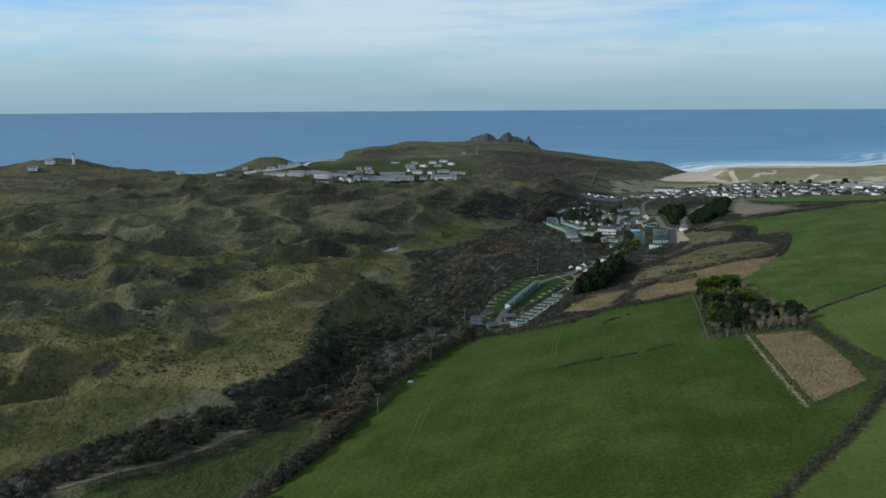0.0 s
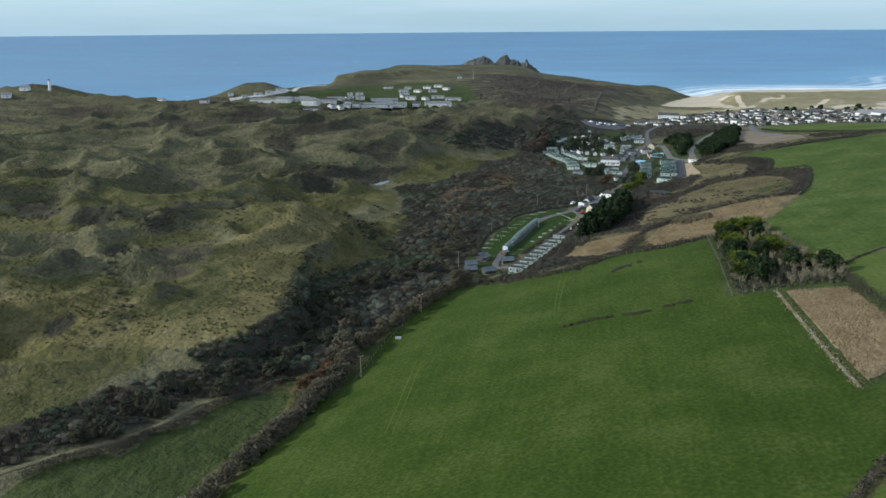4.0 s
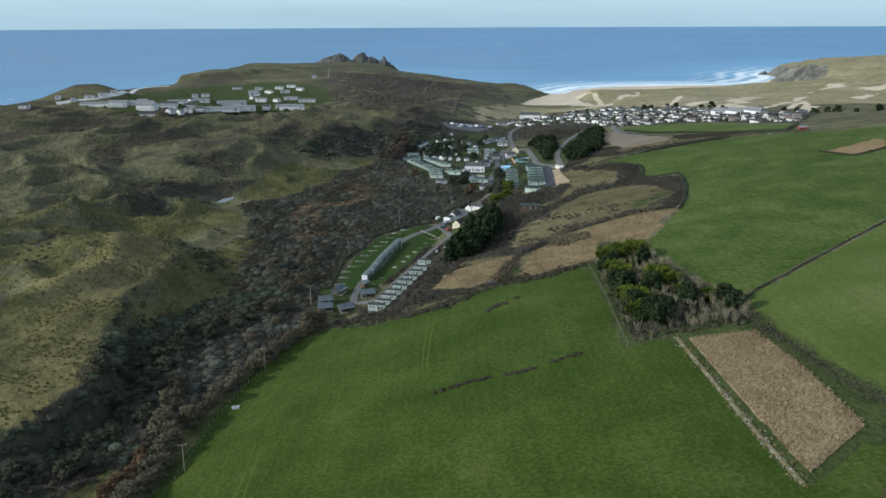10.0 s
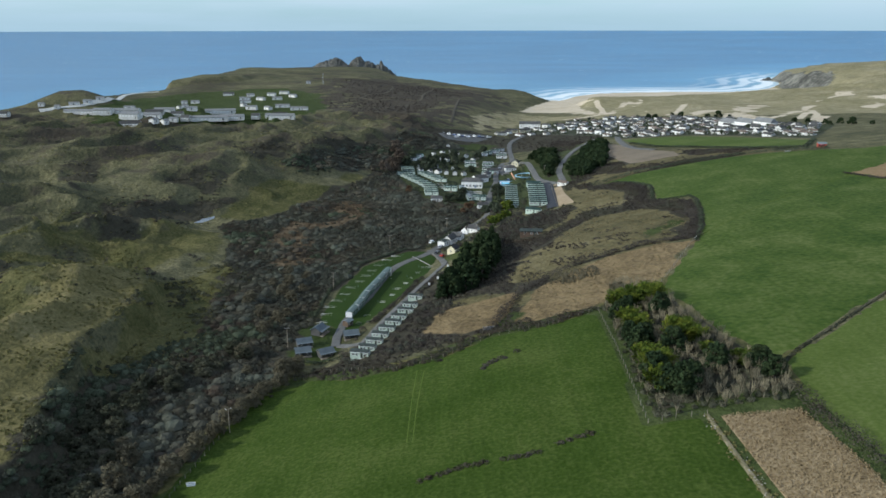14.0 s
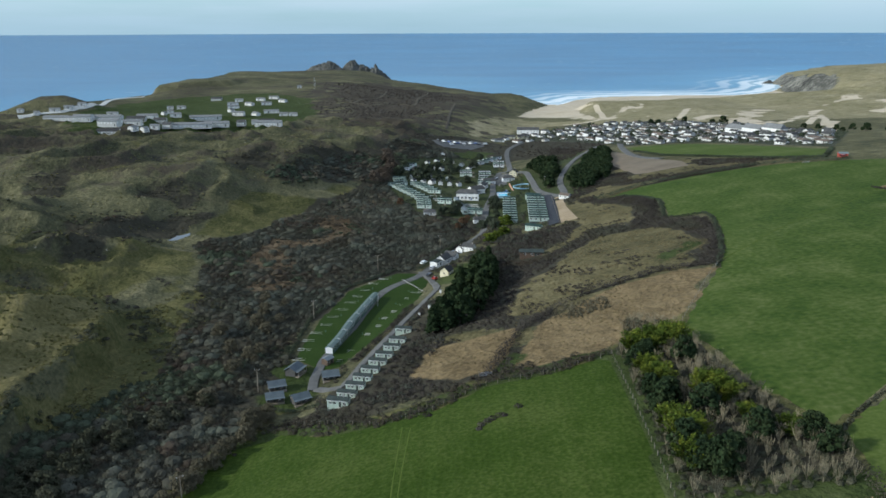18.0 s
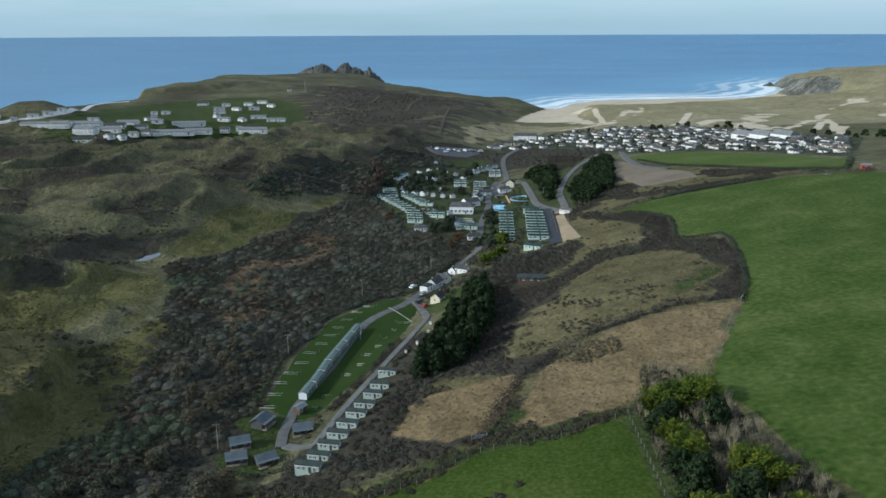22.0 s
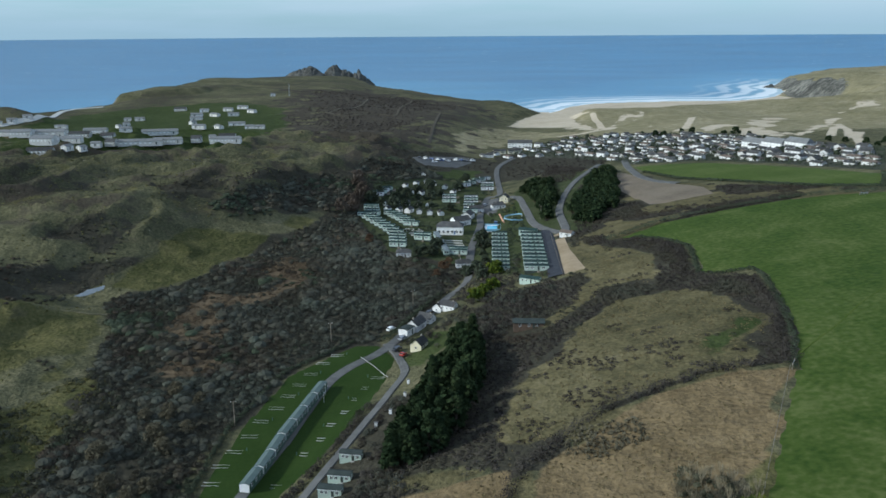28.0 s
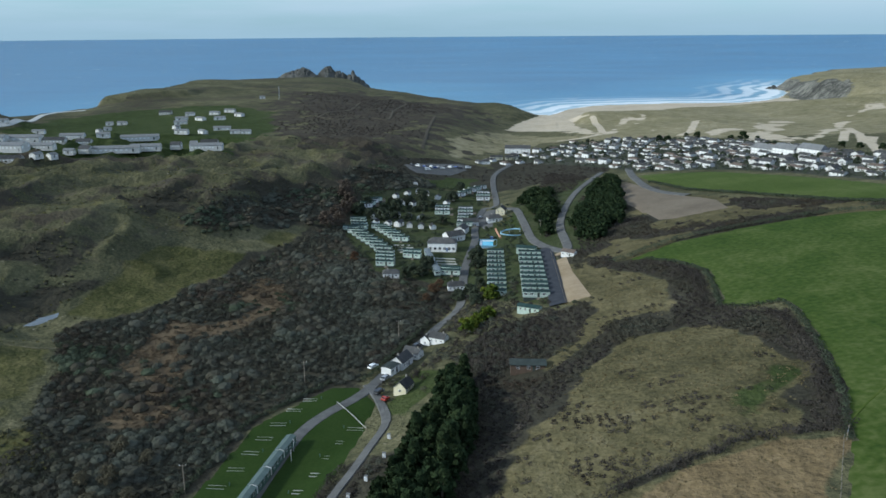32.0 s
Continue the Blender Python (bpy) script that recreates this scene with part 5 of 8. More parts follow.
def strew(loops, step, lo=0.0, avoid=(), thin=None, seed=3):
    """Places on a shaken grid within loops, clear of other loops; thin(x, y) gives the share that stays."""
    r = np.random.default_rng(seed)
    allp = np.array([p for loop in loops for p in loop])
    px, py = np.meshgrid(np.arange(allp[:, 0].min(), allp[:, 0].max(), step), np.arange(allp[:, 1].min(), allp[:, 1].max(), step))
    px = px.ravel() + step * 0.8 * (r.random(px.size) - 0.5)
    py = py.ravel() + step * 0.8 * (r.random(py.size) - 0.5)
    keep = np.zeros(px.size, bool)
    for loop in loops:
        keep |= signed(px, py, loop) > lo
    for loop in avoid:
        keep &= signed(px, py, loop) < -1.5
    if thin is not None:
        keep &= r.random(px.size) < thin(px, py)
    return px[keep], py[keep]


ROADS = [(ROAD_MAIN, 5), (ROAD_LOWER[1:], 4), (ROAD_SIDE, 4.5), (ROAD_NORTH, 6), (ROAD_LOOP, 6), (ROAD_VILLAGE, 6), (DRIVE, 7), (STRIP_PATH, 2.5), (LANE_W, 3.2)]
BUILT = [[(-66, 222), (-40, 218), (-28, 262), (-46, 266), (-60, 252)], [(-38, 208), (-28, 206), (-10, 272), (-22, 276)],
         [(-10, 355), (4, 350), (18, 404), (8, 416), (-8, 385)], [(33, 342), (43, 342), (43, 355), (33, 355)],
         [(40, 404), (52, 402), (52, 416), (40, 416)]]
PARK = [(56, 404), (62, 520), (40, 640), (50, 720), (0, 700), (-38, 655), (-44, 585), (-20, 503), (15, 465), (34, 436)]


def clear(px, py, dry=True):
    keep = np.ones(px.size, bool)
    for line, gap in ROADS:
        keep &= seg_distance(px, py, line)[0] > gap
    for loop in [LAWN, PARK, SOIL, BARE, CAR_PARK, VILLAGE, GREEN_N, FIELD_VILLAGE] + BUILT + ([DRY_A, DRY_B, DRY_C, DRY_D] if dry else []):
        keep &= signed(px, py, loop) < -1.0
    return keep


def stuff(name, verts, faces, normals, mat, label, category):
    ob = new(name, mesh_from(name, verts, faces, False, normals))
    ob.data.materials.append(mat)
    return tagged(ob, label, category, kind="stuff")


def bushes(name, px, py, rad, tall, per, size, mat, label, category="scrub", sink=0.15, **more):
    pz = height(px, py)
    c = np.column_stack([px, py, pz + rad * tall * (0.45 - sink)])
    return stuff(name, *leaf_cloud(c, np.column_stack([rad, rad, rad * tall]), per, size, **more), mat, label, category)


def domes(name, px, py, rad, tall, twigs, size, mat, label, category="scrub", thin=0.26):
    """Rounded leafless bushes: a lumpy closed crown each, with fine twigs standing out of it."""
    px, py, rad = np.asarray(px), np.asarray(py), np.asarray(rad)
    n, around, up = len(px), 10, 4
    a = np.arange(around) / around * 2 * math.pi
    e = np.array([-0.45, 0.1, 0.6, 1.1])
    ring = np.stack([np.cos(e)[:, None] * np.cos(a), np.cos(e)[:, None] * np.sin(a), np.repeat(np.sin(e)[:, None], around, 1)], -1).reshape(-1, 3)
    unit = np.vstack([ring, [[0, 0, 1.0]]])
    faces = []
    for j in range(up - 1):
        for i in range(around):
            p, q = j * around + i, j * around + (i + 1) % around
            faces += [(p, q, q + around), (p, q + around, p + around)]
    faces += [((up - 1) * around + i, (up - 1) * around + (i + 1) % around, up * around) for i in range(around)]
    faces = np.array(faces)
    size3 = np.column_stack([rad * rng.uniform(0.85, 1.15, n), rad * rng.uniform(0.85, 1.15, n), rad * tall])
    centre = np.column_stack([px, py, height(px, py) + rad * tall * 0.12])
    lump = rng.uniform(0.82, 1.06, (n, len(unit), 1))
    core = centre[:, None] + size3[:, None] * unit[None] * lump * 0.70
    core_n = unit[None] + 0.12 * rng.normal(size=core.shape) + np.array([0, 0, 1.1])
    core_n /= np.linalg.norm(core_n, axis=2, keepdims=True)
    v = rng.normal(size=(n, twigs, 3))
    v /= np.linalg.norm(v, axis=2, keepdims=True)
    v[..., 2] = np.where(v[..., 2] < -0.1, -v[..., 2], v[..., 2])
    p = centre[:, None] + size3[:, None] * v * rng.uniform(0.60, 1.0, (n, twigs, 1)) * rng.uniform(0.88, 1.1, (n, 1, 1))
    aim = 0.8 * v + 0.5 * rng.normal(size=v.shape) + np.array([0, 0, 0.4])
    aim /= np.linalg.norm(aim, axis=2, keepdims=True)
    side = np.cross(aim, rng.normal(size=v.shape))
    side /= np.linalg.norm(side, axis=2, keepdims=True)
    s = size * rng.uniform(0.6, 1.4, (n, twigs, 1))
    spray = np.stack([p + side * s * thin, p - side * s * thin, p + aim * s], 2).reshape(-1, 3)
    soft = v + 0.15 * rng.normal(size=v.shape) + np.array([0, 0, 1.1])
    soft = np.repeat((soft / np.linalg.norm(soft, axis=2, keepdims=True)).reshape(-1, 3), 3, axis=0)
    cf = (faces[None] + len(unit) * np.arange(n)[:, None, None]).reshape(-1, 3)
    sf = np.arange(len(spray)).reshape(-1, 3) + n * len(unit)
    return stuff(name, np.vstack([core.reshape(-1, 3), spray]), np.vstack([cf, sf]), np.vstack([core_n.reshape(-1, 3), soft]), mat, label, category)


# winter scrub on the valley floor
FIELDS = [FIELD_MAIN_TOP + COPSE_FENCE[1:] + STRIP_PATH[1:] + HEDGE_EAST[::-1][1:] + [(-150, -330), (-95, -330), (-92, 20), (-89, 75)]]
vx, vy = strew([SCRUB[0], WOOD, EDGE_WOOD, RIM_FACE], 2.45, -2.5, [GLADE, OPEN_GRASS, GLADE_A, GLADE_B, GLADE_C, POND], lambda x, y: np.where(np.maximum(signed(x, y, SCRUB[0]), signed(x, y, RIM_FACE)) < 0, 0.9 * sstep(0.36, 0.46, fbm(x / 20, y / 16, 87, 3)), 1.0) * sstep(-3, 2.5, np.maximum(np.maximum(signed(x, y, SCRUB[0]), signed(x, y, RIM_FACE)), np.maximum(signed(x, y, WOOD), signed(x, y, EDGE_WOOD))) + 9 * (fbm(x / 11, y / 11, 88, 2) - 0.5)) * np.where(np.maximum(signed(x, y, RUSSET), signed(x, y, RUSSET_B)) + 7 * (fbm(x / 9, y / 9, 92, 2) - 0.5) > -0.5, 0.10, 0.75 + 0.4 * sstep(0.32, 0.5, fbm(x / 22, y / 22, 81, 3))))
ok = clear(vx, vy) & (signed(vx, vy, FIELDS[0]) < -1)
vx, vy = vx[ok], vy[ok]
# step at 380-460: far bushes lean pale grey to stand for hazy light
kindn = 0.16 * sstep(112, 80, vy) + 0.006 * np.clip(vx + 88, -18, 22) * sstep(480, 400, vy) + 0.06 * sstep(380, 460, vy) + fbm(vx / 30, vy / 30, 82, 3) + 0.25 * (rng.random(vx.size) - 0.5)
rad = (1.25 + 2.3 * rng.random(vx.size) ** 3.2) * (0.72 + 0.56 * sstep(0.38, 0.60, fbm(vx / 15, vy / 15, 83, 3)))
is_dark, is_grey = kindn < 0.40, kindn > 0.60
near = vy < 480
for sel, nm, mt, lb in ((is_dark, "dark_scrub", "scrub_dark", "dark evergreen thorn scrub covering the valley floor"),
                        (is_grey, "grey_scrub", "scrub_grey", "pale grey leafless willow scrub"),
                        (~is_dark & ~is_grey, "brown_scrub", "scrub_bare", "brown leafless winter scrub covering the valley floor")):
    for zone, per, size in ((sel & near, 104, 0.52), (sel & ~near, 26, 0.70)):
        if zone.any():
            domes(nm, vx[zone], vy[zone], rad[zone], 0.62, per, size, M[mt], lb, thin=0.2)

gx2, gy2 = strew([RUSSET, RUSSET_B], 1.7, -1.5, [], lambda x, y: 0.15 + 0.75 * sstep(0.36, 0.56, fbm(x / 8, y / 8, 97, 3)), 39)
domes("bracken", gx2, gy2, 0.6 + 0.7 * rng.random(gx2.size), 0.42, 40, 0.34, M["bracken"], "rusty dead bracken in clearings of the scrub", "bracken")

# shrubs on the steep face below the plateau, tussocks on top of it
rx1, ry1 = strew([RIM_FACE], 2.4, -1.0, [], None, 36)
domes("thorn_scrub", rx1, ry1, 0.9 + 1.1 * rng.random(rx1.size), 0.8, 110, 0.42, M["scrub_dark"], "dark thorn bushes clinging to the steep bank")
rx1, ry1 = strew([PLATEAU], 1.9, 1.0, [HEATHER], lambda x, y: 0.8 * sstep(80, 20, signed(x, y, PLATEAU)) * sstep(0.38, 0.58, fbm(x / 7, y / 5, 96, 3)), 37)
bushes("marram", rx1, ry1, 0.35 + 0.45 * rng.random(rx1.size), 0.5, 16, 0.28, M["marram"], "tan and olive tussocks on the plateau", "grass", long=1.5)

# rough ground between plateau and stream
qx, qy = strew([MIXED], 2.8, -3.0, [], lambda x, y: 0.62 * sstep(0.47, 0.57, fbm(x / 13, y / 11, 93, 3)), 33)
bushes("thorn_scrub", qx, qy, 0.9 + 1.4 * rng.random(qx.size) ** 1.6, 0.75, 120, 0.26, M["thorn"], "dark thorn bushes on rough olive ground", "scrub", shell=0.8, up=0.3)
qx, qy = strew([MIXED], 1.6, -2.0, [], lambda x, y: 0.6 * sstep(0.35, 0.55, fbm(x / 6, y / 6, 94, 2)), 34)
bushes("marram", qx, qy, 0.35 + 0.4 * rng.random(qx.size), 0.6, 14, 0.3, M["marram"], "olive tussocks on the broken bank", "grass", long=1.5)

# low bramble on the farmed side
bx, by = strew([SCRUB[1]], 2.2, 0.3, [COPSE] + FIELDS, lambda x, y: 0.04 + 0.95 * thicket(x, y), 5)
ok = clear(bx, by) & (signed(bx, by, FIELD_EAST_EDGE + COPSE_EAST[1:5] + EAST_HEDGE + [(320, 330), (330, 440), (240, 432)] + FIELD_EAST_TOP[::-1][1:]) < -0.5)
bx, by = bx[ok], by[ok]
brad = 0.8 + 0.8 * rng.random(bx.size)
dark = fbm(bx / 18, by / 18, 84, 3) < 0.43
bushes("bramble", bx[~dark], by[~dark], brad[~dark], 0.4, 44, 0.24, M["bramble"], "low reddish brown bramble bank", "bramble", up=0.9)
bushes("thorn_scrub", bx[dark], by[dark], brad[dark] * 1.15, 0.5, 46, 0.25, M["scrub_bare"], "brown leafless thorn scrub on the slope", "scrub", up=0.7)

# thickets round the chalets, cottages and caravans
KEEP_OFF = ([(p, 5.2) for p in ROW_CHALETS] + [(p, 5.6) for p in LODGES] + [(p, 8) for p in COTTAGES + HALL] + [(p, 7.5) for p in SITE_HOUSES + SHED_B + SITE_HOUSE_E + CHALETS_S + TERRACE]
            + [(p, 6.5) for p in CAR_K1 + CAR_K2 + CAR_M + CAR_W + CAR_L + CAR_N] + [(p, 12) for p in POOL])


def open_place(px, py, gap=3.0):
    keep = signed(px, py, LAWN) < -1.2
    for line, _ in ROADS:
        keep &= seg_distance(px, py, line)[0] > gap
    for (qx, qy), r in KEEP_OFF:
        keep &= np.hypot(px - qx, py - qy) > r
    return keep


cx1, cy1 = strew([CHALET_BANK, [(-40, 222), (-28, 244), (-14, 300), (-10, 318), (-16, 312), (-27, 276), (-38, 250)], [(-10, 350), (16, 360), (30, 345), (44, 360), (56, 402), (56, 440), (36, 470), (12, 470), (4, 440), (-14, 392)]], 2.3, 0.0, [BELT],
                 lambda x, y: 0.85 * sstep(0.30, 0.46, fbm(x / 12, y / 12, 89, 3)), 31)
ok = open_place(cx1, cy1, 3.2)
cx1, cy1 = cx1[ok], cy1[ok]
grey = rng.random(cx1.size) < 0.3
bushes("brown_scrub", cx1[~grey], cy1[~grey], 0.9 + 0.9 * rng.random(int((~grey).sum())), 0.8, 110, 0.2, M["bramble"], "brown winter thicket between the chalets", shell=0.7)
bushes("grey_scrub", cx1[grey], cy1[grey], 1.1 + 1.0 * rng.random(int(grey.sum())), 0.95, 130, 0.2, M["scrub_grey"], "pale grey leafless scrub beside the chalets", shell=0.7)
px1, py1 = strew([PARK, [(34, 436), (62, 404), (64, 500), (56, 640), (30, 720), (-10, 700)]], 3.4, -2.0, [SOIL], lambda x, y: 0.45 * sstep(0.42, 0.55, fbm(x / 14, y / 14, 90, 3)), 32)
ok = open_place(px1, py1, 4.5)
px1, py1 = px1[ok], py1[ok]
bushes("dark_scrub", px1, py1, 0.9 + 1.0 * rng.random(px1.size), 0.7, 70, 0.34, M["scrub_dark"], "dark evergreen shrubs between the caravans", "shrub", shell=0.7)

# rough fringe above the pasture
fx1, fy1 = strew([[(-60, 190), (-48, 202), (-36, 191), (-19, 186), (-4, 188), (10, 197), (29, 196), (46, 201), (46, 210), (10, 208), (-18, 200), (-34, 206), (-50, 214), (-64, 204)]], 2.2, 0.0, [], lambda x, y: 0.8 * sstep(0.38, 0.5, fbm(x / 9, y / 9, 95, 3)), 35)
ok = open_place(fx1, fy1, 3.0)
bushes("thorn_scrub", fx1[ok], fy1[ok], 0.7 + 0.8 * rng.random(int(ok.sum())), 0.7, 90, 0.2, M["scrub_bare"], "rough brown fringe above the pasture", "scrub", shell=0.75, up=0.5)

# tufts on the dry slopes, in the stalk plot and on the sand hills
tx, ty = strew([DRY_A, DRY_B, DRY_C, DRY_D], 1.7, 0.0, [], lambda x, y: 0.05 + 0.5 * sstep(0.35, 0.6, fbm(x / 9, y / 9, 85, 3)), 9)
trad = 0.3 + 0.5 * rng.random(tx.size)
bushes("dry_grass", tx, ty, trad, 0.16, 10, 0.18, M["tussock"], "tussocks of dry buff grass", "grass", long=1.6)
# clumps thicken westward, for the belt's shade as well as bramble
tx, ty = strew([DRY_A, DRY_D], 2.2, 2.0, [], lambda x, y: sstep(0.60, 0.68, fbm(x / 9, y / 5, 86, 3) + 0.10 * sstep(75, 38, x)), 10)
bushes("dark_tussock", tx, ty, 0.8 + 0.8 * rng.random(tx.size), 0.2, 50, 0.2, M["bramble"], "dark clumps of bramble among dry grass", "bramble")
tx, ty = strew([REEDS], 1.1, -2.0, [], lambda x, y: 0.75 * sstep(0.36, 0.55, fbm(x / 6, y / 6, 98, 3)), 38)
bushes("reeds", tx, ty, 0.3 + 0.35 * rng.random(tx.size), 1.5, 22, 0.2, M["willow"], "pale grey dead reeds standing in the dry slope", "reeds", long=2.0)
tx, ty = strew([STRIP], 0.55, 0.4, [], None, 11)
bushes("stalks", tx, ty, 0.16 + 0.13 * rng.random(tx.size), 2.4, 7, 0.14, M["stubble"], "dead buff maize stalks standing in rows", "stalks", long=2.0)
# thickets also fill hollows whose darkness is partly slope shade
hx, hy = strew(DARKS, 2.7, -1.5, [GLADE_A, GLADE_B], lambda x, y: 0.62 * sstep(0.40, 0.56, fbm(x / 11, y / 8, 71, 3)), 12)
domes("dune_scrub", hx, hy, 0.7 + 1.1 * rng.random(hx.size) ** 1.5, 0.5, 44, 0.36, M["scrub_bare"], "dark low thorn thickets in the dune hollows")
hx, hy = strew([[(-440, 0), (-440, 780), (-60, 780), (-110, 450), (-120, 150), (-150, 0)]], 5.5, 0, [GLADE_A, GLADE_B, CAMP_GREEN] + SCRUB + DARKS,
               lambda x, y: dune_zone(x, y) * 0.3 * sstep(0.56, 0.68, fbm(x / 34, y / 26, 71, 4) + 0.10 * (rng.random(x.size) - 0.5)), 12)
domes("dune_scrub", hx, hy, 0.6 + 1.0 * rng.random(hx.size), 0.5, 30, 0.4, M["thorn"], "small dark thorn bushes scattered over the dunes")
hx, hy = strew([[(-440, 0), (-440, 780), (-60, 780), (-110, 450), (-120, 150), (-150, 0)]], 3.4, 0, SCRUB,
               lambda x, y: dune_zone(x, y) * 0.35 * sstep(0.42, 0.62, fbm(x / 12, y / 12, 73, 3)), 13)
bushes("marram", hx, hy, 0.4 + 0.5 * rng.random(hx.size), 0.35, 12, 0.34, M["marram"], "olive and tan dune grass tufts", "grass", long=1.5)
fx, fy = strew([HEATH, SCRUB[2]], 5.0, 0, [], lambda x, y: (0.25 + 0.6 * sstep(0.45, 0.6, fbm(x / 60, y / 40, 74, 3))) * sstep(-10, 70, np.maximum(signed(x, y, HEATH), signed(x, y, SCRUB[2]) + 40) + 130 * (fbm(x / 45, y / 70, 79, 3) - 0.5)), 14)
ok = clear(fx, fy)
bushes("heath_scrub", fx[ok], fy[ok], 0.6 + 1.5 * rng.random(int(ok.sum())) ** 1.5, 0.3, 16, 0.55, M["bramble"], "dark gorse and heather on the headland", "scrub")


mx, my = np.array([p[0] for p in MID_BUSHES]), np.array([p[1] for p in MID_BUSHES])
bushes("field_bramble", mx, my, 0.9 + 0.7 * rng.random(mx.size), 0.6, 130, 0.2, M["bramble"], "brown bramble clump standing in the pasture", "bramble")


# ---- hedges ----
def along(line, step):
    pts = []
    for a, b in zip(line, line[1:]):
        n = max(1, int(math.dist(a, b) / step))
        pts += [(a[0] + (b[0] - a[0]) * i / n, a[1] + (b[1] - a[1]) * i / n) for i in range(n)]
    return np.array(pts + [line[-1]])


def hedge(line, wide, tall, mat, label, gaps=0.0, per=40, size=0.2):
    p = along(line, 0.65)
    if gaps:
        p = p[fbm(p[:, 0] / 7, p[:, 1] / 7, 91, 2) > gaps]
    p = p + rng.normal(size=p.shape) * wide * 0.2
    r = wide * (0.34 + 0.22 * rng.random(len(p)) + 0.28 * fbm(p[:, 0] / 9, p[:, 1] / 9, 95, 2))
    c = np.column_stack([p, height(p[:, 0], p[:, 1]) + tall * 0.40])
    v, f, soft = leaf_cloud(c, np.column_stack([r, r, tall * (0.5 + 0.25 * rng.random(len(p)))]), per, size, up=0.7)
    ob = new("hedge", mesh_from("hedge", v, f, False, soft))
    ob.data.materials.append(mat)
    return tagged(ob, label, "hedge", "field hedges")


hedge(HEDGE_EAST + [(81, 52), (84, 62)], 2.2, 1.5, M["bramble"], "low brown field hedge on a bank")
hedge([(-15, -100)] + HEDGE_EAST[:1], 2.2, 1.5, M["bramble"], "low brown field hedge on a bank")
hedge(SOUTH_HEDGE, 4.2, 2.2, M["scrub_bare"], "thick brown hedge beside the stalk plot")
hedge(EAST_HEDGE + [(230, 262), (320, 328)], 0.9, 0.5, M["thorn"], "thin low olive hedge between two fields")
hedge(HEDGE_MID, 1.6, 0.8, M["scrub_bare"], "broken low brown hedge across the pasture", 0.33)
hedge(HEDGE_FIELD_TOP, 2.2, 1.4, M["scrub_bare"], "brown hedge along the top of the pasture")
hedge(LANE_HEDGE, 3.6, 1.9, M["bramble"], "dark winding hedge between dry slopes")
hedge(BANK, 4.5, 1.9, M["bramble"], "dark bramble bank at the field edge")
hedge(FIELD_EAST_EDGE[:13], 2.0, 1.3, M["scrub_dark"], "dark hedge along the hilltop field")
hedge([(x, y + 1.5) for x, y in FIELD_EAST_TOP], 3.6, 2.2, M["scrub_dark"], "dark hedge along the far field edge")
hedge(FIELD_VILLAGE[5:][:6], 2.4, 1.5, M["scrub_dark"], "dark hedge below the village field", per=24, size=0.4)
hedge(GLADE_HEDGE, 3.0, 2.1, M["scrub_bare"], "dark brown hedge beside the stream meadow", per=70)
hedge([(-58, 262), (-56.5, 300), (-47.5, 342), (-26, 371)], 1.6, 1.2, M["scrub_dark"], "clipped dark hedge round the camping lawn")
hedge([(-32, 258), (-22, 283), (-15, 312)], 2.2, 1.8, M["bramble"], "brown hedge between lawn and chalets", 0.35)
hedge([(-14, 372), (-5, 396), (8, 428)], 2.0, 1.8, M["scrub_dark"], "dark hedge along the valley lane")
hedge([(-60, 222), (-50, 219), (-40, 218)], 1.4, 1.4, M["scrub_dark"], "clipped hedge behind the lodges")
hedge([(197, 362)] + FIELD_BROWN[-1:] + FIELD_BROWN[-2:-1], 1.6, 1.2, M["bramble"], "low hedge round the brown field")


# ---- trees ----
def limb(bm, a, b, r0, r1, sides=5):
    """A tapered round limb from a to b."""
    a, b = Vector(a), Vector(b)
    d = (b - a).normalized()
    u = d.orthogonal().normalized()
    w = d.cross(u)
    rings = []
    for p, r in ((a, r0), (b, r1)):
        rings.append([bm.verts.new(p + r * (math.cos(t) * u + math.sin(t) * w)) for t in (6.28319 * i / sides for i in range(sides))])
    for i in range(sides):
        j = (i + 1) % sides
        bm.faces.new((rings[0][i], rings[0][j], rings[1][j], rings[1][i]))
    bm.faces.new(rings[1])


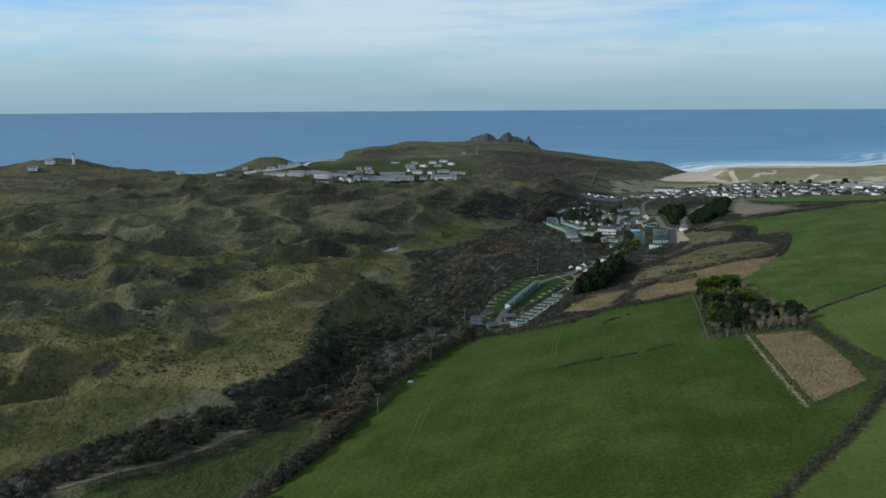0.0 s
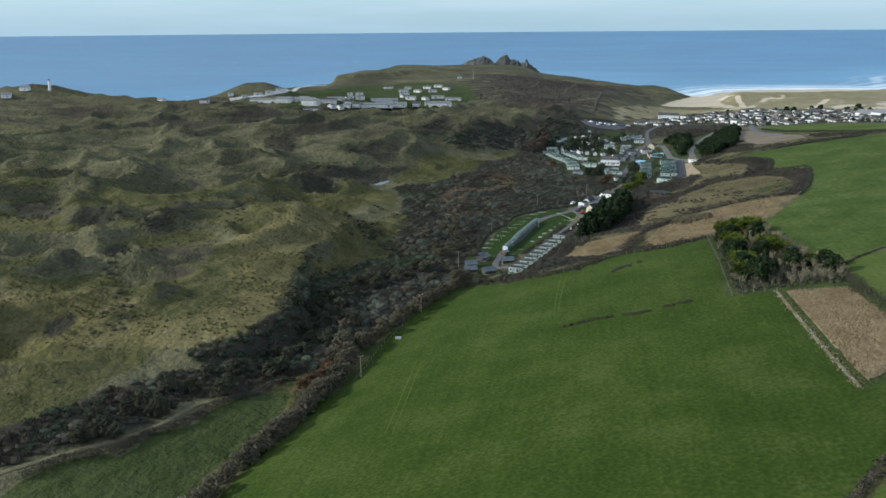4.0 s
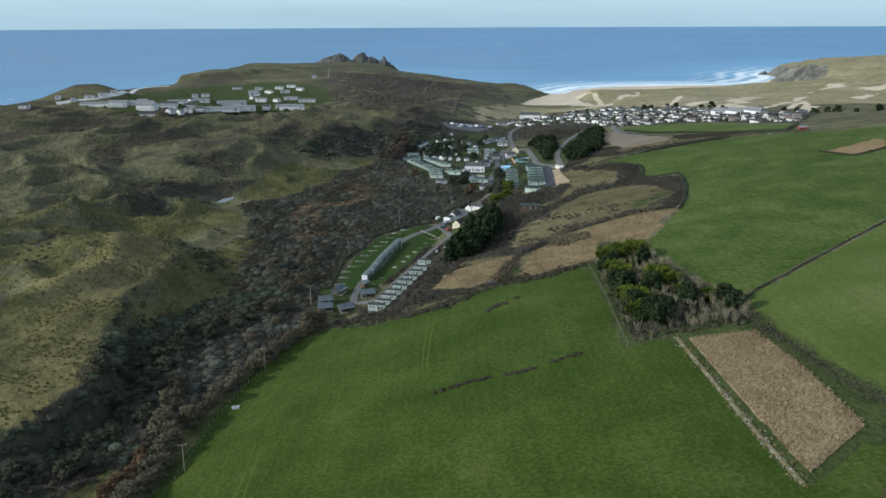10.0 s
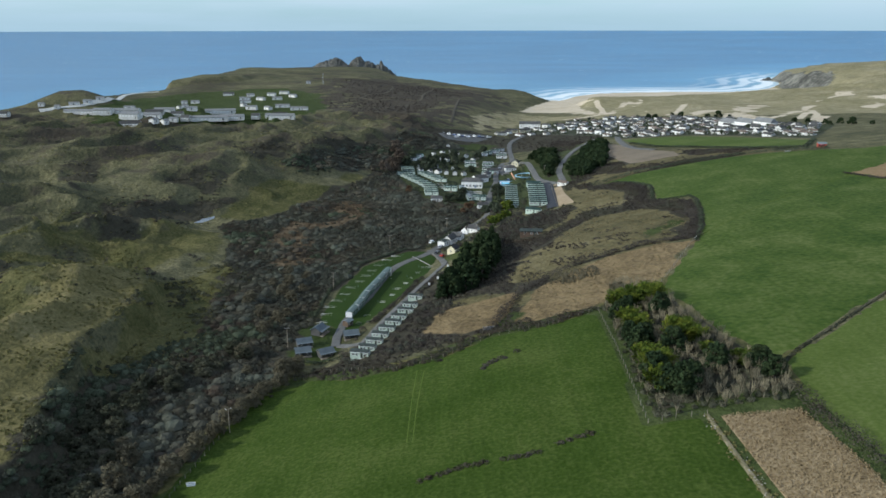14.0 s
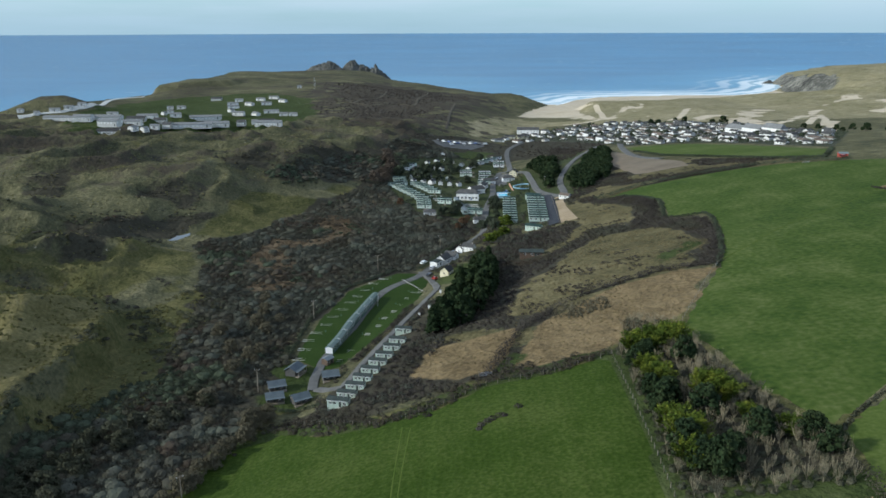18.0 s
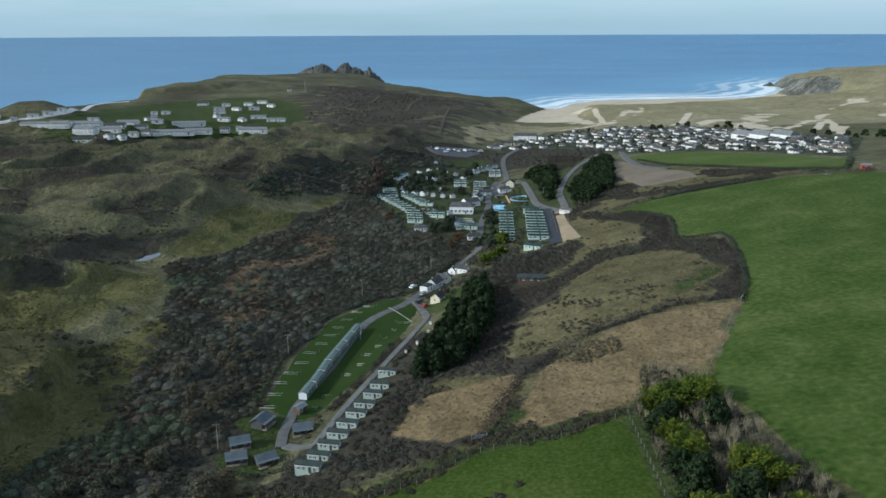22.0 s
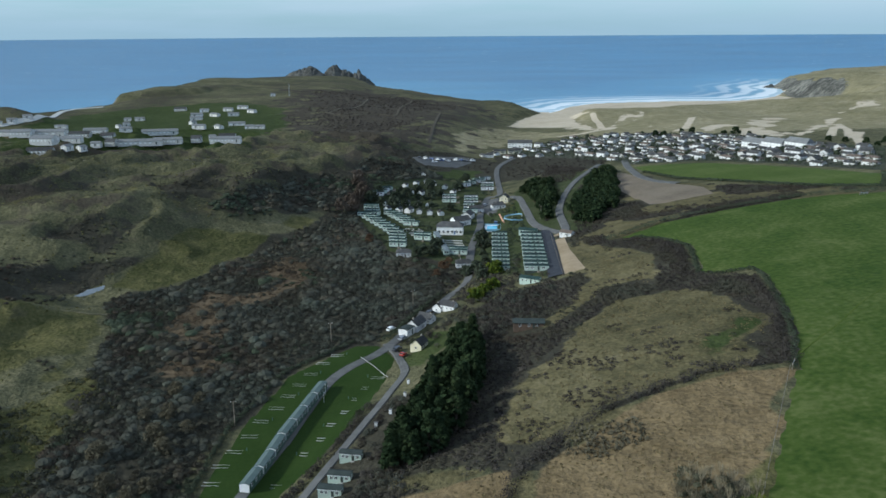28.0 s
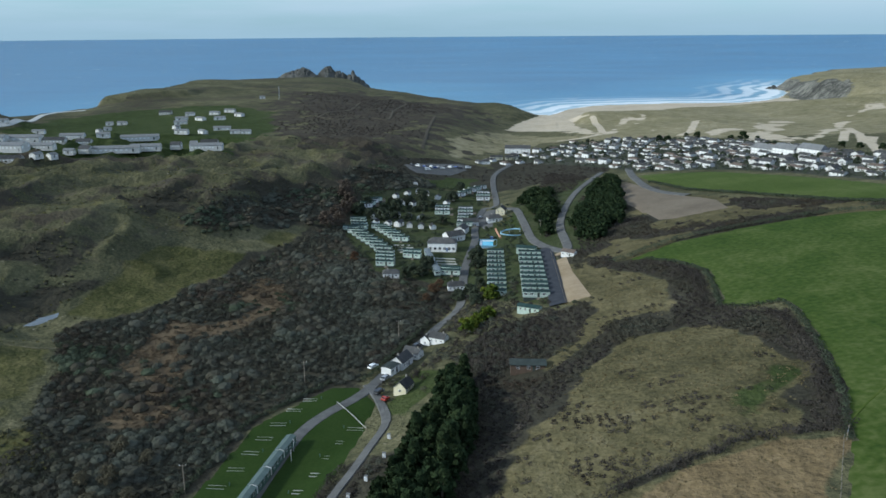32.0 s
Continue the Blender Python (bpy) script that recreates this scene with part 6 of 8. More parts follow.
def tree(name, tall, wide, leaf, bark, label, category="tree", shape="dome", clumps=40, per=40, size=0.4, seed=1, group=""):
    """Trunk with limbs, and a crown of many small leaves in clumps. Stands at the origin."""
    r = random.Random(seed)
    root = tagged(new(name), label, category, group)
    bm = bmesh.new()
    limb(bm, (0, 0, -0.6), (0.1, 0, tall * 0.5), 0.05 * tall, 0.03 * tall, 7)
    c, rd = [], []
    for i in range(clumps):
        t = r.uniform(0, 6.2832)
        if shape == "dome":
            h = r.uniform(0.22, 1.0)
            spread = math.sqrt(max(0.05, 1 - ((h - 0.35) / 0.68) ** 2)) * r.uniform(0.45, 1.0)
            k = (wide * 0.16, wide * 0.16, wide * 0.13)
        elif shape == "fan":
            h = r.uniform(0.30, 1.0)
            spread = (0.55 + 0.45 * h) * r.uniform(0.25, 1.0) * (1 if h < 0.85 else 0.75)
            k = (wide * 0.17, wide * 0.17, wide * 0.075)
        else:
            h = r.uniform(0.12, 1.0)
            spread = (1.06 - h) * r.uniform(0.55, 1.0)
            k = (wide * 0.17, wide * 0.17, wide * 0.10)
        q = (0.5 * wide * spread * math.cos(t), 0.5 * wide * spread * math.sin(t), tall * h)
        c.append(q)
        rd.append([v * r.uniform(0.75, 1.25) for v in k])
        if i % 3 == 0:
            limb(bm, (0, 0, tall * min(0.45, h * 0.5)), q, 0.012 * tall, 0.004 * tall, 4)
    part("trunk", bm, bark, root)
    if shape == "fan":
        soft = None
        v, f = plumes([(0.35 * p[0], 0.35 * p[1], p[2] * 0.75) for p in c], [(1.1 * p[0] + 0.16 * wide, 1.1 * p[1] - 0.05 * wide, p[2] * 1.02 + 0.02 * tall) for p in c], per, size)
    else:
        v, f, soft = leaf_cloud(c, rd, per, size, 0.55, -0.6, 0.45)
        soft = 0.5 * soft + 0.5 * (v - np.array([0, 0, tall * 0.35])) / np.array([wide, wide, tall]) * 2
    part("crown", mesh_from("crown", v, f, False, soft), leaf, root)
    return root


def bare_tree(name, tall, wide, bark, label, stems=15, seed=1, group=""):
    """A leafless tree: upright stems, each with forking twigs."""
    r = random.Random(seed)
    root = tagged(new(name), label, "tree", group)
    bm, tw = bmesh.new(), bmesh.new()
    limb(bm, (0, 0, -0.6), (0, 0, tall * 0.3), 0.16, 0.12, 6)
    for i in range(stems):
        t = 6.2832 * i / stems + r.uniform(-0.3, 0.3)
        s = r.uniform(0.25, 1.0) * wide * 0.5
        top = (s * math.cos(t), s * math.sin(t), tall * r.uniform(0.75, 1.0))
        fork = (top[0] * 0.45, top[1] * 0.45, tall * 0.5)
        limb(bm, (0, 0, tall * 0.22), fork, 0.10, 0.06, 4)
        limb(bm, fork, top, 0.06, 0.02, 3)
        for j in range(5):
            u = r.uniform(0.1, 0.95)
            p = Vector(fork).lerp(Vector(top), u)
            q = p + Vector((r.uniform(-0.4, 0.4), r.uniform(-0.4, 0.4), r.uniform(0.8, 1.7)))
            limb(tw, p, q, 0.04, 0.015, 3)
    part("trunk", bm, bark, root)
    part("crown", tw, bark, root)
    return root


PLANTED = set()


def plant(protos, places, lo=0.8, hi=1.2, seed=2, turn=6.28):
    """Sets copies of the prototypes at the places; the prototypes take the first ones."""
    r = random.Random(seed)
    for i, (x, y) in enumerate(places):
        p = protos[i % len(protos)]
        s = r.uniform(lo, hi)
        m = Matrix.LocRotScale((x, y, gz(x, y) - 0.1), Euler((0, 0, r.uniform(0, turn))), (s, s, s * r.uniform(0.9, 1.1)))
        if p in PLANTED:
            copy_thing(p, m)
        else:
            p.matrix_basis = m
            PLANTED.add(p)


# the copse
cyp = [tree("cypress_tree", 6.2, 10.0, M["cypress"], M["bark"], "broad yellow-green cypress with upswept plates", shape="fan", clumps=130, per=95, size=0.24, seed=s, group="copse trees") for s in (3, 4, 5)]
plant(cyp, [(50.5, 197.5), (55.5, 199), (60.5, 200)], 1.15, 1.3, 3, 0.7)
plant(cyp, [(50, 183), (50.5, 176), (59.4, 163), (62.4, 160.5), (48.2, 152), (48.4, 143.5), (47.9, 134.5)], 0.78, 1.0, 4, 0.7)
plant(cyp, [(65, 150.5), (70.4, 141.5)], 0.5, 0.62, 14, 0.7)
drk = [tree("pine_tree", 5.2, 5.2, M["pine_dark"], M["bark"], "dark green shaggy pine in the copse", shape="dome", clumps=54, per=60, size=0.28, seed=s, group="copse trees") for s in (6, 7)]
plant(drk, [(53, 193), (62, 187.5), (49.2, 170), (49.6, 161), (52, 165), (64.8, 141), (57, 134.5), (75.6, 131), (74.3, 138), (57.6, 155), (50.6, 132), (53, 128.5), (49.4, 189), (49, 139), (52, 147.5)], 0.85, 1.2, 5)
gx1, gy1 = strew([COPSE], 3.0, 1.0, [], lambda x, y: np.where(x > 54, 0.85, 0.25), 21)
ash = [bare_tree("bare_tree", 5.6, 4.4, M["bark_grey"], "pale grey leafless ash tree in the copse", seed=s, group="bare copse trees") for s in (1, 2, 3)]
plant(ash, list(zip(gx1, gy1)), 0.62, 0.95, 6)
ux, uy = strew([COPSE], 2.6, 1.2, [], None, 22)
domes("copse_undergrowth", ux, uy, 0.8 + 0.8 * rng.random(ux.size), 0.7, 70, 0.4, M["thorn"], "tangled brown undergrowth beneath the copse", "undergrowth")

# dark conifer belts
bp1 = strew([[(-5, 274), (-1, 290), (6, 310), (13, 347), (18.8, 354), (20.4, 344), (18.4, 306), (10.4, 267), (5, 260), (-6, 260)]], 3.4, -0.5, [], None, 23)
fir = [tree("conifer_tree", 9.5, 5.6, M["pine_dark"], M["bark"], "tall dark green conifer in a dense belt", shape="cone" if s % 2 else "dome", clumps=52, per=26, size=0.64, seed=s, group="conifer belt") for s in (11, 12, 13)]
plant(fir, list(zip(*bp1)), 0.85, 1.2, 7)
bp2 = strew([BELT_B, BELT_C], 5.2, -1.0, [], None, 24)
okb = seg_distance(bp2[0], bp2[1], ROAD_LOOP)[0] > 7
fir2 = [tree("cypress_tree", 6.5, 8.5, M["pine_dark"], M["bark"], "dark evergreen tree beside the climbing road", shape="dome", clumps=34, per=26, size=0.7, seed=s, group="roadside evergreens") for s in (14, 15)]
plant(fir2, list(zip(bp2[0][okb], bp2[1][okb])), 0.75, 1.1, 8)

# trees along the stream
willow = [tree("willow_tree", 5.2, 6.0, M["willow"], M["bark_grey"], "rounded grey leafless willow by the hedge", shape="dome", clumps=44, per=46, size=0.25, seed=s, group="stream willows") for s in (21, 22, 23)]
tg = along([(x + 5, y - 4) for x, y in TREES_GREY] + [(-56, 216)], 2.9)
tg2 = along([(-93, -60), (-93, 10)] + [(x + 4, y - 4) for x, y in TREES_GREY[:3]], 3.2)
plant(willow, [(p[0] + random.uniform(-1.2, 1.2), p[1] + random.uniform(-1.0, 1.0)) for p in np.concatenate([tg, tg2])] + [(-72, 262)], 0.55, 1.1, 9)
wx, wy = strew([[(-92, 180), (-94, 260), (-88, 330), (-66, 345), (-62, 300), (-66, 210), (-78, 175)]], 8.5, 0.0, [LAWN], lambda x, y: 0.2, 40)
plant(willow, list(zip(wx, wy)) + [(-71, 287), (-76, 295), (-75, 225), (-72, 209), (-83, 308), (-74, 254)], 0.6, 1.05, 18)
plant(willow, [(-95, 157), (-91, 150), (-77, 225), (-69, 267), (-90, 138), (-87, 124)], 0.95, 1.3, 16)
thorn = [tree("thorn_tree", 5.0, 6.5, M["thorn"], M["bark"], "dark evergreen thorn tree in the valley", shape="dome", clumps=44, per=56, size=0.3, seed=s, group="valley thorns") for s in (24, 25, 26)]
td = along([(x + 2, y - 3) for x, y in TREES_DARK[:4]] + [(-100, 150), (-96, 180), (-90, 205)], 3.6)
side = random.Random(12)
plant(thorn, [q for q in [(p[0] + side.uniform(-9, 7), p[1] + side.uniform(-5, 5)) for p in td] + [(p[0] + side.uniform(-3, 11), p[1] + side.uniform(-4, 4)) for p in along(TREES_DARK[4:], 4.5)]
      + [(x, y) for x, y in ((-130, 30), (-124, 20), (-137, 42), (-118, 8), (-112, 30))] if signed(np.array([q[0]]), np.array([q[1]]), GLADE)[0] < 0.5], 0.65, 1.15, 10)
brown = [tree("thorn_tree", 4.6, 5.5, M["russet"], M["bark"], "russet brown winter thorn tree", shape="dome", clumps=36, per=50, size=0.26, seed=s, group="russet thorns") for s in (27,)]
plant(brown, [(-90, 88), (-89, 93), (-87.5, 98), (-86, 103), (-87, 95), (-88, 108), (9, 466), (6, 456), (12, 476), (-31, 521)], 0.8, 1.15, 11)
sallow = [tree("willow_tree", 6.5, 7.5, M["sallow"], M["bark"], "tall brown leafless willow beside the caravan park", shape="dome", clumps=40, per=44, size=0.36, seed=28, group="park willows")]
plant(sallow, [(-45, 611), (-46, 588), (-43, 627), (-49, 600), (-52, 580), (-47, 640)], 0.9, 1.3, 17)
gorse = [tree("gorse_bush", 3.2, 4.6, M["cypress"], M["bark"], "yellow-green gorse bush beside the lane", "bush", "dome", 30, 44, 0.3, 31)]
plant(gorse, [(26, 411), (30, 414), (22, 404), (33, 441)], 1.1, 1.5, 12)
oak = [tree("evergreen_tree", 7.5, 9.0, M["scrub_dark"], M["bark"], "round dark evergreen tree in the caravan park", shape="dome", clumps=50, per=44, size=0.5, seed=s, group="park trees") for s in (41, 42)]
plant(oak, [(-30, 613), (-22, 613), (-14, 620), (-6, 614), (3, 608), (-8, 657), (-19, 653), (22, 672), (15, 601), (-36, 617), (-1, 497), (4, 495), (-4, 489), (7, 505), (33, 537), (30, 504), (30, 468), (25, 456), (34, 507), (29, 715),
            (-33, 636), (1, 673), (9, 648), (27, 439), (33, 601), (-14, 640), (-6, 641), (2, 642), (-22, 634), (31, 520), (30, 486), (20, 455)], 0.6, 1.05, 13)
vr = random.Random(15)
vtrees = [(vr.uniform(110, 330), vr.uniform(560, 950)) for _ in range(100)]
vin = signed(np.array([p[0] for p in vtrees]), np.array([p[1] for p in vtrees]), VILLAGE) > 2
plant([tree("garden_tree", 5.5, 6.0, M["scrub_dark"], M["bark"], "dark garden tree among village houses", shape="dome", clumps=18, per=20, size=0.8, seed=51, group="garden trees")],
      [p for p, k in zip(vtrees, vin) if k], 0.6, 1.2, 14)
plant([tree("windbreak_tree", 8, 10, M["pine_dark"], M["bark"], "dark wind-shaped pine behind the village", shape="dome", clumps=34, per=30, size=0.8, seed=52, group="village pines")],
      [(300, 890), (308, 875), (225, 905), (232, 900), (285, 880), (260, 935), (268, 925), (345, 790), (352, 775), (362, 760), (370, 745), (350, 680), (362, 668), (375, 655), (390, 640), (340, 700)], 0.55, 0.85, 15)
gx2, gy2 = strew([VILLAGE], 5.2, 0.0, [], None, 77)
bushes("garden_shrubs", gx2, gy2, 1.2 + 1.8 * np.random.default_rng(78).random(gx2.size), 0.75, 16, 0.5, M["scrub_dark"], "dark garden shrubs and hedges between village houses", "shrubs")
# ---- buildings ----
def box(bm, x0, x1, y0, y1, z0, z1):
    v = [bm.verts.new(p) for p in ((x0, y0, z0), (x1, y0, z0), (x1, y1, z0), (x0, y1, z0), (x0, y0, z1), (x1, y0, z1), (x1, y1, z1), (x0, y1, z1))]
    for f in ((0, 3, 2, 1), (4, 5, 6, 7), (0, 1, 5, 4), (1, 2, 6, 5), (2, 3, 7, 6), (3, 0, 4, 7)):
        bm.faces.new([v[i] for i in f])


def solid(*boxes):
    bm = bmesh.new()
    for b in boxes:
        box(bm, *b)
    return bm


def gabled_wall(long, wide, high, rise, sunk=1.2):
    """A shell with gable ends; the ridge runs along x."""
    bm = bmesh.new()
    x, y = long / 2, wide / 2
    lo = [bm.verts.new(p) for p in ((-x, -y, -sunk), (x, -y, -sunk), (x, y, -sunk), (-x, y, -sunk))]
    hi = [bm.verts.new(p) for p in ((-x, -y, high), (x, -y, high), (x, y, high), (-x, y, high))]
    a, b = bm.verts.new((-x, 0, high + rise)), bm.verts.new((x, 0, high + rise))
    bm.faces.new((lo[0], lo[1], hi[1], hi[0]))
    bm.faces.new((lo[2], lo[3], hi[3], hi[2]))
    bm.faces.new((lo[1], lo[2], hi[2], b, hi[1]))
    bm.faces.new((lo[3], lo[0], hi[0], a, hi[3]))
    bm.faces.new((hi[0], hi[1], b, a))
    bm.faces.new((hi[2], hi[3], a, b))
    bm.faces.new(lo[::-1])
    return bm


def gabled_roof(long, wide, high, rise, over=0.3, thick=0.16, hip=0.0):
    """Two thick slopes over the shell; hip draws the ridge in from its ends."""
    bm = bmesh.new()
    x, y = long / 2 + over, wide / 2 + over
    drop = rise * over / (wide / 2)
    up = 0.06
    for side in (0, thick):
        z0, z1 = high - drop + up + side, high + rise + up + side
        ring = [bm.verts.new(p) for p in ((-x, -y, z0), (x, -y, z0), (x, y, z0), (-x, y, z0), (-x + hip, 0, z1), (x - hip, 0, z1))]
        faces = ((0, 1, 5, 4), (2, 3, 4, 5)) + (((1, 2, 5), (3, 0, 4)) if hip else ())
        for f in faces:
            bm.faces.new([ring[i] for i in (f if side else f[::-1])])
        if side:
            rim = ((0, 1), (1, 2), (2, 3), (3, 0)) if hip else ((0, 1), (1, 5), (5, 2), (2, 3), (3, 4), (4, 0))
            for i, j in rim:
                bm.faces.new((below[i], below[j], ring[j], ring[i]))
        below = ring
    return bm


def plain_window(parent, x, y, z, w, h, face):
    """A far window in one mesh: white frame round a dark pane."""
    key = ("plain", round(w, 2), round(h, 2))
    if key not in WINDOW_MESHES:
        bm = solid((-w / 2, w / 2, -0.05, 0.02, -h / 2, h / 2), (-w / 2 + 0.08, w / 2 - 0.08, -0.06, 0.0, -h / 2 + 0.08, h / 2 - 0.08))
        for f in list(bm.faces)[6:]:
            f.material_index = 1
        ob = part("window", bm, M["pvc"], parent)
        ob.data.materials.append(M["glass"])
        WINDOW_MESHES[key] = ob.data
    else:
        ob = part("window", WINDOW_MESHES[key], None, parent)
    ob.matrix_basis = pose(x, y, z, 0, 0, (0, 180, -90, 90)[face])
    return ob


def window(parent, x, y, z, w, h, face, frame_mat=None):
    """A framed window with its pane, proud of a wall. face: 0 front (-y), 1 back, 2 end (-x), 3 end (+x)."""
    t = 0.07
    bars = ((-w / 2, w / 2, h / 2 - t, h / 2), (-w / 2, w / 2, -h / 2, -h / 2 + t), (-w / 2, -w / 2 + t, -h / 2 + t, h / 2 - t), (w / 2 - t, w / 2, -h / 2 + t, h / 2 - t), (-t / 2, t / 2, -h / 2 + t, h / 2 - t))
    key = (round(w, 2), round(h, 2))
    if key not in WINDOW_MESHES:
        fr = part("window", solid(*[(a, b, -0.05, 0.02, c, d) for a, b, c, d in bars]), frame_mat or M["pvc"], parent)
        pane = part("pane", solid((-w / 2 + t, w / 2 - t, -0.02, 0.01, -h / 2 + t, h / 2 - t)), M["glass"], fr)
        WINDOW_MESHES[key] = (fr.data, pane.data)
    else:
        fr = part("window", WINDOW_MESHES[key][0], None, parent)
        part("pane", WINDOW_MESHES[key][1], None, fr)
    fr.matrix_basis = pose(x, y, z, 0, 0, (0, 180, -90, 90)[face])
    return fr


WINDOW_MESHES = {}


def door(parent, x, y, z, face, mat, w=0.85, h=1.95):
    d = part("door", solid((-w / 2, w / 2, -0.06, 0.02, 0, h)), mat, parent)
    d.matrix_basis = pose(x, y, z, 0, 0, (0, 180, -90, 90)[face])
    part("door_handle", solid((w / 2 - 0.16, w / 2 - 0.04, -0.11, -0.06, 0.95, 1.02)), M["paint_silver"], d)
    return d


def building(name, label, category, long, wide, high, rise, wall, roof, front=(), back=(), ends=(), door_at=None, door_mat="door_dark", over=0.3, hip=0.0,
             chimney=None, win=(1.0, 1.0), sill=0.95, storeys=1, floor=2.5, group="", far=False):
    """A house, hut or caravan at the origin with its long side along x. front, back, ends: where windows stand along each wall."""
    root = tagged(new(name), label, category, group)
    glaze = plain_window if far else window
    part("wall", gabled_wall(long, wide, high, 0 if hip else rise), M[wall], root)
    part("roof", gabled_roof(long, wide, high, rise, over, 0.14, hip), M[roof], root)
    for s in range(storeys):
        z = sill + win[1] / 2 + s * floor
        for x in front:
            glaze(root, x, -wide / 2, z, *win, 0)
        for x in back:
            glaze(root, x, wide / 2, z, *win, 1)
        for y in ends:
            glaze(root, -long / 2, y, z, *win, 2)
            glaze(root, long / 2, y, z, *win, 3)
    if door_at is not None:
        if far:
            part("door", solid((door_at - 0.45, door_at + 0.45, -wide / 2 - 0.05, -wide / 2 + 0.02, 0.1, 2.1)), M[door_mat], root)
        else:
            door(root, door_at, -wide / 2, 0.15, 0, M[door_mat])
    if chimney is not None:
        part("chimney", solid((chimney - 0.35, chimney + 0.35, -0.3, 0.3, high + rise * 0.6, high + rise + 0.8), (chimney - 0.12, chimney + 0.12, -0.12, 0.12, high + rise + 0.8, high + rise + 1.05)), M["stone_wall"], root)
    return root


def caravan(label, long=10.0, wide=3.1, wall="mint_wall", roof="felt_green", group="", name="static_caravan", deck=False):
    """A static caravan: bowed shell on a skirt, shallow roof, bay window, door with steps."""
    root = tagged(new(name), label, "caravan", group)
    x, y = long / 2, wide / 2
    part("skirt", solid((-x + 0.15, x - 0.15, -y + 0.12, y - 0.12, -1.2, 0.5)), M["door_dark"], root)
    bm = gabled_wall(long, wide, 2.75, 0.22, -0.45)
    bmesh.ops.bevel(bm, geom=[e for e in bm.edges if abs((e.verts[0].co - e.verts[1].co).normalized().z) > 0.9], offset=0.12, segments=2, affect="EDGES")
    part("body", bm, M[wall], root)
    part("roof", gabled_roof(long, wide, 2.75, 0.24, 0.12, 0.1), M[roof], root)
    part("trim", solid((-x - 0.02, x + 0.02, -y - 0.025, -y - 0.002, 1.2, 1.32), (-x - 0.02, x + 0.02, y + 0.002, y + 0.025, 1.2, 1.32)), M["pvc"], root)
    for wx in (-x + 1.1, -x * 0.35, x * 0.55):
        window(root, wx, -y, 1.95, 1.2, 0.95, 0)
    for wx in (-x * 0.5, x * 0.4):
        window(root, wx, y, 1.95, 1.2, 0.95, 1)
    for face, wx in ((2, -x), (3, x)):
        window(root, wx, 0, 1.85, 2.0, 1.1, face)
    door(root, x * 0.15, -y, 0.6, 0, M["door_dark"])
    part("steps", solid((x * 0.15 - 0.6, x * 0.15 + 0.6, -y - 0.95, -y - 0.1, -0.8, 0.5), (x * 0.15 - 0.6, x * 0.15 + 0.6, -y - 1.3, -y - 0.95, -0.8, 0.25)), M["timber"], root)
    if deck:
        part("deck", solid((x + 0.05, x + 2.2, -y, y, -0.8, 0.5), (x + 2.1, x + 2.2, -y, y, 0.5, 1.4)), M["timber"], root)
    return root


def settle(protos, places, turn, seed=3, wobble=2.0, lift=0.0, size=1.0, vary=0.0):
    """Sets copies of prototypes at places, on the ground, turned by degrees; the prototypes take the first places."""
    r = random.Random(seed)
    for i, (x, y) in enumerate(places):
        p = protos[i % len(protos)]
        m = pose(x, y, gz(x, y) + lift, 0, 0, (turn[i] if isinstance(turn, (list, tuple)) else turn) + r.uniform(-wobble, wobble)) @ Matrix.Scale(size * (1 + (r.uniform(-vary, vary) if vary else 0)), 4)
        if p in SETTLED:
            copy_thing(p, m)
        else:
            p.matrix_basis = m
            SETTLED.add(p)


SETTLED = set()
# ---- chalets, lodges and the long green row ----
row_chalet = building("chalet", "pale mint chalet with grey felt roof beside the lane", "chalet", 7.2, 3.1, 2.45, 0.5, "mint_wall", "felt", (-2.4, -1.0, 2.3), (-1.5, 1.5), (0,), 0.9, "door_dark", 0.22, group="row of chalets", sill=1.0)
part("gutter", solid((-3.7, 3.7, -1.86, -1.76, 2.34, 2.44)), M["pvc"], row_chalet)
part("step", solid((0.3, 1.5, -2.2, -1.58, -0.6, 0.14)), M["concrete"], row_chalet)
settle([row_chalet], ROW_CHALETS, -10, 4, 1.5, 0.25, 0.9)
green_unit = building("stored_caravan", "dark green caravan with grey-green roof and white end", "caravan", 8.7, 2.7, 2.3, 0.38, "green_wall", "green_roof", (-2.6, 0, 2.6), (-2.6, 0, 2.6), (), None, over=0.1, group="long green row", sill=1.1)
for end_x in (-4.36, 4.36):
    part("end_panel", gabled_wall(0.05, 2.72, 2.32, 0.44, -0.2), M["paint_white"], green_unit).matrix_basis = pose(end_x, 0, 0)
spine = along(ROW_GREEN, 0.25)
unit_places, unit_turns = [], []
for i in range(7):
    c0, c1 = spine[int((i + 0.35) / 7 * (len(spine) - 1))], spine[int((i + 0.65) / 7 * (len(spine) - 1))]
    unit_places.append(tuple((c0 + c1) / 2))
    unit_turns.append(math.degrees(math.atan2(c1[1] - c0[1], c1[0] - c0[0])))
settle([green_unit], unit_places, unit_turns, 5, 0.3, 0.25)
lodge = building("lodge", "dark timber lodge with blue-grey roof and veranda", "lodge", 6.2, 4.2, 2.2, 1.3, "dark_wall", "lodge_roof", (-1.6, 1.6), (-1.5, 1.5), (), 0.0, over=0.45, group="lodges by the lane")
for post_x in (-3.2, -1.1, 1.1, 3.2):
    part("post", solid((post_x - 0.07, post_x + 0.07, -3.6, -3.46, -0.6, 2.1)), M["timber"], lodge)
part("veranda", solid((-3.4, 3.4, -3.7, -2.3, -0.6, 0.12)), M["timber"], lodge)
part("canopy", solid((-3.6, 3.6, -3.8, -2.5, 2.08, 2.18)), M["lodge_roof"], lodge)
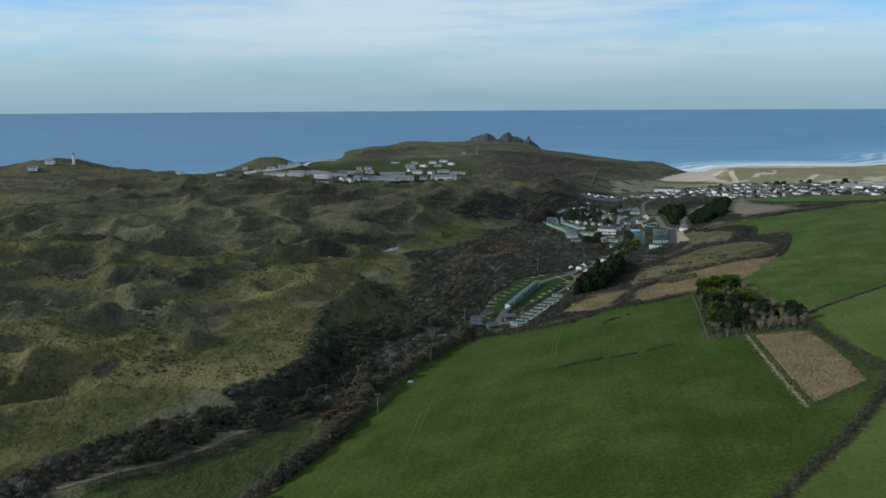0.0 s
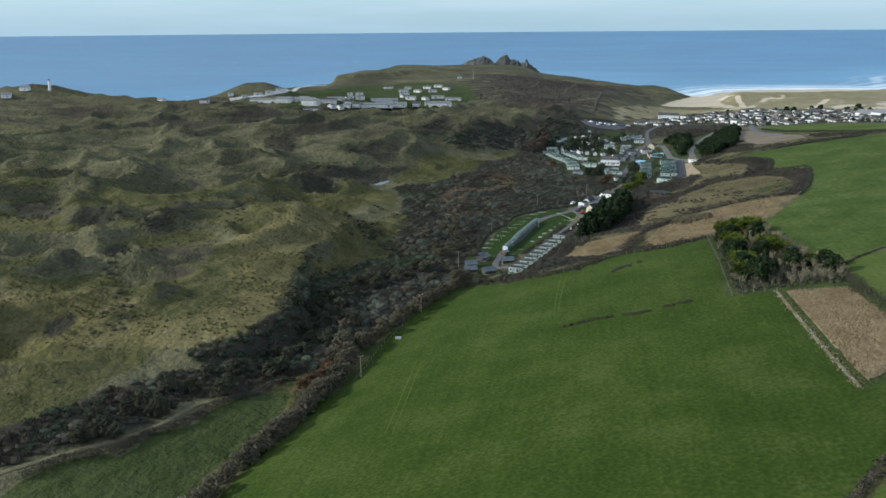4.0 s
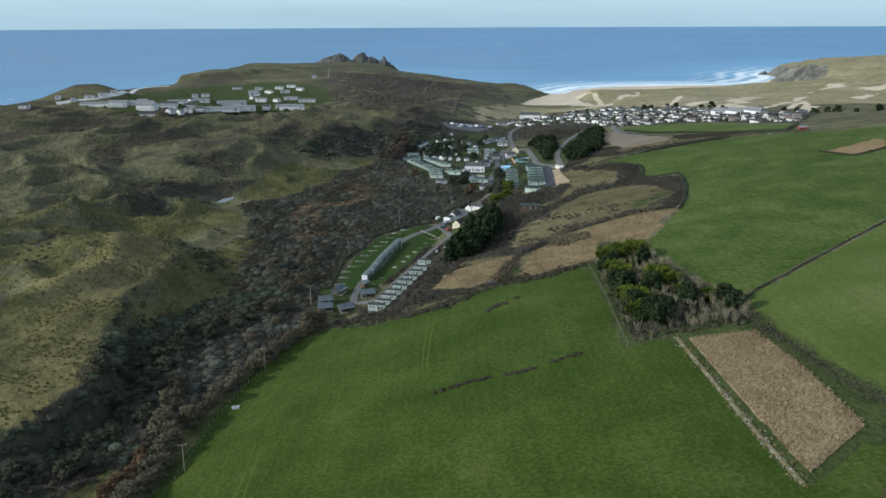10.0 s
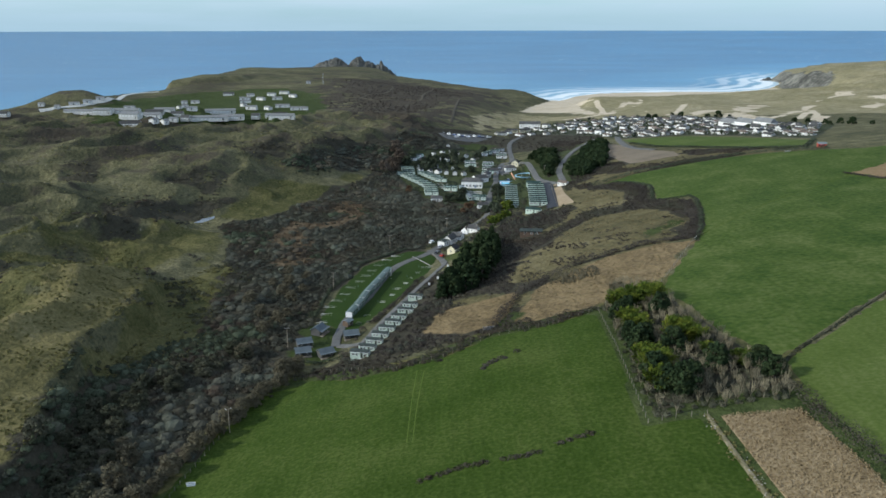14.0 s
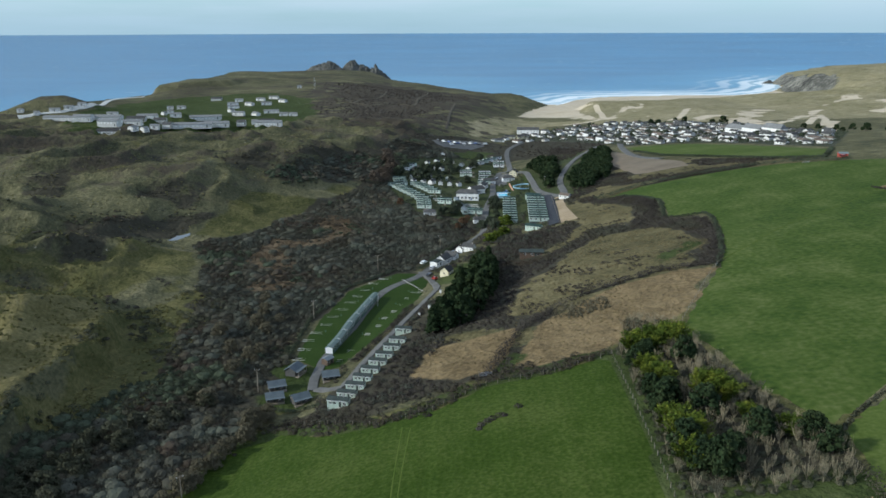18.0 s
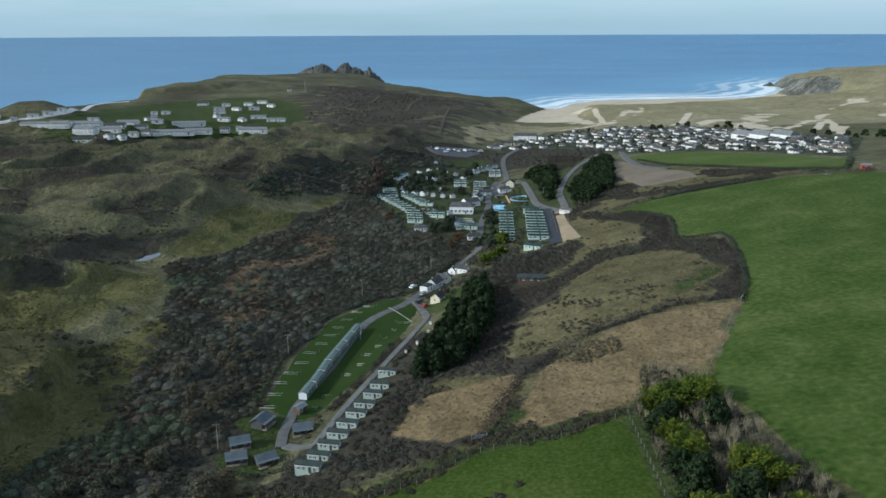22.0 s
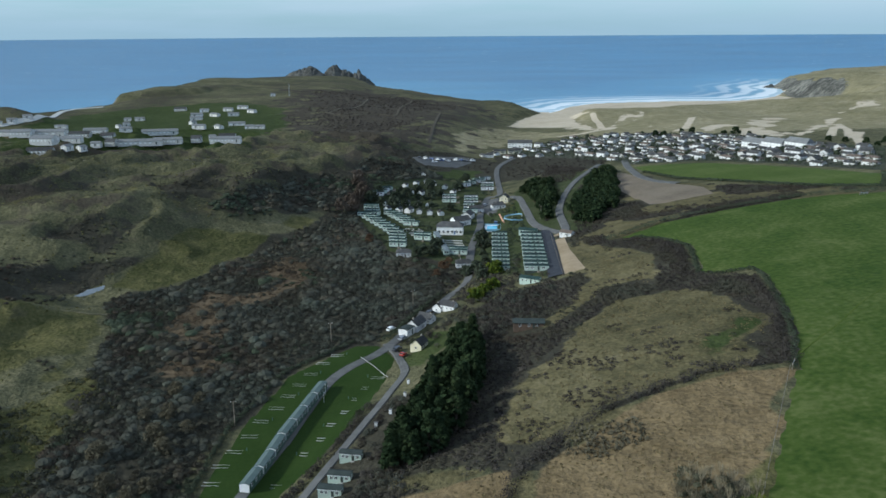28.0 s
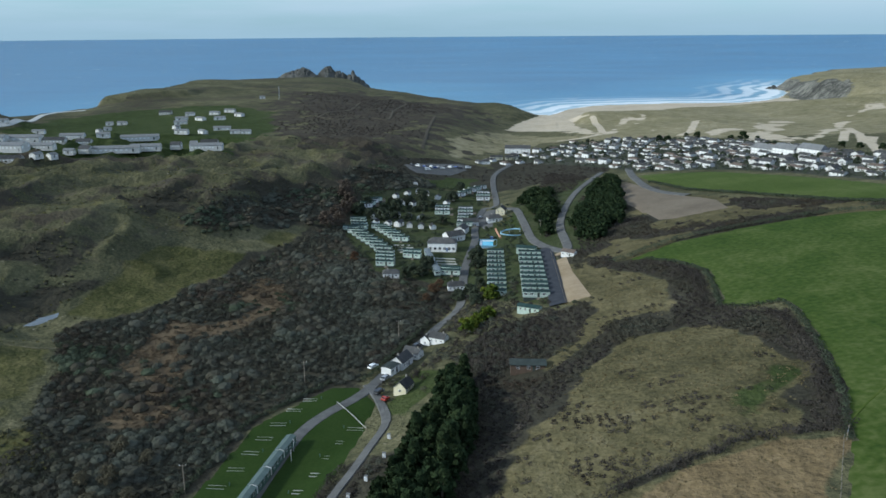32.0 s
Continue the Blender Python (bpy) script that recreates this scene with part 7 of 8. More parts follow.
settle([lodge], LODGES[:5], [70, 20, 18, 35, 20], 6, 3, 0.15, 0.92)
hut = building("shed", "small brown timber shed at the end of the row", "shed", 3.6, 2.6, 2.1, 0.6, "wood_wall", "metal_roof", (-0.8,), (), (), 0.7, group="")
settle([hut], LODGES[5:6], 60, 7, 0, 0.1)
pitch = tagged(new("camping_pitch"), "pair of white concrete strips on the lawn", "pitch", "camping pitches")
for off in (-0.8, 0.8):
    part("strip", solid((-2.4, 2.4, off - 0.03, off + 0.03, -0.1, 0.14)), M["concrete"], pitch)
settle([pitch], PITCH_WEST + PITCH_WEST_B[:3] + PITCH_EAST + PITCH_EAST_B[:2], -4, 8, 3, 0.12)

# ---- caravan park ----
car_a = caravan("pale mint static caravan with green-grey roof in a terraced row", 10.6, 3.3, group="terraced caravans")
settle([car_a], CAR_K1, -5, 9, 1.0, 0.3)
car_b = caravan("mint static caravan with green roof in a close column", 8.2, 3.2, group="close column of caravans")
settle([car_b], CAR_K2, -3, 10, 1.0, 0.3)
car_c = caravan("white static caravan with grey roof", 9.0, 3.2, "paint_white", "felt", "park caravans")
car_d = caravan("pale green static caravan with green roof", 9.4, 3.2, "mint_wall", "felt_green", "park caravans", deck=True)
settle([car_c, car_d], CAR_M + CAR_W, [-3] * 12 + [25] * 5 + [20] * 4, 11, 3, 0.3)
car_e = caravan("teal-roofed static caravan on a curving terrace", 9.2, 3.2, "mint_wall", "felt_green", "curving caravan terrace")
settle([car_e], CAR_L + CAR_N, -12, 12, 4, 0.3)
car_f = caravan("mint caravan joined in a sloping row", 8.4, 3.0, "mint_wall", "metal_roof", "sloping caravan row")
settle([car_f], TERRACE, 96, 13, 1, 0.3)
small = building("chalet", "small white chalet with dark roof among trees", "chalet", 6.5, 4.6, 2.5, 1.5, "white_wall", "slate", (-1.8, 1.8), (-1.5, 1.5), (0,), 0.0, group="park chalets", far=True)
settle([small], CHALETS_S + [(-27.4, 614), (-20.6, 623), (-13.2, 623), (-5.8, 621), (1.6, 617)], 80, 14, 25, 0.2, 0.85)
pad = tagged(new("empty_pitch"), "long pale timber edging of an empty pitch", "pitch", "empty pitches")
part("board", solid((-5.0, 5.0, -0.25, 0.25, -0.2, 0.45)), M["concrete"], pad)
part("turf_strip", solid((-5.0, 5.0, 0.3, 2.4, -0.2, 0.30)), M["lawn"], pad)
settle([pad], [(-8, 552), (-6.5, 547), (-5, 542), (-3.5, 537), (15.5, 524), (15.8, 519), (16.2, 514), (16.6, 509)], -8, 15, 1, 0.2)
hall = building("clubhouse", "white rendered clubhouse with dark slate roof", "building", 15, 8, 4.6, 2.2, "white_wall", "slate", (-6, -3.5, -1, 1.5, 4, 6.3), (-5, 0, 5), (-2, 2), 2.8, "door_blue", hip=3.0, storeys=1, win=(1.3, 1.5))
settle([hall], HALL[:1], -6, 16, 0, 0.2, 1.0)
wing = building("clubhouse_wing", "low white wing with dark slate roof", "building", 12, 8, 3.4, 2.4, "white_wall", "slate", (-4, -1, 3), (-4, 0, 4), (0,), 1.2, group="clubhouse wings")
settle([wing], HALL[1:], [30, 70, 10], 17, 3, 0.2, 0.88)
site_house = building("bungalow", "white bungalow with dark hipped roof", "house", 10, 7, 2.7, 1.9, "white_wall", "slate", (-3.4, -1.2, 3.2), (-3, 0, 3), (0,), 1.0, hip=2.0, chimney=-2.0, group="park bungalows")
settle([site_house], SITE_HOUSES[3:], [10, 0, 5, 8], 18, 6, 0.2, 0.88)
green_house = building("cabin", "long pale green cabin with green roof", "cabin", 10.5, 4.4, 2.5, 0.9, "mint_wall", "felt_green", (-3.6, -1.4, 3.4), (-3, 0, 3), (0,), 1.0, group="park cabins")
settle([green_house], SITE_HOUSES[:2], [-20, -28], 19, 2, 0.2, 0.9)
gable_house = building("house", "cream gabled house with grey roof", "house", 9, 7.5, 4.6, 2.6, "cream_wall", "slate", (-2.8, 0, 2.8), (-2.5, 2.5), (-1.8, 1.8), 1.4, storeys=2, floor=2.3, sill=0.8, chimney=3.2)
settle([gable_house], SITE_HOUSES[2:3], 75, 20, 0, 0.2, 0.75)
huts_n = building("chalet", "cream chalet beside the north road", "chalet", 5.5, 4.5, 2.5, 1.4, "cream_wall", "slate", (-1.5, 1.5), (), (0,), 0.0, group="north chalets")
settle([huts_n], HUTS_N, 5, 21, 4, 0.2)
long_n = building("inn", "long white inn with grey roof", "building", 24, 9, 4.8, 2.6, "white_wall", "slate", (-10, -7, -4, 4, 7, 10), (-8, 0, 8), (0,), 0.0, storeys=2, floor=2.3, sill=0.8, chimney=6)
settle([long_n], LONG_N, -8, 22, 0, 0.2)

def tube(bm, pts, r, sides):
    """One unbroken round tube through the points."""
    rings = []
    for i, p in enumerate(pts):
        d = (Vector(pts[min(i + 1, len(pts) - 1)]) - Vector(pts[max(i - 1, 0)])).normalized()
        u = d.cross(Vector((0, 0, 1))).normalized()
        w = d.cross(u)
        rings.append([bm.verts.new(Vector(p) + r * (math.cos(t) * u + math.sin(t) * w)) for t in (6.28319 * k / sides for k in range(sides))])
    for a, b in zip(rings, rings[1:]):
        for k in range(sides):
            bm.faces.new((a[k], a[(k + 1) % sides], b[(k + 1) % sides], b[k]))
    bm.faces.new(rings[0])
    bm.faces.new(rings[-1][::-1])


# swimming pool with its surround
pool = tagged(new("swimming_pool"), "bright blue outdoor pool with white surround", "pool")
part("surround", solid((-6, 6, -9, -6.6, -1, 0.35), (-6, 6, 6.6, 9, -1, 0.35), (-6, -4.4, -6.6, 6.6, -1, 0.35), (4.4, 6, -6.6, 6.6, -1, 0.35)), M["paint_white"], pool)
part("water", solid((-4.4, 4.4, -6.6, 6.6, -1, 0.2)), M["pool_water"], pool)
part("fence", solid((-6.2, 6.2, -9.2, -9.1, -0.5, 1.2), (-6.2, 6.2, 9.1, 9.2, -0.5, 1.2), (-6.2, -6.1, -9.1, 9.1, -0.5, 1.2), (6.1, 6.2, -9.1, 9.1, -0.5, 1.2)), M["slide_blue"], pool)
settle([pool], POOL, -4, 23, 0, 0.6, 0.75)
# water slide: a pale blue flume on posts and a straight orange chute beside it
slide = tagged(new("water_slide"), "pale blue curving water slide with an orange chute", "slide")
turns = [(4.6 * math.cos(0.55 * a) * (1 + 0.06 * a), 3.6 * math.sin(0.55 * a), 3.8 - 0.3 * a) for a in range(12)]
bm = bmesh.new()
tube(bm, turns, 0.42, 8)
part("flume", bm, M["slide_blue"], slide)
for q in turns[::3]:
    bm = bmesh.new()
    limb(bm, (q[0], q[1], -1), q, 0.12, 0.12, 6)
    part("support", bm, M["paint_white"], slide)
bm = bmesh.new()
tube(bm, [(-8.0, 4.0, 3.4), (-7.7, 1.0, 2.2), (-7.3, -2.0, 1.0), (-7.1, -4.5, 0.5)], 0.55, 8)
part("chute", bm, M["chute_orange"], slide)
settle([slide], [(52, 553)], 8, 24, 0, 0.2)

# ---- cottages by the lane ----
cream = building("cottage", "cream gabled cottage with dark roof on a green plot", "house", 7.5, 5.5, 2.7, 2.4, "cream_wall", "slate", (-2.2, 2.2), (-2, 2), (0,), 0.0, chimney=2.5)
settle([cream], COTTAGES[:1], 66, 25, 0, 0.2, 0.8)
white_cot = building("cottage", "white cottage with dark slate roof beside the lane", "house", 9.5, 6, 3.0, 2.5, "white_wall", "slate", (-3, -1, 3), (-3, 0, 3), (0,), 1.2, chimney=-3, group="lane cottages")
settle([white_cot], COTTAGES[1:5], [62, 150, 60, 150], 26, 4, 0.2, 0.82)
annexe = building("garage", "low white flat-roofed garage by the lane", "garage", 5.5, 4, 2.5, 0.3, "white_wall", "felt", (-1.5,), (), (), 1.0, over=0.15, group="")
settle([annexe], COTTAGES[5:6], 60, 27, 0, 0.2)
barn = building("barn", "low dark timber shed with long grey roof on the slope", "shed", 10.5, 4.5, 2.3, 0.8, "wood_wall", "felt", (-3, 0.2, 3), (), (), 1.8, over=0.4)
settle([barn], SHED_B, -4, 28, 0, 0.2)
east_house = building("bungalow", "white bungalow with pale roof above the drive", "house", 9, 5.5, 2.6, 1.5, "white_wall", "tile_brown", (-3, 0, 3), (-2, 2), (0,), 1.5)
settle([east_house], SITE_HOUSE_E, -35, 29, 0, 0.2, 0.7)

# ---- village ----
v_a = building("bungalow", "white bungalow with grey slate roof in the village", "house", 12, 7.5, 2.3, 1.6, "village_wall", "slate", (-4, -1.5, 4), (), (0,), 1.4, chimney=3.0, win=(1.4, 1.1), group="village houses", far=True)
v_b = building("house", "two-storey white house with slate roof in the village", "house", 9.5, 7.2, 3.9, 1.7, "village_wall", "slate", (-3.2, 0, 3.2), (), (), 1.6, storeys=2, floor=2.0, sill=0.75, chimney=-3.2, win=(1.3, 1.1), group="village houses", far=True)
v_c = building("bungalow", "pale bungalow with brown tiled roof in the village", "house", 12.5, 7, 2.3, 1.5, "village_wall", "tile_brown", (-4.4, -1.5, 4.2), (), (0,), 1.2, hip=2.2, win=(1.4, 1.1), group="village houses", far=True)
v_d = building("house", "grey rendered gabled house with slate roof in the village", "house", 9.5, 7.0, 2.4, 1.9, "grey_wall", "slate", (-2.6, 2.6), (), (-2, 2), 0.0, win=(1.3, 1.2), group="village houses", far=True)
hx, hy = np.meshgrid(np.arange(-28, 28) * 13.2, np.arange(-28, 28) * 15.2)
ca, sa2 = math.cos(radians(-58)), math.sin(radians(-58))
wob = np.random.default_rng(8)
px = 215 + hx.ravel() * ca - hy.ravel() * sa2 + wob.uniform(-3.4, 3.4, hx.size) + 7 * np.sin(hy.ravel() / 34)
py = 745 + hx.ravel() * sa2 + hy.ravel() * ca + wob.uniform(-3.4, 3.4, hx.size) + 9 * np.sin(hx.ravel() / 41)
keep = (signed(px, py, VILLAGE) > 4) & (wob.random(hx.size) > 0.20) & (seg_distance(px, py, ROAD_VILLAGE)[0] > 8) & (seg_distance(px, py, ROAD_LOOP)[0] > 8)
for line in (FLATS, LONG_N + HUTS_N):
    for cx, cy in line:
        keep &= np.hypot(px - cx, py - cy) > 16
for cx, cy in HAMLET:
    keep &= np.hypot(px - cx, py - cy) > 15
village_places = list(zip(px[keep], py[keep])) + HAMLET
order = random.Random(16)
order.shuffle(village_places)
settle([v_a, v_d, v_c, v_b, v_d, v_a, v_c], village_places, [order.choice([-58, -54, -58, -62, 32, -50]) for _ in village_places], 30, 9, 0.0, 0.86, 0.16)
flats = building("apartment_block", "long white apartment block with pale blue-grey mansard roof", "building", 20, 10, 4.9, 3.4, "village_wall", "felt_pale", (-8, -5, -2, 2, 5, 8), (), (0,), 0.0, storeys=2, floor=2.4, sill=0.8, hip=1.2, win=(1.8, 1.4), group="apartment blocks", far=True)
settle([flats], FLATS, -60, 31, 2, 0.2)
red_barn = building("barn", "red tin barn at the far field corner", "barn", 9, 6, 3.2, 1.4, "red_wall", "metal_roof", (-2.5,), (), (), 1.0)
settle([red_barn], [(224, 452)], -10, 32, 0, 0.2, 0.55)

# ---- camp on the headland ----
c_hut = building("barrack_hut", "white barrack hut with pale grey roof on the headland", "hut", 12, 5.5, 2.5, 1.4, "camp_wall", "felt_pale", (-4.2, 0.5, 4.2), (), (0,), -2.2, win=(1.5, 1.1), group="headland huts", far=True)
c_long = building("barrack_block", "long low white barrack block with grey roof", "building", 24, 7.5, 2.9, 1.6, "camp_wall", "felt_pale", (-10, -7.4, -4.8, -2.2, 0.4, 3, 5.6), (), (0,), 9.0, win=(1.4, 1.1), group="headland blocks", far=True)
c_dark = building("barrack_block", "low grey barrack block with dark slate roof", "building", 20, 8, 2.7, 2.0, "grey_wall", "slate", (-8, -5, -2, 1, 4, 7), (), (0,), 9.0, win=(1.5, 1.1), group="headland blocks", far=True)
c_small = building("store_hut", "small white store hut with grey roof", "hut", 8, 5.5, 2.5, 1.3, "camp_wall", "felt_pale", (-2.5, 2.5), (), (0,), 0.0, group="headland stores", far=True)
c_hall = building("drill_hall", "large pale hall with shallow metal roof", "building", 30, 13, 4.2, 2.0, "camp_wall", "felt_pale", (-12, -8, -3, 2, 7), (), (-4, 4), 12, win=(2.2, 1.4), sill=2.0, far=True)


def spread(proto, length, rows):
    """Sets copies of a building, drawn out to their own lengths: rows of x, y, length, turn."""
    for x, y, long, turn in rows:
        m = pose(x, y, gz(x, y) + 0.2, 0, 0, turn) @ Matrix.Diagonal((long / length, 1, 1, 1))
        if proto in SETTLED:
            copy_thing(proto, m)
        else:
            proto.matrix_basis = m
            SETTLED.add(proto)


spread(c_hut, 12, [(-270, 1049, 13.4, 10), (-271, 1086, 9, 5), (-247, 1041, 11, -35), (-261, 1014, 12, 8), (-229, 908, 11.5, -8), (-213, 923, 10, -50),
                   (-242, 1084, 10, -10), (-226, 1042, 11, 8), (-203, 958, 15, 6), (-228, 1100, 11, -12), (-210, 1067, 10, -35), (-183, 928, 8.5, 4), (-172, 926, 8, 2)])
spread(c_small, 8, [(-254, 974, 6.5, 60), (-347, 1040, 8.9, 6), (-333, 1040, 12.5, 4), (-332, 994, 9, 12), (-334, 976, 6, 60), (-277, 841, 13, 8), (-186, 795, 7, 5),
                    (-391, 966, 15, 0), (-266, 691, 9, 70), (-261, 704, 7, 60), (-265, 742, 9.5, 0), (-465, 935, 7, 10), (-451, 950, 14, 12), (-439, 960, 12, 12), (-431, 978, 11, 10), (-488, 945, 8, 5)]
       + [(*WHITE_HUT_HEAD[0], 8, 10)])
spread(c_long, 24, [(-251, 857, 32, 12), (-234, 754, 26, 8), (-215, 765, 17, 6), (-162, 744, 18, 2), (-317, 872, 16, 4), (-434, 914, 19.5, 4), (-405, 897, 23.4, -3), (-292, 752, 17.6, 0)])
spread(c_dark, 20, [(-176, 806, 14, 2), (-194, 774, 11.5, 4), (-307, 1111, 20, 3), (-308, 815, 26, 2), (-288, 826, 17, 4), (-293, 706, 27, 3), (-255, 748, 12, -5), (-459, 803, 14, 0)])
spread(c_hall, 30, [(-360, 864, 36, 3), (-377, 852, 16, 3), (-304, 738, 15, -4)])

# ---- rocks on the headland ----
def crag(name, x, y, rx, ry, high, seed, label, peaks):
    """A broken outcrop: several sharp peaks (offset, share of the height), torn by clefts."""
    n = 64
    u, v = np.meshgrid(np.linspace(-1, 1, n), np.linspace(-1, 1, n))
    torn = fbm(u * 3.5 + seed, v * 3.5, seed, 4)
    cleft = 1 - np.abs(2 * vnoise(u * 6 + 0.8 * v, v * 4, seed + 2) - 1)
    top = np.zeros(u.shape)
    for du, dv, share, wide in peaks:
        d = np.hypot((u - du) / wide, (v - dv) / (wide * 1.2)) * (0.75 + 0.6 * torn)
        top = np.maximum(top, share * np.clip(1 - d, 0, 1) ** 0.42)
    top = top * (0.72 + 0.5 * torn - 0.22 * cleft ** 3) + 0.10 * (fbm(u * 12, v * 12, seed + 5, 2) - 0.5) * (top > 0.05)
    px, py = x + rx * u, y + ry * v
    pz = gz(x, y) - 5 + (high + 5) * np.clip(top, 0, 2)
    idx2 = np.arange(n * n).reshape(n, n)
    faces = np.stack([idx2[:-1, :-1], idx2[:-1, 1:], idx2[1:, 1:], idx2[1:, :-1]], -1).reshape(-1, 4)
    ob = new(name, mesh_from(name, np.stack([px, py, pz], -1).reshape(-1, 3), faces, False))
    ob.data.materials.append(M["rock"])
    return tagged(ob, label, "rock", "headland crags")


TWO = [(-0.35, 0, 0.8, 0.6), (0.1, 0.1, 1.0, 0.7), (0.5, -0.1, 0.62, 0.5)]
SHARP = [(-0.2, 0, 1.05, 0.6), (0.35, 0.1, 0.75, 0.6), (0.7, 0, 0.45, 0.3), (-0.7, 0, 0.35, 0.3)]
crag("crag", -266, 1884, 46, 38, 22, 3, "rounded grey rock crag on the headland tip", TWO)
crag("crag", -203, 1890, 38, 32, 26, 8, "pointed grey rock crag on the headland tip", SHARP)
crag("crag", -163, 1880, 44, 28, 40, 13, "low broken grey rock crag above the sea", TWO)
crag("sea_rock", 726, 1880, 26, 16, 9, 17, "dark sea rock at the foot of the cliff", SHARP)
crag("sea_rock", 700, 1868, 15, 9, 5, 19, "small dark sea rock in the surf", TWO)

# ---- poles, masts, fences, gates ----
def utility_pole():
    root = tagged(new("utility_pole"), "tall grey wooden power pole with crossarm", "pole", "power poles")
    bm = bmesh.new()
    limb(bm, (0, 0, -1), (0, 0, 8.2), 0.16, 0.11, 8)
    part("post", bm, M["timber"], root)
    part("crossarm", solid((-0.9, 0.9, -0.07, 0.07, 7.7, 7.86)), M["timber"], root)
    for ix in (-0.8, 0, 0.8):
        bm = bmesh.new()
        limb(bm, (ix, 0, 7.86), (ix, 0, 8.12), 0.07, 0.05, 6)
        part("insulator", bm, M["pvc"], root)
    return root


settle([utility_pole()], [(-62.8, 234.3), (-55, 304), (-34, 371), (-67.7, 168.2), (-74.7, 102), (-92, 12), (-4, 410), (66, 540)], 20, 41, 20)


def mast():
    root = tagged(new("radio_mast"), "thin grey lattice mast on the headland", "mast", "headland masts")
    for a in range(3):
        bm = bmesh.new()
        c, s = math.cos(a * 2.094), math.sin(a * 2.094)
        limb(bm, (1.1 * c, 1.1 * s, -1), (0.25 * c, 0.25 * s, 17), 0.08, 0.06, 5)
        part("leg", bm, M["paint_silver"], root)
    bm = bmesh.new()
    for k in range(8):
        z, r0, r1 = k * 2.1, 1.1 - 0.1 * k, 1.0 - 0.1 * k
        for a in range(3):
            p, q = a * 2.094, (a + 1) * 2.094
            limb(bm, (r0 * math.cos(p), r0 * math.sin(p), z), (r1 * math.cos(q), r1 * math.sin(q), z + 2.1), 0.06, 0.06, 4)
    part("bracing", bm, M["paint_silver"], root)
    return root


settle([mast()], MAST, 0, 42, 0)
tower = tagged(new("white_tower"), "tapered white daymark tower on the far hill", "tower")
bm = bmesh.new()
limb(bm, (0, 0, -1), (0, 0, 13), 2.0, 1.3, 8)
part("shaft", bm, M["paint_white"], tower)
bm = bmesh.new()
limb(bm, (0, 0, 13), (0, 0, 15), 1.6, 0.3, 8)
part("cap", bm, M["slate"], tower)
settle([tower], TOWER, 0, 48, 0)
far_house = building("house", "white house with grey roof near the sea", "house", 11, 7, 3.2, 2.4, "white_wall", "felt_pale", (-3.5, 0, 3.5), (), (0,), 1.6, win=(1.3, 1.1), group="far houses", far=True)
settle([far_house], FAR_HUT + FAR_COT, [10, 25, -20], 49, 4, 0.2)


def fence(line, label, gap=3.0, rails=(0.45, 0.85, 1.1)):
    """Posts with wires between them, following the ground."""
    root = tagged(new("fence"), label, "fence", "stock fences")
    p = along(line, gap)
    mesh = None
    for x, y in p:
        if mesh is None:
            mesh = part("post", solid((-0.06, 0.06, -0.06, 0.06, -0.4, 1.25)), M["timber"], root)
            mesh.matrix_basis = pose(x, y, gz(x, y) + 0.1)
            mesh = mesh.data
        else:
            part("post", mesh, None, root).matrix_basis = pose(x, y, gz(x, y) + 0.1)
    for h in rails:
        bm = bmesh.new()
        tube(bm, [(*a, gz(*a) + 0.1 + h) for a in p], 0.012, 3)
        part("wire", bm, M["door_dark"], root)
    return root


fence(COPSE_FENCE, "post and wire fence round the copse")
fence([(94.5, 267.5), (84.3, 247.2), (72.1, 222.9), (65.9, 210.4)], "post and wire fence along the hilltop field")
fence([(-48, 209), (-19.3, 187.5), (-4.7, 189), (10.3, 198.3), (29.3, 197.4), (46, 202)], "post and wire fence along the pasture top")
fence([(-76, 98), (-75.5, 128), (-70.5, 161), (-62.8, 195)], "post and wire fence along the stream side")
fence([(58.5, 405), (64.8, 491)], "pale timber fence beside the tarmac drive", 2.4, (0.5, 1.0))


def gate(label):
    root = tagged(new("field_gate"), label, "gate", "field gates")
    for x in (-1.9, 1.9):
        part("gatepost", solid((x - 0.12, x + 0.12, -0.12, 0.12, -0.4, 1.5)), M["timber"], root)
    for k in range(5):
        part("bar", solid((-1.78, 1.78, -0.03, 0.03, 0.2 + 0.24 * k, 0.28 + 0.24 * k)), M["paint_silver"], root)
    part("brace", solid((-0.04, 0.04, -0.05, 0.05, 0.2, 1.26)), M["paint_silver"], root)
    return root


settle([gate("pale metal field gate between posts")], GATE_E + [(10.4, 205.5), (80.5, 50.5), (96, 269)], [0, 10, 40, 60], 43, 0, 0.1)
trough = tagged(new("water_trough"), "white metal water trough in the pasture", "trough")
part("tub", solid((-1.1, 1.1, -0.45, -0.37, 0, 0.75), (-1.1, 1.1, 0.37, 0.45, 0, 0.75), (-1.1, -1.02, -0.37, 0.37, 0, 0.75), (1.02, 1.1, -0.37, 0.37, 0, 0.75), (-1.02, 1.02, -0.37, 0.37, 0, 0.1)), M["paint_white"], trough)
part("water", solid((-1.02, 1.02, -0.37, 0.37, 0.1, 0.62)), M["pond_water"], trough)
settle([trough], TROUGH, 15, 44, 0, 0.2)

# pond in the hollow
drape("pond", POND, M["pond_water"], "shallow grey pond in a dune hollow", "pond", 3.0, 0.25)


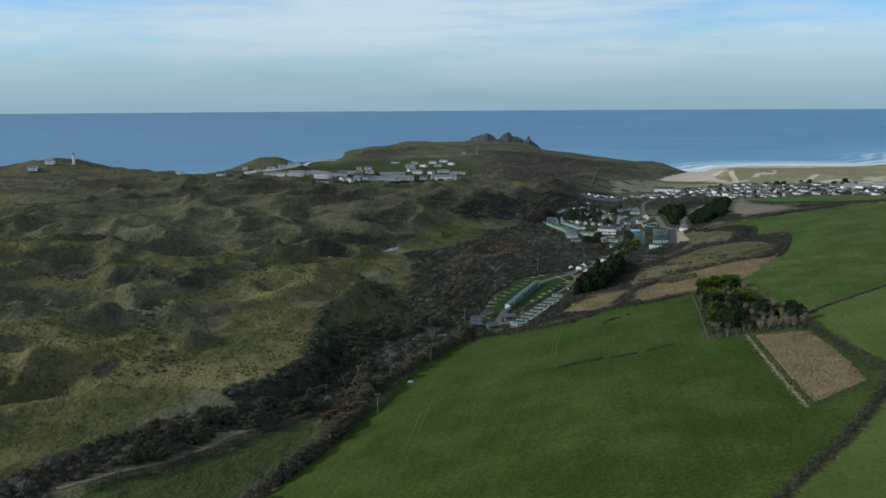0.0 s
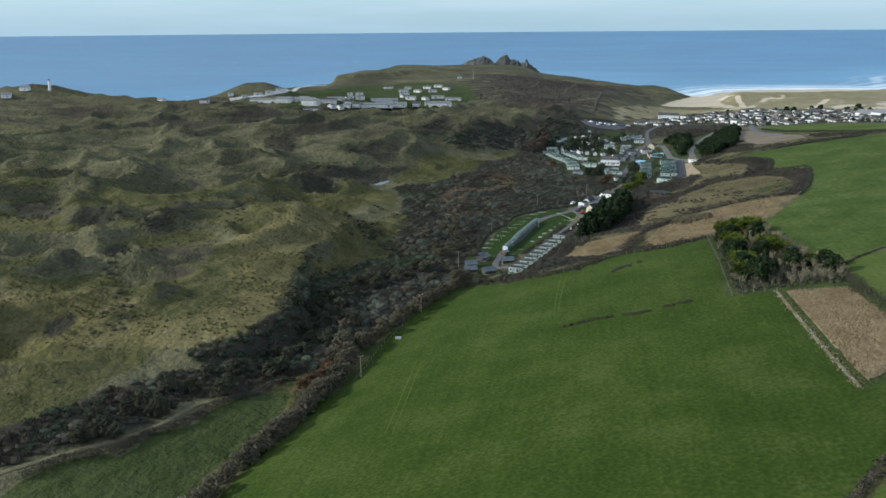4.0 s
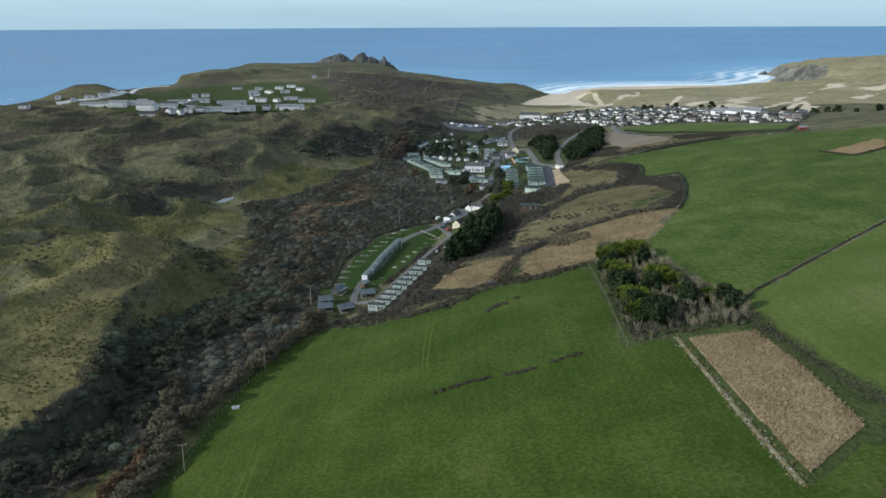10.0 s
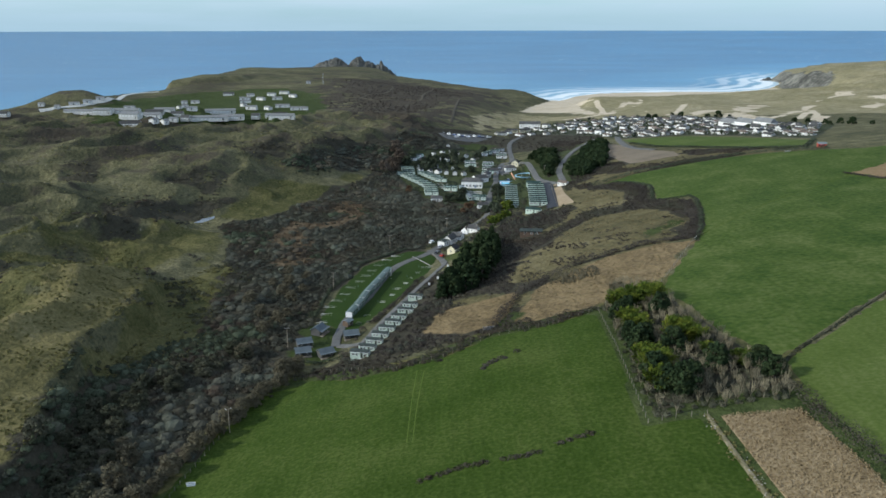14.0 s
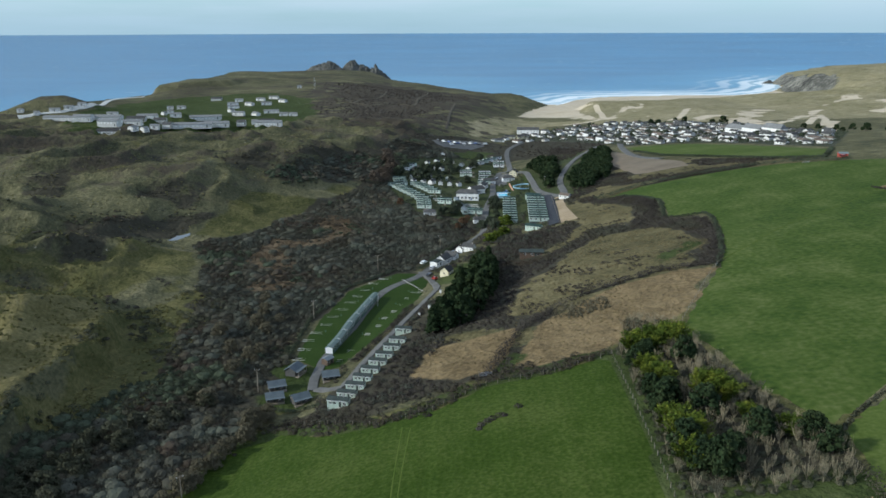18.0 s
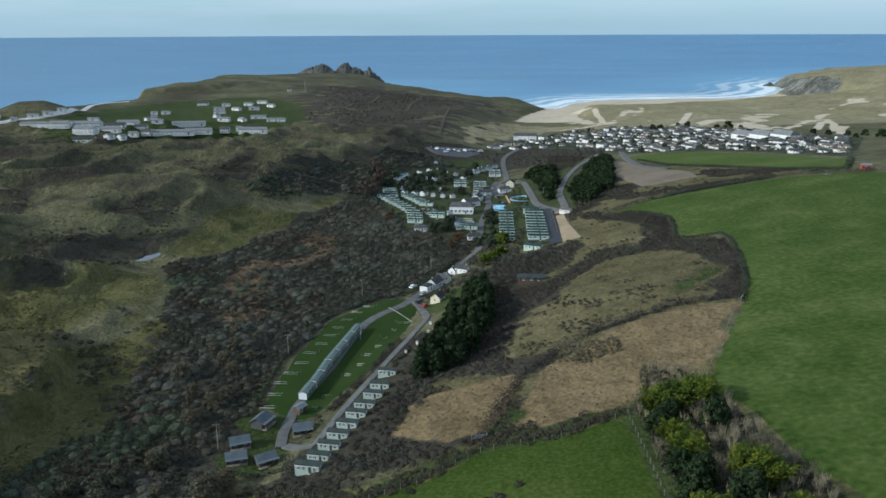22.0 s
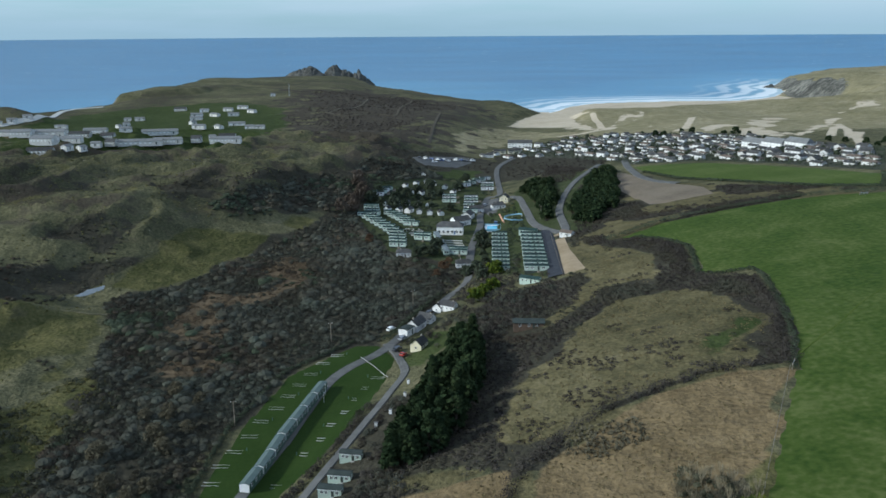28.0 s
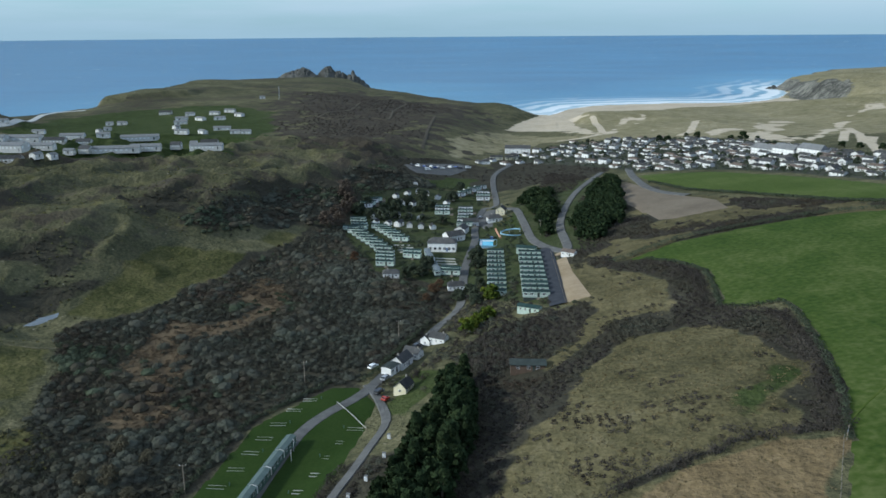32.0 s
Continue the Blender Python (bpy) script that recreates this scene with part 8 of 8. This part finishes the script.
# ---- vehicles ----
def car(label, paint, long=4.2, tall=1.5, van=False):
    root = tagged(new("van" if van else "car"), label, "van" if van else "car", "parked vehicles")
    h, w = long / 2, 0.88
    top = [(-h, 0.35), (-h, 0.9), (-h + 0.25, 1.0), (-h + (0.25 if van else 0.9), tall), (h - 1.6, tall), (h - 0.95, 0.98), (h - 0.1, 0.82), (h, 0.35)]
    bm = bmesh.new()
    sides = []
    for y in (-w, w):
        sides.append([bm.verts.new((x, y * (0.86 if z > 1.05 else 1.0), z)) for x, z in top])
    n = len(top)
    for i in range(n):
        j = (i + 1) % n
        bm.faces.new((sides[0][i], sides[0][j], sides[1][j], sides[1][i]))
    bm.faces.new(sides[0][::-1])
    bm.faces.new(sides[1])
    bmesh.ops.recalc_face_normals(bm, faces=bm.faces)
    bmesh.ops.bevel(bm, geom=list(bm.edges), offset=0.05, segments=1, affect="EDGES")
    part("body", bm, M[paint], root)
    part("windscreen", solid((h - 1.52, h - 1.06, -0.68, 0.68, 1.06, tall - 0.02)), M["glass"], root)
    part("rear_window", solid((-h + 0.12, -h + 0.5, -0.66, 0.66, 1.02, tall - 0.12)), M["glass"], root)
    for y in (-w - 0.0, w - 0.06):
        part("side_window", solid((-h + 0.9, h - 1.6, y * 0.95, y * 0.95 + 0.06, 1.02, tall - 0.14)), M["glass"], root)
    for x in (-h + 0.75, h - 0.8):
        for y in (-w + 0.02, w - 0.02):
            bm = bmesh.new()
            limb(bm, (0, -0.1, 0), (0, 0.1, 0), 0.32, 0.32, 12)
            wheel = part("wheel", bm, M["rubber"], root)
            wheel.matrix_basis = pose(x, y, 0.32)
            bm = bmesh.new()
            limb(bm, (0, -0.115, 0), (0, 0.115, 0), 0.19, 0.19, 8)
            part("hub", bm, M["paint_silver"], wheel)
    for y in (-0.6, 0.6):
        part("headlight", solid((h - 0.08, h + 0.01, y - 0.16, y + 0.16, 0.6, 0.74)), M["pvc"], root)
    return root


fleet = [car("white hatchback parked beside the lane", "paint_white"), car("silver hatchback parked on tarmac", "paint_silver"),
         car("dark saloon parked on tarmac", "paint_dark", 4.5), car("white van parked on tarmac", "paint_white", 4.9, 2.0, True), car("blue hatchback parked on tarmac", "paint_blue")]
CARS_B += [(-8 + 5.2 * i, 764 + 5.6 * i) for i in range(8)]
settle(fleet, CARS[:3] + CARS_B + [(-5, 379), (-1.5, 386), (3, 402)], [55, 60, 65] + [10, 15, 5, 12, 8, 10, 80, 70, 75] + [140, 136, 142, 138, 144, 135, 141, 139] + [60, 150, 60], 45, 6, 0.45)
street = [(p[0] + 5, p[1] - 6) for p in village_places[::6]]
settle([fleet[0], fleet[1], fleet[2]], street[:12], [(-58, 32)[i % 2] for i in range(12)], 46, 8, 0.2)
tractor = car("small red farm vehicle at the field corner", "paint_red", 4.6, 1.9)
settle([tractor], BARN_RED, 20, 47, 0, 0.3)

# ---- stones along the bank beside the stalk plot ----
def pebbles(name, px, py, r, mat, label):
    """Many rough eight-sided stones in one mesh."""
    rs = np.random.default_rng(55)
    base = np.array([(1, 0, 0), (-1, 0, 0), (0, 1, 0), (0, -1, 0), (0, 0, 1), (0, 0, -0.6)])
    tri = np.array([(0, 2, 4), (2, 1, 4), (1, 3, 4), (3, 0, 4), (2, 0, 5), (1, 2, 5), (3, 1, 5), (0, 3, 5)])
    v = base[None] * (r[:, None, None] * (0.7 + 0.6 * rs.random((len(px), 6, 1)))) * np.array([1, 1, 0.7])
    v = v + np.stack([px, py, height(px, py) + 0.35], -1)[:, None]
    faces = (tri[None] + 6 * np.arange(len(px))[:, None, None]).reshape(-1, 3)
    ob = new(name, mesh_from(name, v.reshape(-1, 3), faces, False))
    ob.data.materials.append(mat)
    return tagged(ob, label, "stones", kind="stuff")


bank_line = along(STRIP_PATH[:4], 0.22)
stone_rng = np.random.default_rng(56)
bank_line = bank_line + stone_rng.normal(size=bank_line.shape) * 0.7
bank_keep = fbm(bank_line[:, 0] / 3, bank_line[:, 1] / 3, 57, 2) > 0.48
pebbles("field_stones", bank_line[bank_keep, 0], bank_line[bank_keep, 1], 0.08 + 0.18 * stone_rng.random(int(bank_keep.sum())) ** 2, M["stone_wall"], "pale rubble stones along the plot bank")
tuft_line = along(STRIP_PATH[:4], 0.5)
tuft_line = tuft_line + stone_rng.normal(size=tuft_line.shape) * 0.8
bushes("bank_grass", tuft_line[:, 0], tuft_line[:, 1], 0.3 + 0.3 * stone_rng.random(len(tuft_line)), 0.6, 20, 0.2, M["marram"], "rough olive grass along the stone bank", "grass", long=1.5)


# ---- small things on the camping lawn ----
def lamp_post():
    root = tagged(new("lamp_post"), "slim white lamp post on the lawn", "lamp post", "lawn lamps")
    bm = bmesh.new()
    limb(bm, (0, 0, -0.4), (0, 0, 3.6), 0.07, 0.05, 8)
    part("pole", bm, M["paint_white"], root)
    part("lantern", solid((-0.16, 0.16, -0.16, 0.16, 3.6, 3.95)), M["pvc"], root)
    part("cap", solid((-0.2, 0.2, -0.2, 0.2, 3.95, 4.02)), M["door_dark"], root)
    return root


settle([lamp_post()], LAMPS, 0, 61, 0, 0.1)
rail = tagged(new("timber_rail"), "low pale timber rail across the lawn", "fence", "")
rail_pts = along(RAIL, 2.4)
for a in rail_pts:
    part("post", solid((-0.08, 0.08, -0.08, 0.08, -0.3, 0.6)), M["timber"], rail).matrix_basis = pose(a[0], a[1], gz(*a) + 0.15)
for a, b in zip(rail_pts, rail_pts[1:]):
    bm = bmesh.new()
    limb(bm, (*a, gz(*a) + 0.75), (*b, gz(*b) + 0.75), 0.1, 0.1, 6)
    part("beam", bm, M["concrete"], rail)
mower = car("small red utility vehicle parked by the lawn", "paint_red", 2.8, 1.4)
settle([mower], MACHINE, 60, 62, 0, 0.35)
post = tagged(new("hookup_post"), "short green electric hookup post on the lawn", "post", "hookup posts")
part("column", solid((-0.12, 0.12, -0.1, 0.1, -0.3, 0.95)), M["green_wall"], post)
part("lid", solid((-0.15, 0.15, -0.13, 0.13, 0.95, 1.02)), M["door_dark"], post)
settle([post], [(x + 3.4, y + 0.6) for x, y in PITCH_WEST[::2]] + [(x - 3.4, y + 0.6) for x, y in PITCH_EAST[::2]], 0, 63, 10, 0.15)
cabinet = tagged(new("service_cabinet"), "small white metal service cabinet beside the lane", "cabinet", "lane cabinets")
part("body", solid((-0.45, 0.45, -0.35, 0.35, -0.2, 1.15)), M["paint_white"], cabinet)
part("lid", solid((-0.5, 0.5, -0.4, 0.4, 1.15, 1.22)), M["felt_pale"], cabinet)
part("door", solid((-0.38, 0.38, -0.38, -0.352, 0.1, 1.05)), M["pvc"], cabinet)
settle([cabinet], [(-3.2, 322.5), (-3.8, 309), (-7.6, 297), (-11.4, 290)], -8, 64, 8, 0.3)
